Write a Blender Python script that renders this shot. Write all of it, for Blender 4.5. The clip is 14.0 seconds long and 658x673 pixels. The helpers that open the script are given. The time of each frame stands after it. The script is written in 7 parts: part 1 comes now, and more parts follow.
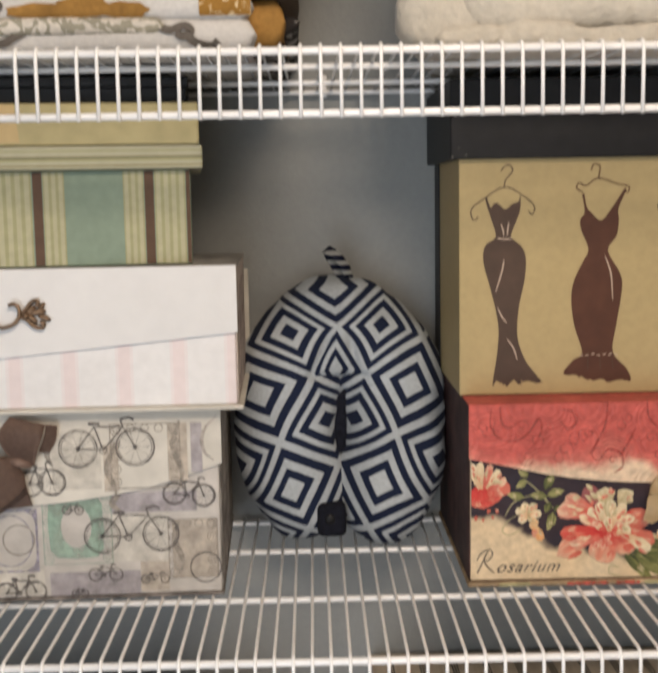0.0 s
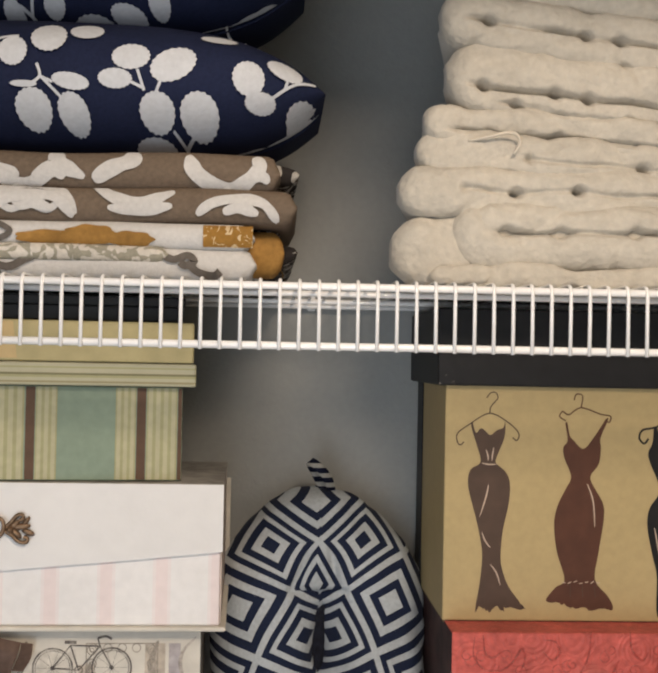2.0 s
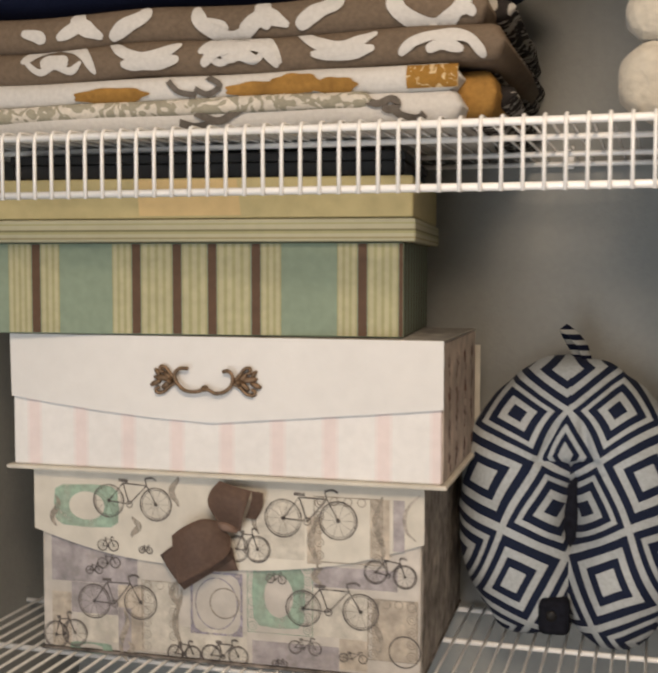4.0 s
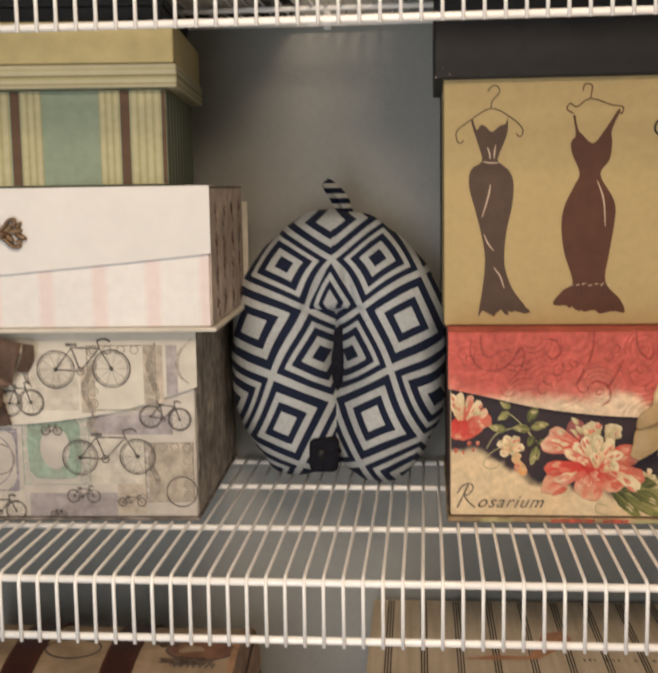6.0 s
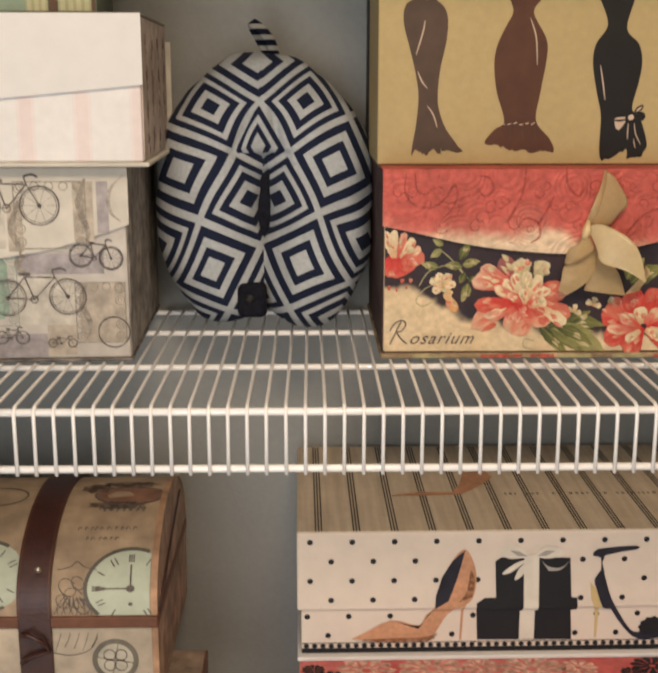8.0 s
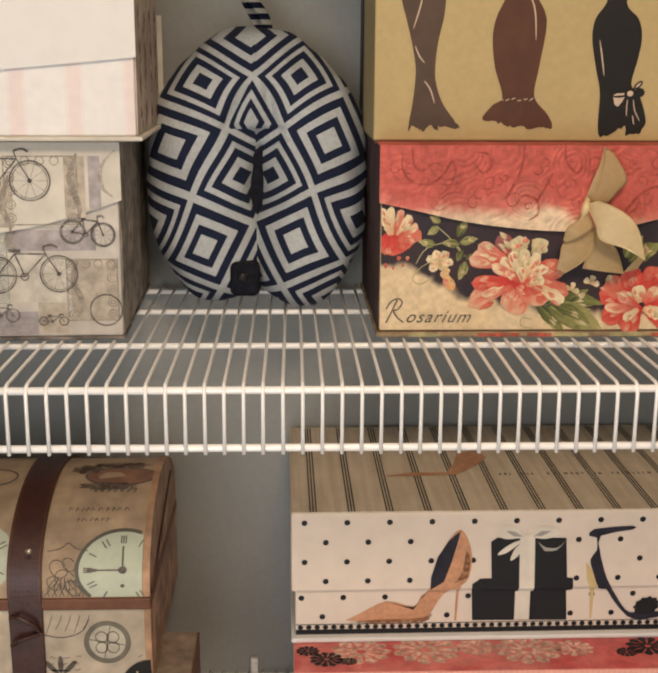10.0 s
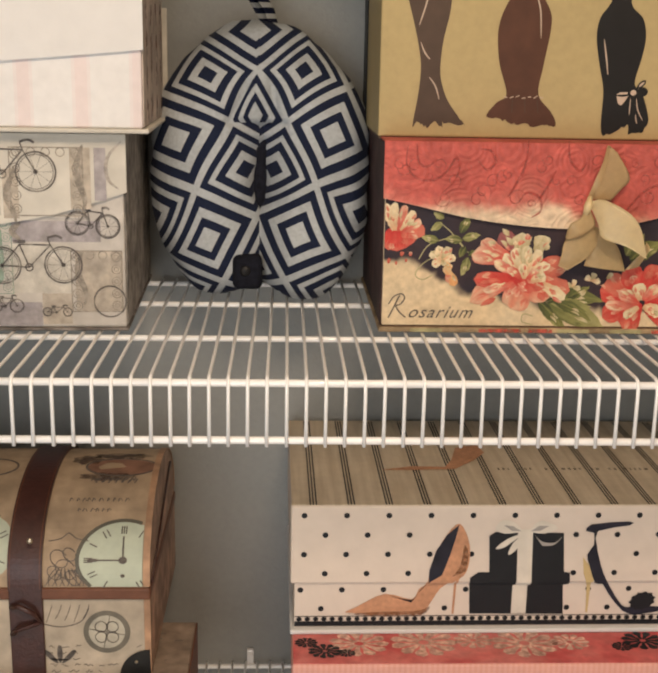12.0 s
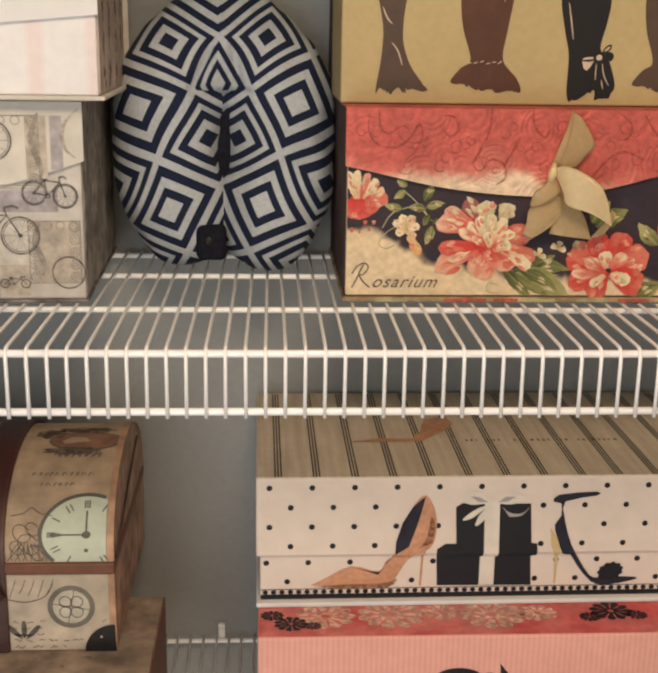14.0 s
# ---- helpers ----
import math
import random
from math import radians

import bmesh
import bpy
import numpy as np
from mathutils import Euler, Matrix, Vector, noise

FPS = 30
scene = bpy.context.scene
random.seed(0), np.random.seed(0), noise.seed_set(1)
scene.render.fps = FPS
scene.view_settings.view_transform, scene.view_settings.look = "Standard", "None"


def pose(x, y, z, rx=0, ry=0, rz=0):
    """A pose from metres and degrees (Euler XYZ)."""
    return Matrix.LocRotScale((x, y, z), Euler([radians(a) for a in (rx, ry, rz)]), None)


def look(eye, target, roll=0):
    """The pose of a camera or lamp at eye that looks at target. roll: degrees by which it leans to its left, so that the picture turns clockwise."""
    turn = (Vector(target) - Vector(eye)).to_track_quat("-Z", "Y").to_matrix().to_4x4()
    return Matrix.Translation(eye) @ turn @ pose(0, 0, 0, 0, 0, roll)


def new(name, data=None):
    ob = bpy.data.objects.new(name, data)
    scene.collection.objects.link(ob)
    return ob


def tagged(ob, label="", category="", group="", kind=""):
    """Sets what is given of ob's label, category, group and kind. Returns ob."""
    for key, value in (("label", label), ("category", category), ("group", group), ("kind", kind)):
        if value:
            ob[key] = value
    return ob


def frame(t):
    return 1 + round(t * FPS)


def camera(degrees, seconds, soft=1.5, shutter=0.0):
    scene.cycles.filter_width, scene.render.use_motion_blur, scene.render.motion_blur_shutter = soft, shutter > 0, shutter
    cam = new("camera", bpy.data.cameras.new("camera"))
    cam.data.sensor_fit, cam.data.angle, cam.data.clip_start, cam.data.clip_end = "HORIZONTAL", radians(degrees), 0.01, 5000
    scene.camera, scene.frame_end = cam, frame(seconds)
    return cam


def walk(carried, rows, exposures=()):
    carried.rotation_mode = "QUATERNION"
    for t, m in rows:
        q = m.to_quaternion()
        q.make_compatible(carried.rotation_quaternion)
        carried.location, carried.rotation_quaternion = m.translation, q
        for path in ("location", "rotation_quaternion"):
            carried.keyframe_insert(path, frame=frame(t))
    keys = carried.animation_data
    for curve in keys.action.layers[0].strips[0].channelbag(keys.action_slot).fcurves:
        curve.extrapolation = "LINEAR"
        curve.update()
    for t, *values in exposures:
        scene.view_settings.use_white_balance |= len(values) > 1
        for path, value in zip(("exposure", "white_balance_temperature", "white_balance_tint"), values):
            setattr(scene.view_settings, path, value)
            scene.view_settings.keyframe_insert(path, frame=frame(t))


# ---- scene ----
cam = camera(33.0, 14.0, soft=2.5, shutter=0.5)
PATH = [
    (0, (-0.073, -0.873, 1.577), (-0.045, 1.111, 1.325), -1.0),
    (0.5, (-0.078, -0.88, 1.603), (-0.048, 1.116, 1.472), -0.7),
    (1, (-0.087, -0.892, 1.624), (-0.044, 1.107, 1.607), 0.0),
    (1.5, (-0.09, -0.897, 1.633), (-0.017, 1.101, 1.679), 0.7),
    (2, (-0.099, -0.881, 1.632), (-0.001, 1.117, 1.672), 1.1),
    (2.5, (-0.125, -0.843, 1.628), (-0.018, 1.154, 1.59), 1.0),
    (2.7, (-0.138, -0.823, 1.622), (-0.144, 1.175, 1.535), 0.5),
    (4.8, (0.12, -0.831, 1.567), (-0.499, 1.065, 1.428), 0.6),
    (5, (0.107, -0.834, 1.566), (-0.458, 1.078, 1.405), 0.5),
    (5.5, (0.092, -0.86, 1.53), (-0.207, 1.108, 1.331), -1.1),
    (6, (0.053, -0.858, 1.512), (-0.125, 1.116, 1.247), -0.9),
    (6.5, (0.038, -0.863, 1.492), (-0.02, 1.11, 1.169), -0.6),
    (7, (0.023, -0.863, 1.485), (0.041, 1.099, 1.097), -0.2),
    (7.5, (0.01, -0.868, 1.475), (0.038, 1.091, 1.072), -0.7),
    (8, (0.005, -0.87, 1.46), (0.037, 1.078, 1.009), -0.0),
    (8.2, (0.002, -0.871, 1.445), (0.051, 1.079, 1.002), 0.2),
    (10.5, (-0.01, -0.856, 1.455), (0.06, 1.083, 0.971), 0.4),
    (11, (-0.013, -0.862, 1.457), (0.057, 1.078, 0.976), 0.7),
    (11.5, (-0.017, -0.861, 1.455), (0.054, 1.077, 0.966), 0.8),
    (12, (-0.02, -0.863, 1.454), (0.064, 1.074, 0.963), 1.1),
    (12.5, (-0.018, -0.861, 1.451), (0.076, 1.074, 0.953), 1.2),
    (13, (-0.012, -0.863, 1.451), (0.089, 1.069, 0.944), 1.3),
    (13.5, (-0.011, -0.861, 1.449), (0.086, 1.069, 0.933), 1.0),
    (14, (0.004, -0.853, 1.445), (0.109, 1.072, 0.915), 0.9),
]
walk(cam, [(t, look(eye, target, roll)) for t, eye, target, roll in PATH], [(0.0, -0.05, 5850, 9), (1.0, -0.07, 5850, 9), (2.0, -0.12, 5900, 9), (2.7, -0.12, 5950, 9), (5.0, -0.1, 6450, 10), (7.0, -0.02, 6500, 10), (14.0, 0.0, 6500, 10)])

# ---- light ----
world = bpy.data.worlds.new("world")
scene.world = world
world.use_nodes = True
world.node_tree.nodes["Background"].inputs[0].default_value = (0.8, 0.85, 1.0, 1)
world.node_tree.nodes["Background"].inputs[1].default_value = 0.02


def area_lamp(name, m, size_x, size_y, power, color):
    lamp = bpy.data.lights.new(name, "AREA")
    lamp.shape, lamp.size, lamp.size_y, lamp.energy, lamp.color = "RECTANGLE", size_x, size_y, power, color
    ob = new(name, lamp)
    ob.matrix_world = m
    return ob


# Two unseen lamps, added: warm overhead, and a cool fill behind the viewer
area_lamp("warm_overhead_lamp", look((0.16, -1.1, 2.36), (0.08, 0.2, 1.15)), 0.42, 0.42, 21.0, (1.0, 0.755, 0.53))
area_lamp("cool_fill_lamp", look((-0.5, -1.8, 0.98), (0.1, 0.3, 1.1)), 1.0, 1.6, 15.5, (0.925, 0.955, 0.985))


# ---- materials ----
def mat(name, color, rough=0.6, metal=0.0, grain=0.06, scale=60.0, bump=0.0, bump_scale=200.0, stain=0.08, stain_scale=6.0, sheen=0.0, coat=0.0):
    """A surface with fine grain, broad stains and a fine relief."""
    m = bpy.data.materials.new(name)
    m.use_nodes = True
    nt = m.node_tree
    b = nt.nodes["Principled BSDF"]
    b.inputs["Roughness"].default_value, b.inputs["Metallic"].default_value = rough, metal
    b.inputs["Sheen Weight"].default_value = sheen
    b.inputs["Specular IOR Level"].default_value = 0.5 if rough < 0.45 else 0.3 if rough < 0.8 else 0.16
    b.inputs["Coat Weight"].default_value = coat
    tc = nt.nodes.new("ShaderNodeTexCoord")
    base = nt.nodes.new("ShaderNodeRGB")
    base.outputs[0].default_value = (*color, 1)
    out = vary(nt, tc, base.outputs[0], grain, scale, stain, stain_scale)
    nt.links.new(out, b.inputs["Base Color"])
    if bump:
        relief(nt, tc, b, bump, bump_scale)
    return m


def vary(nt, tc, color, grain, scale, stain, stain_scale):
    for amount, size, detail in ((grain, scale, 4), (stain, stain_scale, 3)):
        n = nt.nodes.new("ShaderNodeTexNoise")
        n.inputs["Scale"].default_value, n.inputs["Detail"].default_value = size, detail
        nt.links.new(tc.outputs["Object"], n.inputs["Vector"])
        r = nt.nodes.new("ShaderNodeMapRange")
        r.inputs["From Min"].default_value, r.inputs["From Max"].default_value = 0.3, 0.7
        r.inputs["To Min"].default_value, r.inputs["To Max"].default_value = 1 - amount, 1 + amount
        nt.links.new(n.outputs["Fac"], r.inputs["Value"])
        v = nt.nodes.new("ShaderNodeVectorMath")
        v.operation = "SCALE"
        nt.links.new(color, v.inputs[0])
        nt.links.new(r.outputs["Result"], v.inputs["Scale"])
        color = v.outputs[0]
    return color


def relief(nt, tc, b, bump, size, height=None):
    n = nt.nodes.new("ShaderNodeTexNoise")
    n.inputs["Scale"].default_value, n.inputs["Detail"].default_value = size, 5
    nt.links.new(tc.outputs["Object"], n.inputs["Vector"])
    bp = nt.nodes.new("ShaderNodeBump")
    bp.inputs["Strength"].default_value, bp.inputs["Distance"].default_value = bump, 0.002
    nt.links.new(height or n.outputs["Fac"], bp.inputs["Height"])
    nt.links.new(bp.outputs[0], b.inputs["Normal"])


def shader(name, rough=0.6):
    m = bpy.data.materials.new(name)
    m.use_nodes = True
    nt = m.node_tree
    b = nt.nodes["Principled BSDF"]
    b.inputs["Roughness"].default_value = rough
    b.inputs["Specular IOR Level"].default_value = 0.3 if rough < 0.8 else 0.16
    return m, nt, b, nt.nodes.new("ShaderNodeTexCoord")


def math_node(nt, op, a, b=None, c=None):
    n = nt.nodes.new("ShaderNodeMath")
    n.operation = op
    for i, v in enumerate((a, b, c)):
        if v is None:
            continue
        if isinstance(v, (int, float)):
            n.inputs[i].default_value = v
        else:
            nt.links.new(v, n.inputs[i])
    return n.outputs[0]


def worn(m, cover=0.7, scale=160.0, soft=0.35):
    """Thin printing ink: the paper below shows through its grain."""
    nt = m.node_tree
    b = nt.nodes["Principled BSDF"]
    tc = nt.nodes.new("ShaderNodeTexCoord")
    n = nt.nodes.new("ShaderNodeTexNoise")
    n.inputs["Scale"].default_value, n.inputs["Detail"].default_value = scale, 6
    nt.links.new(tc.outputs["Object"], n.inputs["Vector"])
    r = nt.nodes.new("ShaderNodeMapRange")
    r.inputs["From Min"].default_value, r.inputs["From Max"].default_value = 0.35, 0.65
    r.inputs["To Min"].default_value, r.inputs["To Max"].default_value = max(0.0, cover - soft), min(1.0, cover + soft)
    nt.links.new(n.outputs["Fac"], r.inputs["Value"])
    nt.links.new(r.outputs["Result"], b.inputs["Alpha"])
    return m


def ramp(nt, fac, stops, interp="CONSTANT"):
    n = nt.nodes.new("ShaderNodeValToRGB")
    n.color_ramp.interpolation = interp
    e = n.color_ramp.elements
    while len(e) < len(stops):
        e.new(0.5)
    for el, (p, c) in zip(e, stops):
        el.position, el.color = p, (*c, 1)
    nt.links.new(fac, n.inputs[0])
    return n.outputs[0]


def stripes(name, period, stops, axis="X", rough=0.6, offset=0.0, bump=0.1, scale=1.0):
    """Printed paper with stripes along one axis that repeat every period metres."""
    m, nt, b, tc = shader(name, rough)
    s = nt.nodes.new("ShaderNodeSeparateXYZ")
    nt.links.new(tc.outputs["Object"], s.inputs[0])
    v = math_node(nt, "FRACT", math_node(nt, "DIVIDE", math_node(nt, "SUBTRACT", s.outputs[axis], offset), period))
    color = vary(nt, tc, ramp(nt, v, stops), 0.035, 90, 0.05, 9)
    nt.links.new(color, b.inputs["Base Color"])
    relief(nt, tc, b, bump, 350)
    return m


WALL = mat("grey_wall_paint", (0.322, 0.33, 0.317), 0.75, grain=0.03, scale=120, bump=0.25, bump_scale=260, stain=0.06, stain_scale=3)
SIDE_WALL = mat("pale_wall_paint", (0.68, 0.66, 0.62), 0.75, grain=0.03, bump=0.2)
CEILING = mat("ceiling_paint", (0.8, 0.8, 0.78), 0.8, grain=0.03, bump=0.2)
# Unseen floor, kept pale so it bounces light up under the shelves
FLOOR = mat("carpet", (0.56, 0.5, 0.43), 0.95, grain=0.25, scale=300, bump=0.6, bump_scale=500)
WIRE = mat("white_vinyl_wire", (0.96, 0.955, 0.94), 0.3, grain=0.03, scale=80, bump=0.05, bump_scale=120, coat=0.8)
WHITE_PAPER = mat("white_paper", (0.76, 0.755, 0.745), 0.62, grain=0.02, bump=0.08, stain=0.035)
CREAM = mat("cream_paper", (0.52, 0.485, 0.44), 0.65, grain=0.12, bump=0.1, stain=0.14, stain_scale=14)
LID_YELLOW = mat("straw_paper", (0.5, 0.43, 0.22), 0.6, grain=0.08, scale=70, bump=0.1, stain=0.08)
BLACK_CARD = mat("black_card", (0.012, 0.012, 0.013), 0.5, grain=0.2, bump=0.1)
TAN_CARD = mat("tan_paper", (0.46, 0.36, 0.175), 0.55, grain=0.04, scale=140, bump=0.06, stain=0.06)


# ---- mesh helpers ----
def part(name, bm, material, parent=None, label="", smooth=False):
    me = bpy.data.meshes.new(name)
    bm.normal_update()
    bm.to_mesh(me)
    bm.free()
    me.materials.append(material)
    if smooth:
        for f in me.polygons:
            f.use_smooth = True
    ob = new(name, me)
    if parent is not None:
        ob.parent = parent
    if label:
        ob["label"] = label
    return ob


def thing(name, label, category, group="", kind=""):
    return tagged(new(name), label, category, group, kind)


def slab(x0, x1, y0, y1, z0, z1, bevel=0.002, segments=2):
    bm = bmesh.new()
    bmesh.ops.create_cube(bm, size=1)
    for v in bm.verts:
        v.co = Vector(((x0 + x1) / 2 + v.co.x * (x1 - x0), (y0 + y1) / 2 + v.co.y * (y1 - y0), (z0 + z1) / 2 + v.co.z * (z1 - z0)))
    if bevel:
        bmesh.ops.bevel(bm, geom=bm.edges[:], offset=bevel, segments=segments, affect="EDGES", profile=0.5)
    return bm


def tube(points, radius, sides=8, closed=False):
    """A round bar along points; radius may be a list."""
    bm = bmesh.new()
    pts = [Vector(p) for p in points]
    n = len(pts)
    rings = []
    side = None
    for i, p in enumerate(pts):
        a = pts[(i - 1) % n] if closed or i > 0 else p
        c = pts[(i + 1) % n] if closed or i < n - 1 else p
        d = (c - a).normalized()
        if side is None:
            side = d.orthogonal().normalized()
        side = (side - d * side.dot(d)).normalized()
        up = d.cross(side)
        r = radius[i] if isinstance(radius, (list, tuple)) else radius
        rings.append([bm.verts.new(p + side * math.cos(k * math.tau / sides) * r + up * math.sin(k * math.tau / sides) * r) for k in range(sides)])
    for i in range(n if closed else n - 1):
        a, b = rings[i], rings[(i + 1) % n]
        for k in range(sides):
            bm.faces.new((a[k], a[(k + 1) % sides], b[(k + 1) % sides], b[k]))
    if not closed:
        bm.faces.new(rings[0][::-1])
        bm.faces.new(rings[-1])
    return bm


# ---- structure ----
# LEFT lies close in so that the unseen side wall shades the left boxes
LEFT, RIGHT, BACK, FRONT, TOP = -0.66, 0.72, 0.41, -1.95, 2.42


def structure(name, bm, material, label, category):
    return tagged(part(name, bm, material), label, category, kind="structure")


structure("wall_back", slab(LEFT - 0.1, RIGHT + 0.1, BACK, BACK + 0.1, 0, TOP, 0), WALL, "blue-grey painted closet wall behind the shelves", "wall")
structure("wall_left", slab(LEFT - 0.1, LEFT, -0.25, BACK, 0, TOP, 0), WALL, "blue-grey painted closet side wall", "wall")
structure("wall_right", slab(RIGHT, RIGHT + 0.1, -0.25, BACK, 0, TOP, 0), WALL, "blue-grey painted closet side wall", "wall")
structure("wall_left_room", slab(-1.5, -1.4, FRONT, -0.25, 0, TOP, 0), SIDE_WALL, "pale painted wall beside the closet", "wall")
structure("wall_right_room", slab(1.4, 1.5, FRONT, -0.25, 0, TOP, 0), SIDE_WALL, "pale painted wall beside the closet", "wall")
structure("wall_left_return", slab(-1.4, LEFT - 0.1, -0.25, -0.15, 0, TOP, 0), SIDE_WALL, "pale painted wall beside the closet opening", "wall")
structure("wall_right_return", slab(RIGHT + 0.1, 1.4, -0.25, -0.15, 0, TOP, 0), SIDE_WALL, "pale painted wall beside the closet opening", "wall")
# Unseen header, added to keep the overhead lamp off the upper blankets
structure("shade_header", slab(LEFT - 0.1, RIGHT + 0.1, -0.25, -0.15, 2.05, TOP, 0), SIDE_WALL, "unseen pale wall added over the opening to shade the top shelf", "wall")
structure("wall_front", slab(-1.5, 1.5, FRONT - 0.1, FRONT, 0, TOP, 0), SIDE_WALL, "pale painted wall behind the viewer", "wall")
structure("floor", slab(-1.5, 1.5, FRONT - 0.1, BACK + 0.1, -0.1, 0, 0), FLOOR, "beige carpeted closet floor", "floor")
structure("ceiling", slab(-1.5, 1.5, FRONT - 0.1, BACK + 0.1, TOP, TOP + 0.1, 0), CEILING, "white painted ceiling", "ceiling")


# ---- wire shelves ----
PITCH = 0.016


def wire_mesh(setback):
    """One deck wire that runs from the wall forward and bends down over the front lip."""
    pts = [(0, 0.402, -0.0015), (0, 0.2, -0.0015), (0, 0.006, -0.0015), (0, 0.0015, -0.0027), (0, -0.0010, -0.0065), (0, -0.0015, -0.012), (0, -0.0015, -0.0595)]
    bm = tube([(x, y + setback if y < 0.1 else y, z) for x, y, z in pts], 0.00168, 6)
    me = bpy.data.meshes.new("wire")
    bm.to_mesh(me)
    bm.free()
    me.materials.append(WIRE)
    for f in me.polygons:
        f.use_smooth = True
    return me


def wire_shelf(z, label, setback=0.0):
    mesh = wire_mesh(setback)
    shelf = thing("wire_shelf", label, "wire shelf", "wire shelves")
    shelf.location.z = z
    for y, dz, r in ((0.0028, -0.0065, 0.0033), (0.0028, -0.0555, 0.0033), (0.1445, -0.0058, 0.0029), (0.2895, -0.0058, 0.0029), (0.3975, -0.0058, 0.0029)):
        y += setback if y < 0.1 else 0.0
        part("rod", tube([(LEFT + 0.002, y, dz), (RIGHT - 0.002, y, dz)], r, 12), WIRE, shelf, smooth=True)
    for k in range(-40, 45):
        w = new("wire", mesh)
        w.parent = shelf
        drift = 0.0 if setback else 0.003 * min(1.0, max(0.0, (-0.03 - k * PITCH) / 0.15))
        w.location = (k * PITCH + 0.03 * setback + drift, random.uniform(-0.0002, 0.0002), 0)
        w.rotation_euler = (0, random.uniform(-0.004, 0.004), random.uniform(-0.003, 0.003))
    # wall clips under the back rod
    for x in (-0.057, -0.46, 0.36):
        clip = slab(x - 0.0045, x + 0.0045, 0.402, 0.4095, -0.011, 0.014, 0.0015)
        bmesh.ops.create_cone(clip, cap_ends=True, segments=12, radius1=0.0035, radius2=0.003, depth=0.003, matrix=Matrix.Translation((x, 0.401, 0.008)) @ Matrix.Rotation(math.pi / 2, 4, "X"))
        part("wall_clip", clip, WIRE, shelf)
    return shelf


TOP_Z, MID_Z, LOW_Z = 1.6975, 1.2015, 0.7095
wire_shelf(TOP_Z, "white vinyl-coated wire shelf holding pillows and folded blankets", 0.025)
wire_shelf(MID_Z, "white vinyl-coated wire shelf holding stacked keepsake boxes")
wire_shelf(LOW_Z, "white vinyl-coated wire shelf at the bottom holding boxes")


# ---- printed artwork on flat faces, in x and z ----
def ellipse(cx, cz, rx, rz, n=24, turn=0.0, wave=0.0, waves=12):
    out = []
    for k in range(n):
        a = k * math.tau / n
        r = 1 + wave * math.cos(waves * a)
        u, v = rx * r * math.cos(a), rz * r * math.sin(a)
        out.append((cx + u * math.cos(turn) - v * math.sin(turn), cz + u * math.sin(turn) + v * math.cos(turn)))
    return out


def poly(bm, pts, y):
    f = bm.faces.new([bm.verts.new((x, y, z)) for x, z in pts])
    f.normal_update()
    if f.normal.y > 0:
        f.normal_flip()
    return f


def stroke(bm, pts, width, y, closed=False, taper=False):
    n = len(pts)
    pairs = []
    for i, (x, z) in enumerate(pts):
        a = pts[(i - 1) % n] if closed or i else pts[0]
        c = pts[(i + 1) % n] if closed or i < n - 1 else pts[-1]
        d = Vector((c[0] - a[0], c[1] - a[1]))
        d = d.normalized() if d.length else Vector((1, 0))
        w = width / 2 * (0.25 + 0.75 * math.sin(math.pi * (i + 0.5) / n) if taper else 1)
        pairs.append((bm.verts.new((x - d.y * w, y, z + d.x * w)), bm.verts.new((x + d.y * w, y, z - d.x * w))))
    for i in range(n if closed else n - 1):
        (a, b), (c, d) = pairs[i], pairs[(i + 1) % n]
        bm.faces.new((a, b, d, c))


def ring(bm, cx, cz, r, width, y, n=28, rz=None):
    stroke(bm, ellipse(cx, cz, r, rz or r, n), width, y, closed=True)


def smooth_line(pts, n=8):
    """A curve through the points."""
    out = []
    for i in range(len(pts) - 1):
        p0, p1, p2, p3 = (Vector(pts[max(0, min(len(pts) - 1, i + k))]) for k in (-1, 0, 1, 2))
        for s in range(n):
            t = s / n
            out.append(tuple(0.5 * (2 * p1 + (p2 - p0) * t + (2 * p0 - 5 * p1 + 4 * p2 - p3) * t * t + (3 * p1 - p0 - 3 * p2 + p3) * t ** 3)))
    return out + [tuple(pts[-1])]


def plate(pts, y0, y1):
    """A flat panel of that outline, from y0 at the front to y1."""
    bm = bmesh.new()
    f = poly(bm, pts, y0)
    ext = bmesh.ops.extrude_face_region(bm, geom=[f])
    for v in ext["geom"]:
        if isinstance(v, bmesh.types.BMVert):
            v.co.y = y1
    bmesh.ops.recalc_face_normals(bm, faces=bm.faces[:])
    return bm


def print_part(name, material, parent, draw, *args):
    """One printed piece, drawn by its own function, as a part of its own."""
    bm = bmesh.new()
    draw(bm, *args)
    return part(name, bm, material, parent)


def settle(ob, base, yaw=0.0, roll=0.0):
    """Put a thing's origin at its base and turn it there."""
    for c in ob.children:
        c.location -= Vector(base)
    ob.location = base
    ob.rotation_euler = (0, radians(roll), radians(yaw))
    return ob


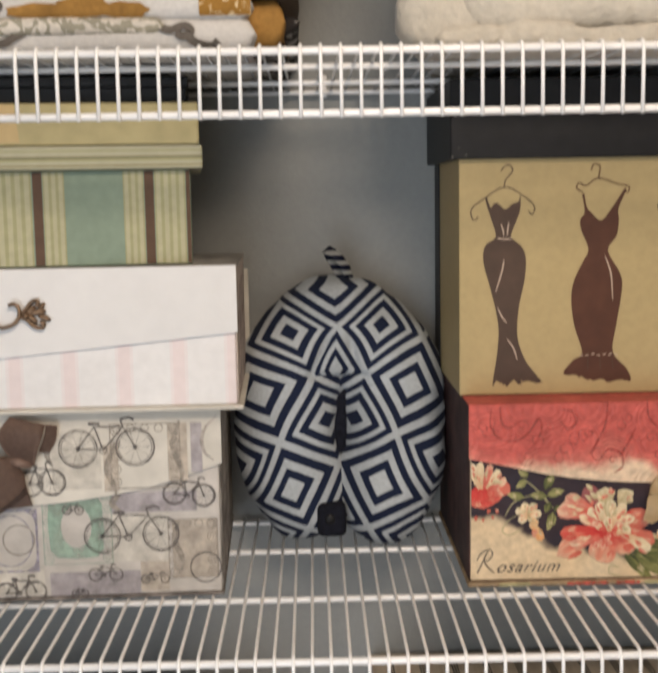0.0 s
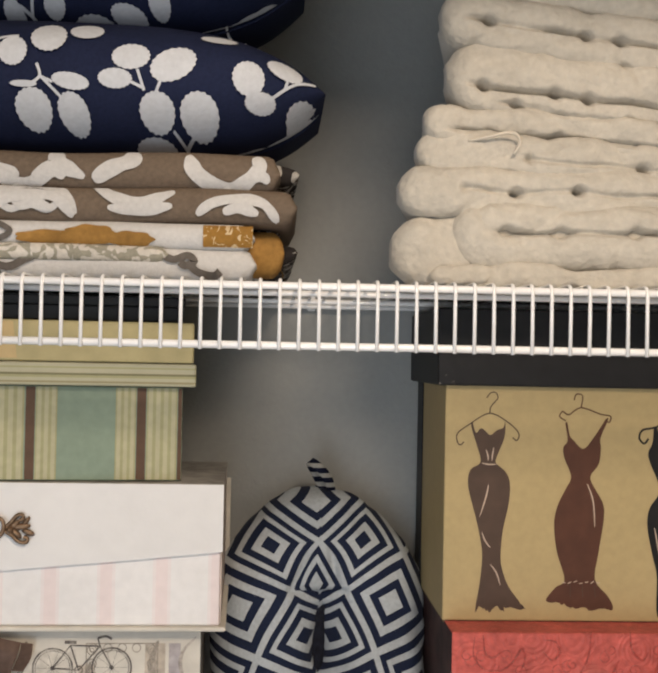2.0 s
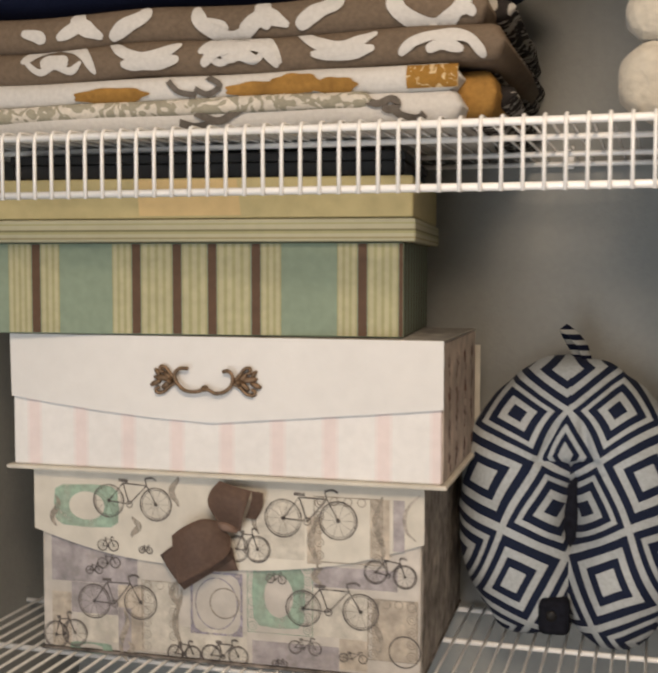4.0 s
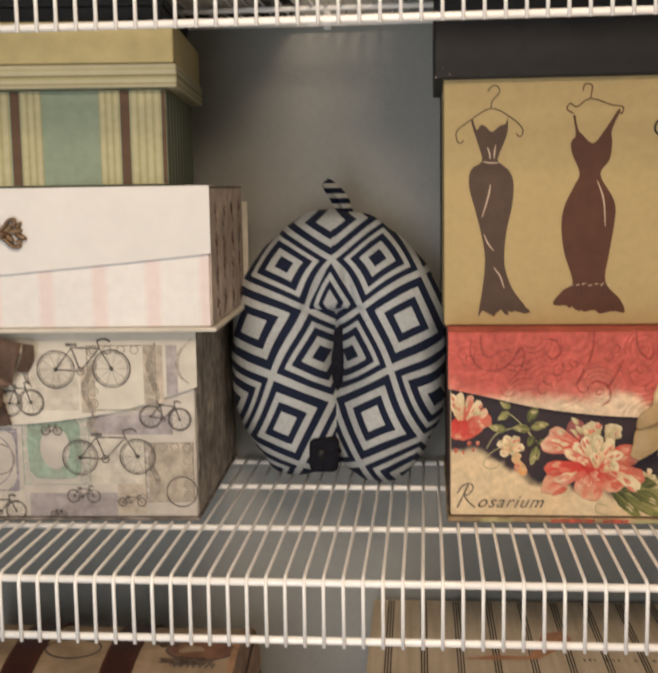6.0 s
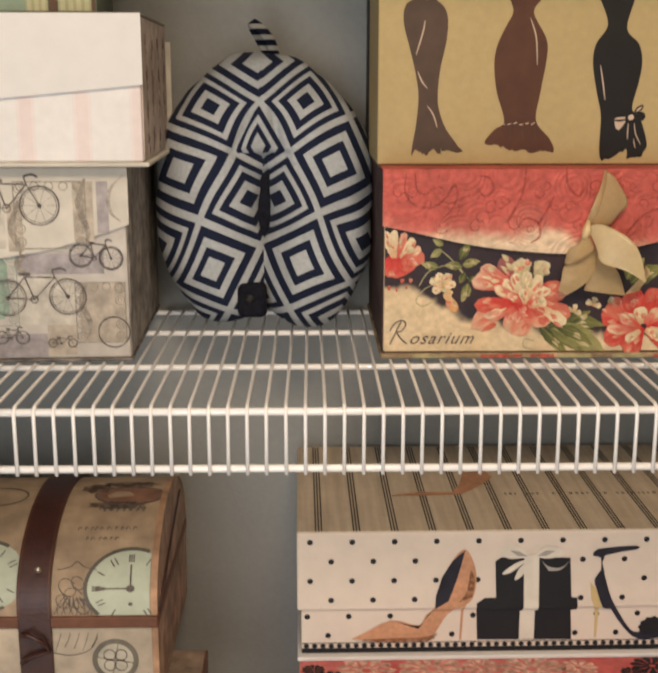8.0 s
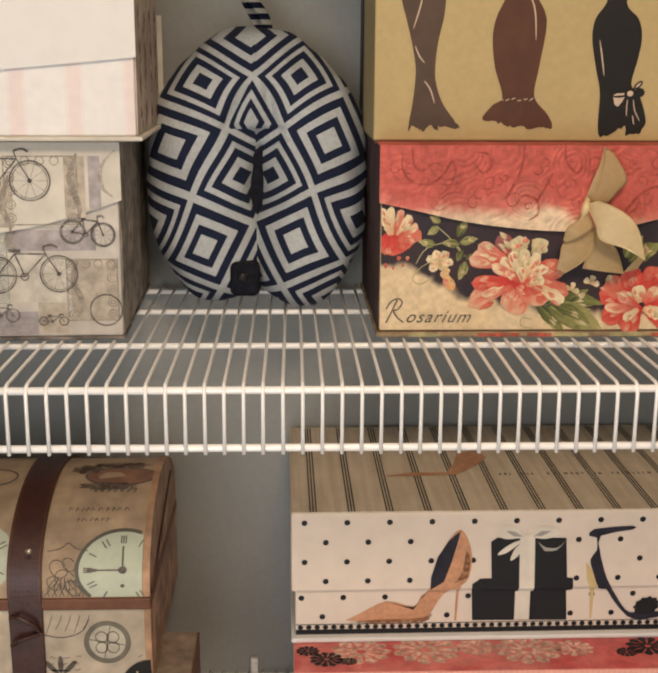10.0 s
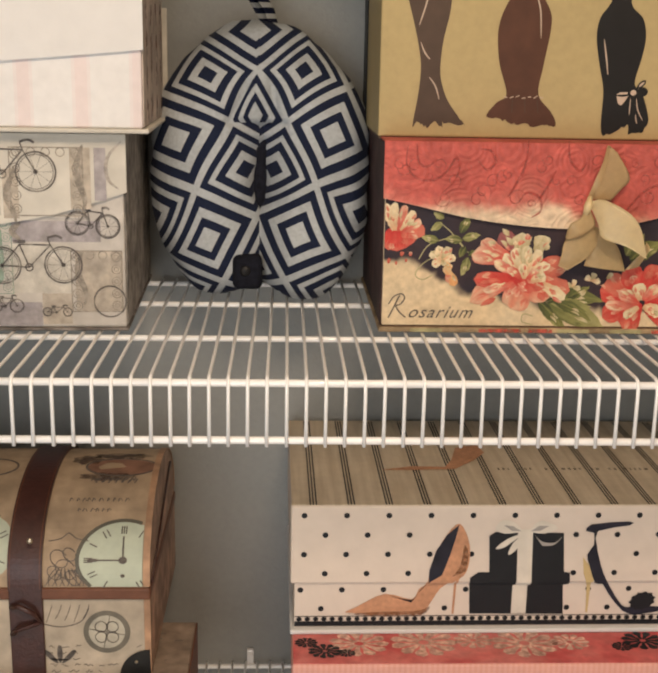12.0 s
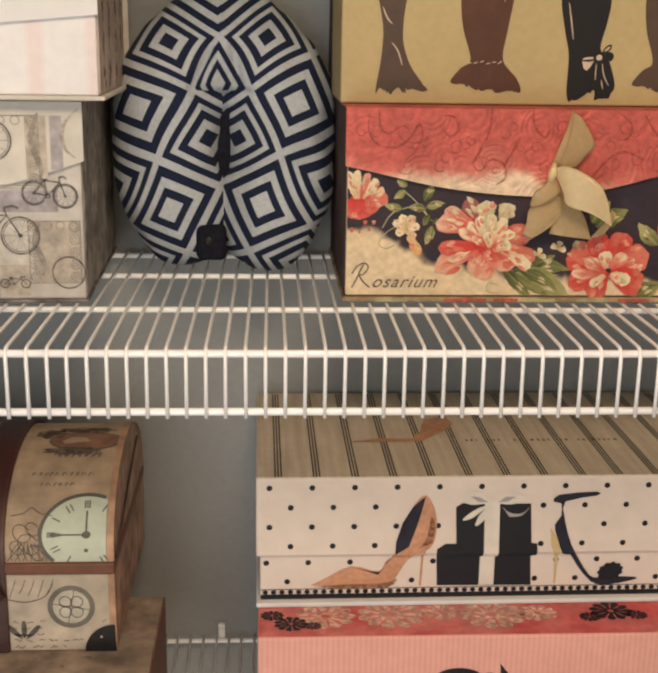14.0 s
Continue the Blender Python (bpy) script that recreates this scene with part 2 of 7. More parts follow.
INK = mat("sepia_ink", (0.13, 0.11, 0.095), 0.7, grain=0.3, scale=200)
PALE_INK = worn(mat("pale_sepia_ink", (0.36, 0.32, 0.27), 0.7, grain=0.3, scale=150), 0.70)
GREEN_INK = worn(mat("green_stamp_ink", (0.33, 0.47, 0.37), 0.7, grain=0.2, scale=170, stain=0.2, stain_scale=30), 0.6, 60.0, 0.2)
LILAC_INK = worn(mat("lilac_stamp_ink", (0.36, 0.33, 0.4), 0.7, grain=0.3, scale=170, stain=0.2, stain_scale=30), 0.60)
TAUPE_INK = worn(mat("taupe_print", (0.5, 0.45, 0.4), 0.7, grain=0.25, scale=140, stain=0.2, stain_scale=30), 0.60)
FADED_A = worn(mat("faded_lilac_print", (0.42, 0.385, 0.4), 0.7, grain=0.2, scale=120, stain=0.2, stain_scale=40), 0.72, 70.0, 0.16)
FADED_B = worn(mat("faded_tan_print", (0.56, 0.49, 0.405), 0.7, grain=0.2, scale=120, stain=0.2, stain_scale=40), 0.72, 70.0, 0.16)
FADED_C = worn(mat("faded_ivory_print", (0.69, 0.65, 0.57), 0.7, grain=0.1, scale=120, stain=0.1, stain_scale=40), 0.72, 70.0, 0.16)
LIGHT_PAPER = mat("light_cream_paper", (0.64, 0.605, 0.53), 0.65, grain=0.06, bump=0.08, stain=0.12, stain_scale=18)
BIKE_INK = worn(mat("worn_sepia_ink", (0.12, 0.105, 0.1), 0.7, grain=0.3, scale=200), 0.72, 110.0, 0.3)
BROWN_RIBBON = mat("brown_grosgrain_ribbon", (0.215, 0.145, 0.112), 0.55, grain=0.1, scale=250, bump=0.12, bump_scale=600)


def bicycle(ink, x, z, gap, r, y, turn=0.0, size=1.0):
    """A line drawing of a bicycle: two spoked wheels, diamond frame, saddle and bars."""
    def at(u, v):
        return (x + u * math.cos(turn) - v * math.sin(turn), z + u * math.sin(turn) + v * math.cos(turn))
    w = 0.0015 * size
    for u in (0, gap):
        cx, cz = at(u, 0)
        ring(ink, cx, cz, r, w, y)
        ring(ink, cx, cz, r * 0.88, w * 0.4, y)
        for k in range(10):
            a = k * math.tau / 10
            stroke(ink, [(cx, cz), (cx + r * 0.9 * math.cos(a), cz + r * 0.9 * math.sin(a))], w * 0.2, y)
        poly(ink, ellipse(cx, cz, r * 0.12, r * 0.12, 10), y)
    crank, seat, head = at(gap * 0.44, -r * 0.12), at(gap * 0.3, r * 1.15), at(gap * 0.8, r * 1.1)
    for a, b in ((at(0, 0), crank), (crank, seat), (at(0, 0), seat), (crank, head), (seat, head), (head, at(gap, 0)), (head, at(gap * 0.76, r * 1.5))):
        stroke(ink, [a, b], w * 0.9, y)
    stroke(ink, [at(gap * 0.2, r * 1.32), at(gap * 0.4, r * 1.3)], w * 2, y)
    stroke(ink, smooth_line([at(gap * 0.76, r * 1.5), at(gap * 0.9, r * 1.6), at(gap * 1.0, r * 1.45)], 4), w * 1.4, y)
    ring(ink, *crank, r * 0.2, w * 0.8, y, 12)


def scallop_frame(bm, x0, x1, z0, z1, y, w):
    stroke(bm, [(x0, z0), (x1, z0), (x1, z1), (x0, z1)], w, y, closed=True)
    n = max(2, int((z1 - z0) / 0.011))
    for k in range(n):
        z = z0 + (k + 0.5) * (z1 - z0) / n
        for x in (x0 + 0.005, x1 - 0.005):
            ring(bm, x, z, 0.0042, w * 0.6, y, 12)
            ring(bm, x, z, 0.002, w * 0.5, y, 8)
    n = max(2, int((x1 - x0) / 0.011))
    for k in range(n):
        x = x0 + (k + 0.5) * (x1 - x0) / n
        ring(bm, x, z1 - 0.004, 0.0038, w * 0.6, y, 12)


def stamp(bm, x0, x1, z0, z1, y):
    """A solid stamp with a rough edge and an oval left open."""
    cx, cz = (x0 + x1) / 2, (z0 + z1) / 2
    n = 24
    outer = []
    for k in range(n):
        a = (k + 0.5) * math.tau / n
        c, s = math.cos(a), math.sin(a)
        m = max(abs(c), abs(s))
        j = 0.97 + 0.03 * math.sin(k * 5.3)
        outer.append((cx + c / m * (x1 - x0) / 2 * j, cz + s / m * (z1 - z0) / 2 * j))
    inner = [(cx + 0.27 * (x1 - x0) * math.cos((k + 0.5) * math.tau / n), cz + 0.33 * (z1 - z0) * math.sin((k + 0.5) * math.tau / n)) for k in range(n)]
    vo = [bm.verts.new((x, y, z)) for x, z in outer]
    vi = [bm.verts.new((x, y, z)) for x, z in inner]
    for k in range(n):
        bm.faces.new((vo[k], vo[(k + 1) % n], vi[(k + 1) % n], vi[k]))


def open_stamp(bm, x0, x1, z0, z1, y):
    """A stamp's frame: a rough border with notched corners round a wide open oval."""
    stroke(bm, [(x0, z0), (x1, z0), (x1, z1), (x0, z1)], 0.003, y, closed=True)
    for cx, cz in ((x0, z0), (x1, z0), (x1, z1), (x0, z1)):
        mx, mz = (x0 + x1) / 2, (z0 + z1) / 2
        poly(bm, [(cx, cz), (cx + 0.5 * (mx - cx), cz), (cx + 0.16 * (mx - cx), cz + 0.16 * (mz - cz)), (cx, cz + 0.5 * (mz - cz))], y - 0.0001)
    ring(bm, (x0 + x1) / 2, (z0 + z1) / 2, 0.42 * (x1 - x0), 0.0012, y - 0.0001, 32, 0.42 * (z1 - z0))


def ribbon(points, widths, axis, sag=0.0, n=6):
    """A cloth strip along points; widths along axis at each point, cupped by sag."""
    line = [Vector(p) for p in smooth_line(points, 6)]
    wide = [w for w, _ in smooth_line([(w, 0.0) for w in widths], 6)]
    ax = Vector(axis).normalized()
    bm = bmesh.new()
    rows = []
    for p, w in zip(line, wide):
        rows.append([bm.verts.new(p + ax * w * (k / n - 0.5) + Vector((0, sag * (2 * k / n - 1) ** 2, 0))) for k in range(n + 1)])
    for a, b in zip(rows, rows[1:]):
        for k in range(n):
            bm.faces.new((a[k], a[k + 1], b[k + 1], b[k]))
    bmesh.ops.solidify(bm, geom=bm.faces[:], thickness=0.0008)
    bmesh.ops.recalc_face_normals(bm, faces=bm.faces[:])
    return bm


def cloth_panel(side_a, side_b, n=8):
    """A thin folded panel of ribbon spanning two edges, a little cupped between them."""
    a, b = [[Vector(p) for p in smooth_line(e, 6)] for e in (side_a, side_b)]
    m = min(len(a), len(b))
    a, b = a[:m - 1] + a[-1:], b[:m - 1] + b[-1:]
    bm = bmesh.new()
    rows = []
    for p, q in zip(a, b):
        cup = 0.06 * (q - p).length
        rows.append([bm.verts.new(p.lerp(q, k / n) - Vector((0, cup * math.sin(math.pi * k / n), 0))) for k in range(n + 1)])
    for p, q in zip(rows, rows[1:]):
        for k in range(n):
            bm.faces.new((p[k], p[k + 1], q[k + 1], q[k]))
    bmesh.ops.solidify(bm, geom=bm.faces[:], thickness=0.0006)
    bmesh.ops.recalc_face_normals(bm, faces=bm.faces[:])
    return bm


# ---- box papered with bicycles ----
def bicycle_box():
    box = thing("storage_box", "cream box papered with vintage bicycles, tied with a brown bow", "storage box", "keepsake boxes")
    x0, x1, y0, z0, z1 = -0.543, -0.164, 0.146, MID_Z + 0.001, 1.3835
    part("body", slab(x0, x1, y0, 0.403, z0 + 0.003, z1, 0.002), CREAM, box)
    part("base_edge", slab(x0 - 0.002, x1 + 0.002, y0 - 0.002, 0.404, z0, z0 + 0.003, 0.001), BASE_DARK, box, "dark base edge")
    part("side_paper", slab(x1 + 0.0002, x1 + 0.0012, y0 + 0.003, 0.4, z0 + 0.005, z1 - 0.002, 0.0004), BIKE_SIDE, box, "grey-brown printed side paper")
    y = y0 - 0.0004
    for m, (xa, xb, za, zb) in ((FADED_A, (-0.533, -0.4416, 1.2722, 1.324)), (FADED_A, (-0.2657, -0.1857, 1.2852, 1.3044)), (FADED_B, (-0.2094, -0.1665, 1.2209, 1.2766)), (FADED_A, (-0.3251, -0.2405, 1.2027, 1.2291)), (FADED_C, (-0.4347, -0.4005, 1.2106, 1.2786)), (FADED_C, (-0.5056, -0.4622, 1.2143, 1.2412)), (FADED_A, (-0.4622, -0.4485, 1.2033, 1.2497)), (FADED_B, (-0.533, -0.5124, 1.2025, 1.261)), (FADED_C, (-0.2679, -0.2131, 1.238, 1.2833))):
        xa, xb, za, zb = max(x0 + 0.001, xa), min(x1 - 0.001, xb), max(1.2065, za), min(1.33, zb)
        print_part("faded_patch_print", m, box, poly, [(xa, za), (xb, za), (xb, zb), (xa, zb)], y + 0.0002)
    # fainter washes of colour between the patches
    for m, (xa, xb, za, zb) in ((FADED_B, (-0.462, -0.4352, 1.2085, 1.272)), (FADED_A, (-0.512, -0.4625, 1.2415, 1.2718)), (FADED_C, (-0.3995, -0.3302, 1.2085, 1.2362)), (FADED_B, (-0.2402, -0.2135, 1.2085, 1.2376))):
        print_part("faded_patch_print", m, box, poly, [(xa, za), (xb, za), (xb, zb), (xa, zb)], y + 0.00028)
    for m, args in ((GREEN_INK, (-0.3251, -0.2725, 1.2419, 1.3036)), (GREEN_INK, (-0.5138, -0.4681, 1.2014, 1.2126))):
        print_part("stamp_print", m, box, stamp, *args, y)
    (xa, xb, za, zb) = (-0.3858, -0.3356, 1.2317, 1.2906)
    print_part("stamp_print", LILAC_INK, box, open_stamp, xa, xb, za, zb, y)
    for (x, xx, z, zz), w, m in (((-0.2131, -0.1674, 1.2205, 1.2771), 0.0015, PALE_INK), ((-0.437, -0.3996, 1.2082, 1.2784), 0.0012, PALE_INK), ((-0.3296, -0.2657, 1.2372, 1.3066), 0.001, GREEN_INK)):
        print_part("scroll_frame_print", m, box, scallop_frame, x, min(xx, x1 - 0.002), max(1.208, z), zz, y - 0.0001, w)
    for cx, cz, h in ((-0.4562, 1.2238, 0.05), (-0.3996, 1.2425, 0.06), (-0.4028, 1.2683, 0.03), (-0.2611, 1.2951, 0.02), (-0.4507, 1.2068, 0.02), (-0.204, 1.2523, 0.05)):
        print_part("scroll_print", PALE_INK, box, stroke, smooth_line([(cx + 0.0035 * math.sin(7.0 * k + cx * 90), cz - h / 2 + h * k / 9) for k in range(10)], 4), 0.006, y - 0.0002, False, True)
    for bx, bz, g, r, t in [(-0.4873, 1.254, 0.0489, 0.0167, 0.047), (-0.2748, 1.2634, 0.0548, 0.0167, 0.013), (-0.2062, 1.3024, 0.0274, 0.0106, -0.102), (-0.3662, 1.2112, 0.0274, 0.0097, 0.026), (-0.5421, 1.2173, 0.0205, 0.0132, 0.169), (-0.4028, 1.2096, 0.0183, 0.0079, 0.033)]:
        print_part("bicycle_print", BIKE_INK, box, bicycle, max(bx, x0 + r + 0.001), bz, g, r, y - 0.0003, t)
    for bx, bz, g, r, t in [(-0.2826, 1.2261, 0.0192, 0.0062, -0.01), (-0.236, 1.2203, 0.0183, 0.004, -0.011), (-0.3068, 1.2893, 0.0114, 0.004, -0.026), (-0.3022, 1.2085, 0.0091, 0.0031, 0.011), (-0.4782, 1.2926, 0.0137, 0.0053, 0.08), (-0.4919, 1.2848, 0.0101, 0.004, 0.079)]:
        print_part("bicycle_print", BIKE_INK, box, bicycle, bx, bz, g, r, y - 0.0005, t, 0.6)
    print_part("wheel_print", BIKE_INK, box, ring, -0.1788, 1.2301, 0.0145, 0.0014, y - 0.0003, 26)
    print_part("wheel_print", PALE_INK, box, ring, -0.3525, 1.262, 0.0145, 0.0014, y - 0.0003, 26)
    # flap over the front, its lower edge bowed
    edge = smooth_line([(-0.549, 1.324), (-0.496, 1.309), (-0.436, 1.299), (-0.346, 1.296), (-0.287, 1.300), (-0.225, 1.311), (-0.161, 1.331)], 4)
    fy = y0 - 0.004
    flap = part("flap", plate(edge + [(-0.161, z1 - 0.001), (-0.549, z1 - 0.001)], fy, fy + 0.003), LIGHT_PAPER, box, "cream flap printed with bicycles")
    y = fy - 0.0004
    print_part("stamp_print", GREEN_INK, flap, stamp, -0.5275, -0.4576, 1.328, 1.3702, y)
    for m, (xa, xb, za, zb) in ((FADED_B, (-0.2108, -0.1925, 1.3156, 1.3705)), (FADED_A, (-0.1893, -0.1788, 1.3233, 1.3705)), (FADED_B, (-0.2702, -0.2565, 1.307, 1.351)), (FADED_C, (-0.3182, -0.2725, 1.3097, 1.3649))):
        print_part("patch_print", m, flap, poly, [(xa, za), (xb, za), (xb, min(zb, z1 - 0.002)), (xa, min(zb, z1 - 0.002))], y + 0.0002)
    print_part("scroll_frame_print", PALE_INK, flap, scallop_frame, -0.2634, -0.1994, 1.3096, 1.3703, y, 0.0016)
    print_part("vignette_print", TAUPE_INK, flap, stroke, smooth_line([(-0.165, 1.376), (-0.176, 1.364), (-0.179, 1.352), (-0.176, 1.341), (-0.168, 1.334)], 5), 0.0035, y, False, True)
    for cx, cz, h in ((-0.2634, 1.3284, 0.05), (-0.2017, 1.343, 0.06), (-0.3182, 1.3521, 0.04), (-0.4005, 1.3684, 0.03), (-0.4416, 1.3307, 0.02), (-0.5261, 1.3425, 0.03)):
        print_part("scroll_print", PALE_INK, flap, stroke, smooth_line([(cx + 0.0035 * math.sin(7.0 * k + cx * 90), cz - h / 2 + h * k / 9) for k in range(10)], 4), 0.0065, y - 0.0001, False, True)
    for bx, bz, g, r, t in [(-0.469, 1.3553, 0.0489, 0.0158, -0.025), (-0.2931, 1.3483, 0.0526, 0.0176, 0.01), (-0.3388, 1.3166, 0.0206, 0.0123, 0.034)]:
        print_part("bicycle_print", BIKE_INK, flap, bicycle, bx, bz, g, r, y - 0.0003, t)
    for bx, bz, g, r, t in [(-0.4759, 1.3114, 0.0114, 0.0053, 0.0), (-0.4347, 1.3093, 0.0077, 0.0031, -0.039)]:
        print_part("bicycle_print", BIKE_INK, flap, bicycle, bx, bz, g, r, y - 0.0003, t, 0.6)
    # bow
    bow = part("bow", tube([(-0.3534, fy - 0.01, 1.3421), (-0.3448, fy - 0.015, 1.3405), (-0.3345, fy - 0.01, 1.3363)], [0.0035, 0.0048, 0.0035], 10), BROWN_RIBBON, box, "brown grosgrain ribbon bow", smooth=True)
    part("loop", cloth_panel([(-0.3471, fy - 0.01, 1.335), (-0.3597, fy - 0.018, 1.3587), (-0.3581, fy - 0.02, 1.3728), (-0.3503, fy - 0.015, 1.3831)], [(-0.3314, fy - 0.01, 1.3358), (-0.3251, fy - 0.02, 1.3539), (-0.3203, fy - 0.022, 1.3665), (-0.3188, fy - 0.015, 1.3752)]), BROWN_RIBBON, bow, smooth=True)
    part("loop_back", cloth_panel([(-0.3188, fy - 0.015, 1.3752), (-0.3211, fy - 0.011, 1.3634), (-0.3282, fy - 0.006, 1.3476)], [(-0.3093, fy - 0.01, 1.3728), (-0.3117, fy - 0.006, 1.3587), (-0.3188, fy - 0.003, 1.3461)]), BROWN_RIBBON, bow, smooth=True)
    part("loop", cloth_panel([(-0.3518, fy - 0.012, 1.3445), (-0.366, fy - 0.019, 1.3473), (-0.3818, fy - 0.025, 1.3405), (-0.3951, fy - 0.022, 1.3306)], [(-0.3408, fy - 0.01, 1.3295), (-0.3416, fy - 0.018, 1.3146), (-0.3644, fy - 0.026, 1.2988), (-0.3881, fy - 0.024, 1.2862)]), BROWN_RIBBON, bow, smooth=True)
    part("tail", cloth_panel([(-0.3613, fy - 0.005, 1.3335), (-0.3928, fy - 0.007, 1.3216), (-0.414, fy - 0.005, 1.3067)], [(-0.3392, fy - 0.004, 1.3083), (-0.3644, fy - 0.008, 1.2917), (-0.3896, fy - 0.006, 1.2752)]), BROWN_RIBBON, bow, smooth=True)
    part("tail", cloth_panel([(-0.3518, fy - 0.003, 1.3209), (-0.355, fy - 0.004, 1.302), (-0.3597, fy - 0.003, 1.2941)], [(-0.3416, fy - 0.003, 1.3177), (-0.3392, fy - 0.004, 1.3067), (-0.3361, fy - 0.003, 1.2965)]), BROWN_RIBBON, bow, smooth=True)
    settle(box, (x1, y0, MID_Z), 2.0)


BASE_DARK = mat("dark_edge_paper", (0.16, 0.14, 0.125), 0.65, grain=0.5, scale=60, stain=0.5, stain_scale=30)
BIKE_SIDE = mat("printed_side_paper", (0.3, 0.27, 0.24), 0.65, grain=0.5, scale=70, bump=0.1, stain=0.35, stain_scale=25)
bicycle_box()

# ---- white box with a bronze handle ----
PINK_STRIPE = stripes("pink_striped_paper", 0.0496, [(0.0, (0.8, 0.79, 0.78)), (0.34, (0.8, 0.745, 0.735)), (0.4, (0.79, 0.7, 0.69)), (0.61, (0.8, 0.745, 0.735)), (0.67, (0.8, 0.79, 0.78))], "X", 0.6, -0.023, 0.05)
BRONZE = mat("aged_bronze", (0.2, 0.135, 0.085), 0.5, 0.7, grain=0.3, scale=150, bump=0.2, bump_scale=300)
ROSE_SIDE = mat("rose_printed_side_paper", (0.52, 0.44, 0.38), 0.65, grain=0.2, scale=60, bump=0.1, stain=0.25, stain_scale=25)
TOP_PAPER = mat("grey_top_paper", (0.33, 0.31, 0.28), 0.65, grain=0.25, scale=60, stain=0.25, stain_scale=25)
ROSE_INK = worn(mat("faded_rose_ink", (0.22, 0.08, 0.065), 0.7, grain=0.4, scale=120), 0.45)


def white_box():
    box = thing("storage_box", "white keepsake box with pale pink stripes and bronze drawer pull", "storage box", "keepsake boxes")
    x0, x1, y0, y1, z0, z1 = -0.566, -0.144, 0.133, 0.345, 1.3842, 1.5165
    part("body", slab(x0, x1, y0, y1, z0 + 0.004, z1 - 0.002, 0.0015), PINK_STRIPE, box, "white paper with pale pink stripes")
    part("top", slab(x0 - 0.002, x1 + 0.002, y0 - 0.0004, y1 + 0.002, z1 - 0.002, z1, 0.0008), TOP_PAPER, box, "grey top paper")
    part("base_edge", slab(x0 - 0.006, x1 + 0.006, y0 - 0.006, y1 + 0.004, z0, z0 + 0.004, 0.0015), LIGHT_PAPER, box, "ivory projecting base board")
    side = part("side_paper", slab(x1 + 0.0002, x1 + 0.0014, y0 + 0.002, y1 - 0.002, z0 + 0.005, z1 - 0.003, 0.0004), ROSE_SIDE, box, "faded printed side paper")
    part("back_flap", slab(x1 - 0.3, x1 + 0.006, y1 + 0.006, y1 + 0.009, z0 + 0.004, z1 - 0.018, 0.0008), LIGHT_PAPER, box)
    for k in range(16):
        cy, cz = y0 + 0.032 + 0.05 * (k % 4) + random.uniform(-0.004, 0.004), z0 + 0.024 + 0.029 * (k // 4) + random.uniform(-0.005, 0.005)
        ink = bmesh.new()
        for dy, dz, size in ((0.0, 0.0, 1.0), (random.uniform(-0.008, 0.008), -0.011, 0.55)):
            pts = ellipse(cy + dy, cz + dz, random.uniform(0.006, 0.009) * size, random.uniform(0.006, 0.009) * size, 21, random.uniform(-0.7, 0.7), 0.3, 5 + k % 3)
            ink.faces.new([ink.verts.new((x1 + 0.0018, u, v)) for u, v in pts])
        part("rose_print", ink, ROSE_INK, side)
    edge = smooth_line([(-0.566, 1.4555), (-0.49, 1.446), (-0.422, 1.4395), (-0.366, 1.4365), (-0.355, 1.4363), (-0.307, 1.4405), (-0.221, 1.448), (-0.142, 1.4555)], 4)
    part("flap", plate(edge + [(-0.142, z1 - 0.0005), (-0.567, z1 - 0.0005)], y0 - 0.0035, y0 - 0.0008), WHITE_PAPER, box, "white flap with a gently pointed edge")
    hy = y0 - 0.010
    pull = part("drawer_pull", tube([(x, hy, z) for x, z in smooth_line([(-0.345, 1.4845), (-0.340, 1.4855), (-0.336, 1.482), (-0.336, 1.474), (-0.342, 1.467), (-0.352, 1.4645), (-0.361, 1.468), (-0.372, 1.4655), (-0.382, 1.4665), (-0.39, 1.473), (-0.3925, 1.481), (-0.388, 1.4865), (-0.379, 1.487)], 5)], 0.0018, 8), BRONZE, box, "ornate bronze drawer pull", True)
    for s, cx in ((1, -0.336), (-1, -0.3915)):
        # leafy end plates: a curl above, a curl below and flat leaves between
        for pts, r in (([(0, 1.475), (0.006, 1.481), (0.011, 1.487), (0.016, 1.488), (0.0165, 1.484), (0.0135, 1.4835)], 0.0018), ([(0, 1.474), (0.007, 1.470), (0.013, 1.4645), (0.0195, 1.4635), (0.021, 1.467), (0.0175, 1.4685)], 0.0018)):
            part("scroll", tube([(cx + s * u, hy + 0.003, v) for u, v in smooth_line(pts, 5)], r, 8), BRONZE, pull, "", True)
        for u, v, l, w, turn in ((0.0085, 1.4785, 0.0075, 0.0028, 0.75), (0.0155, 1.4775, 0.0085, 0.003, 0.1), (0.0215, 1.4725, 0.0065, 0.0026, -0.4), (0.0105, 1.4715, 0.007, 0.0028, -0.7), (0.0195, 1.4825, 0.005, 0.0022, 0.9)):
            bm = bmesh.new()
            bmesh.ops.create_uvsphere(bm, u_segments=10, v_segments=6, radius=1, matrix=Matrix.Translation((cx + s * u, hy + 0.004, v)) @ Matrix.Rotation(-s * turn, 4, "Y") @ Matrix.Diagonal((l, 0.0022, w, 1)))
            part("leaf", bm, BRONZE, pull, "", True)
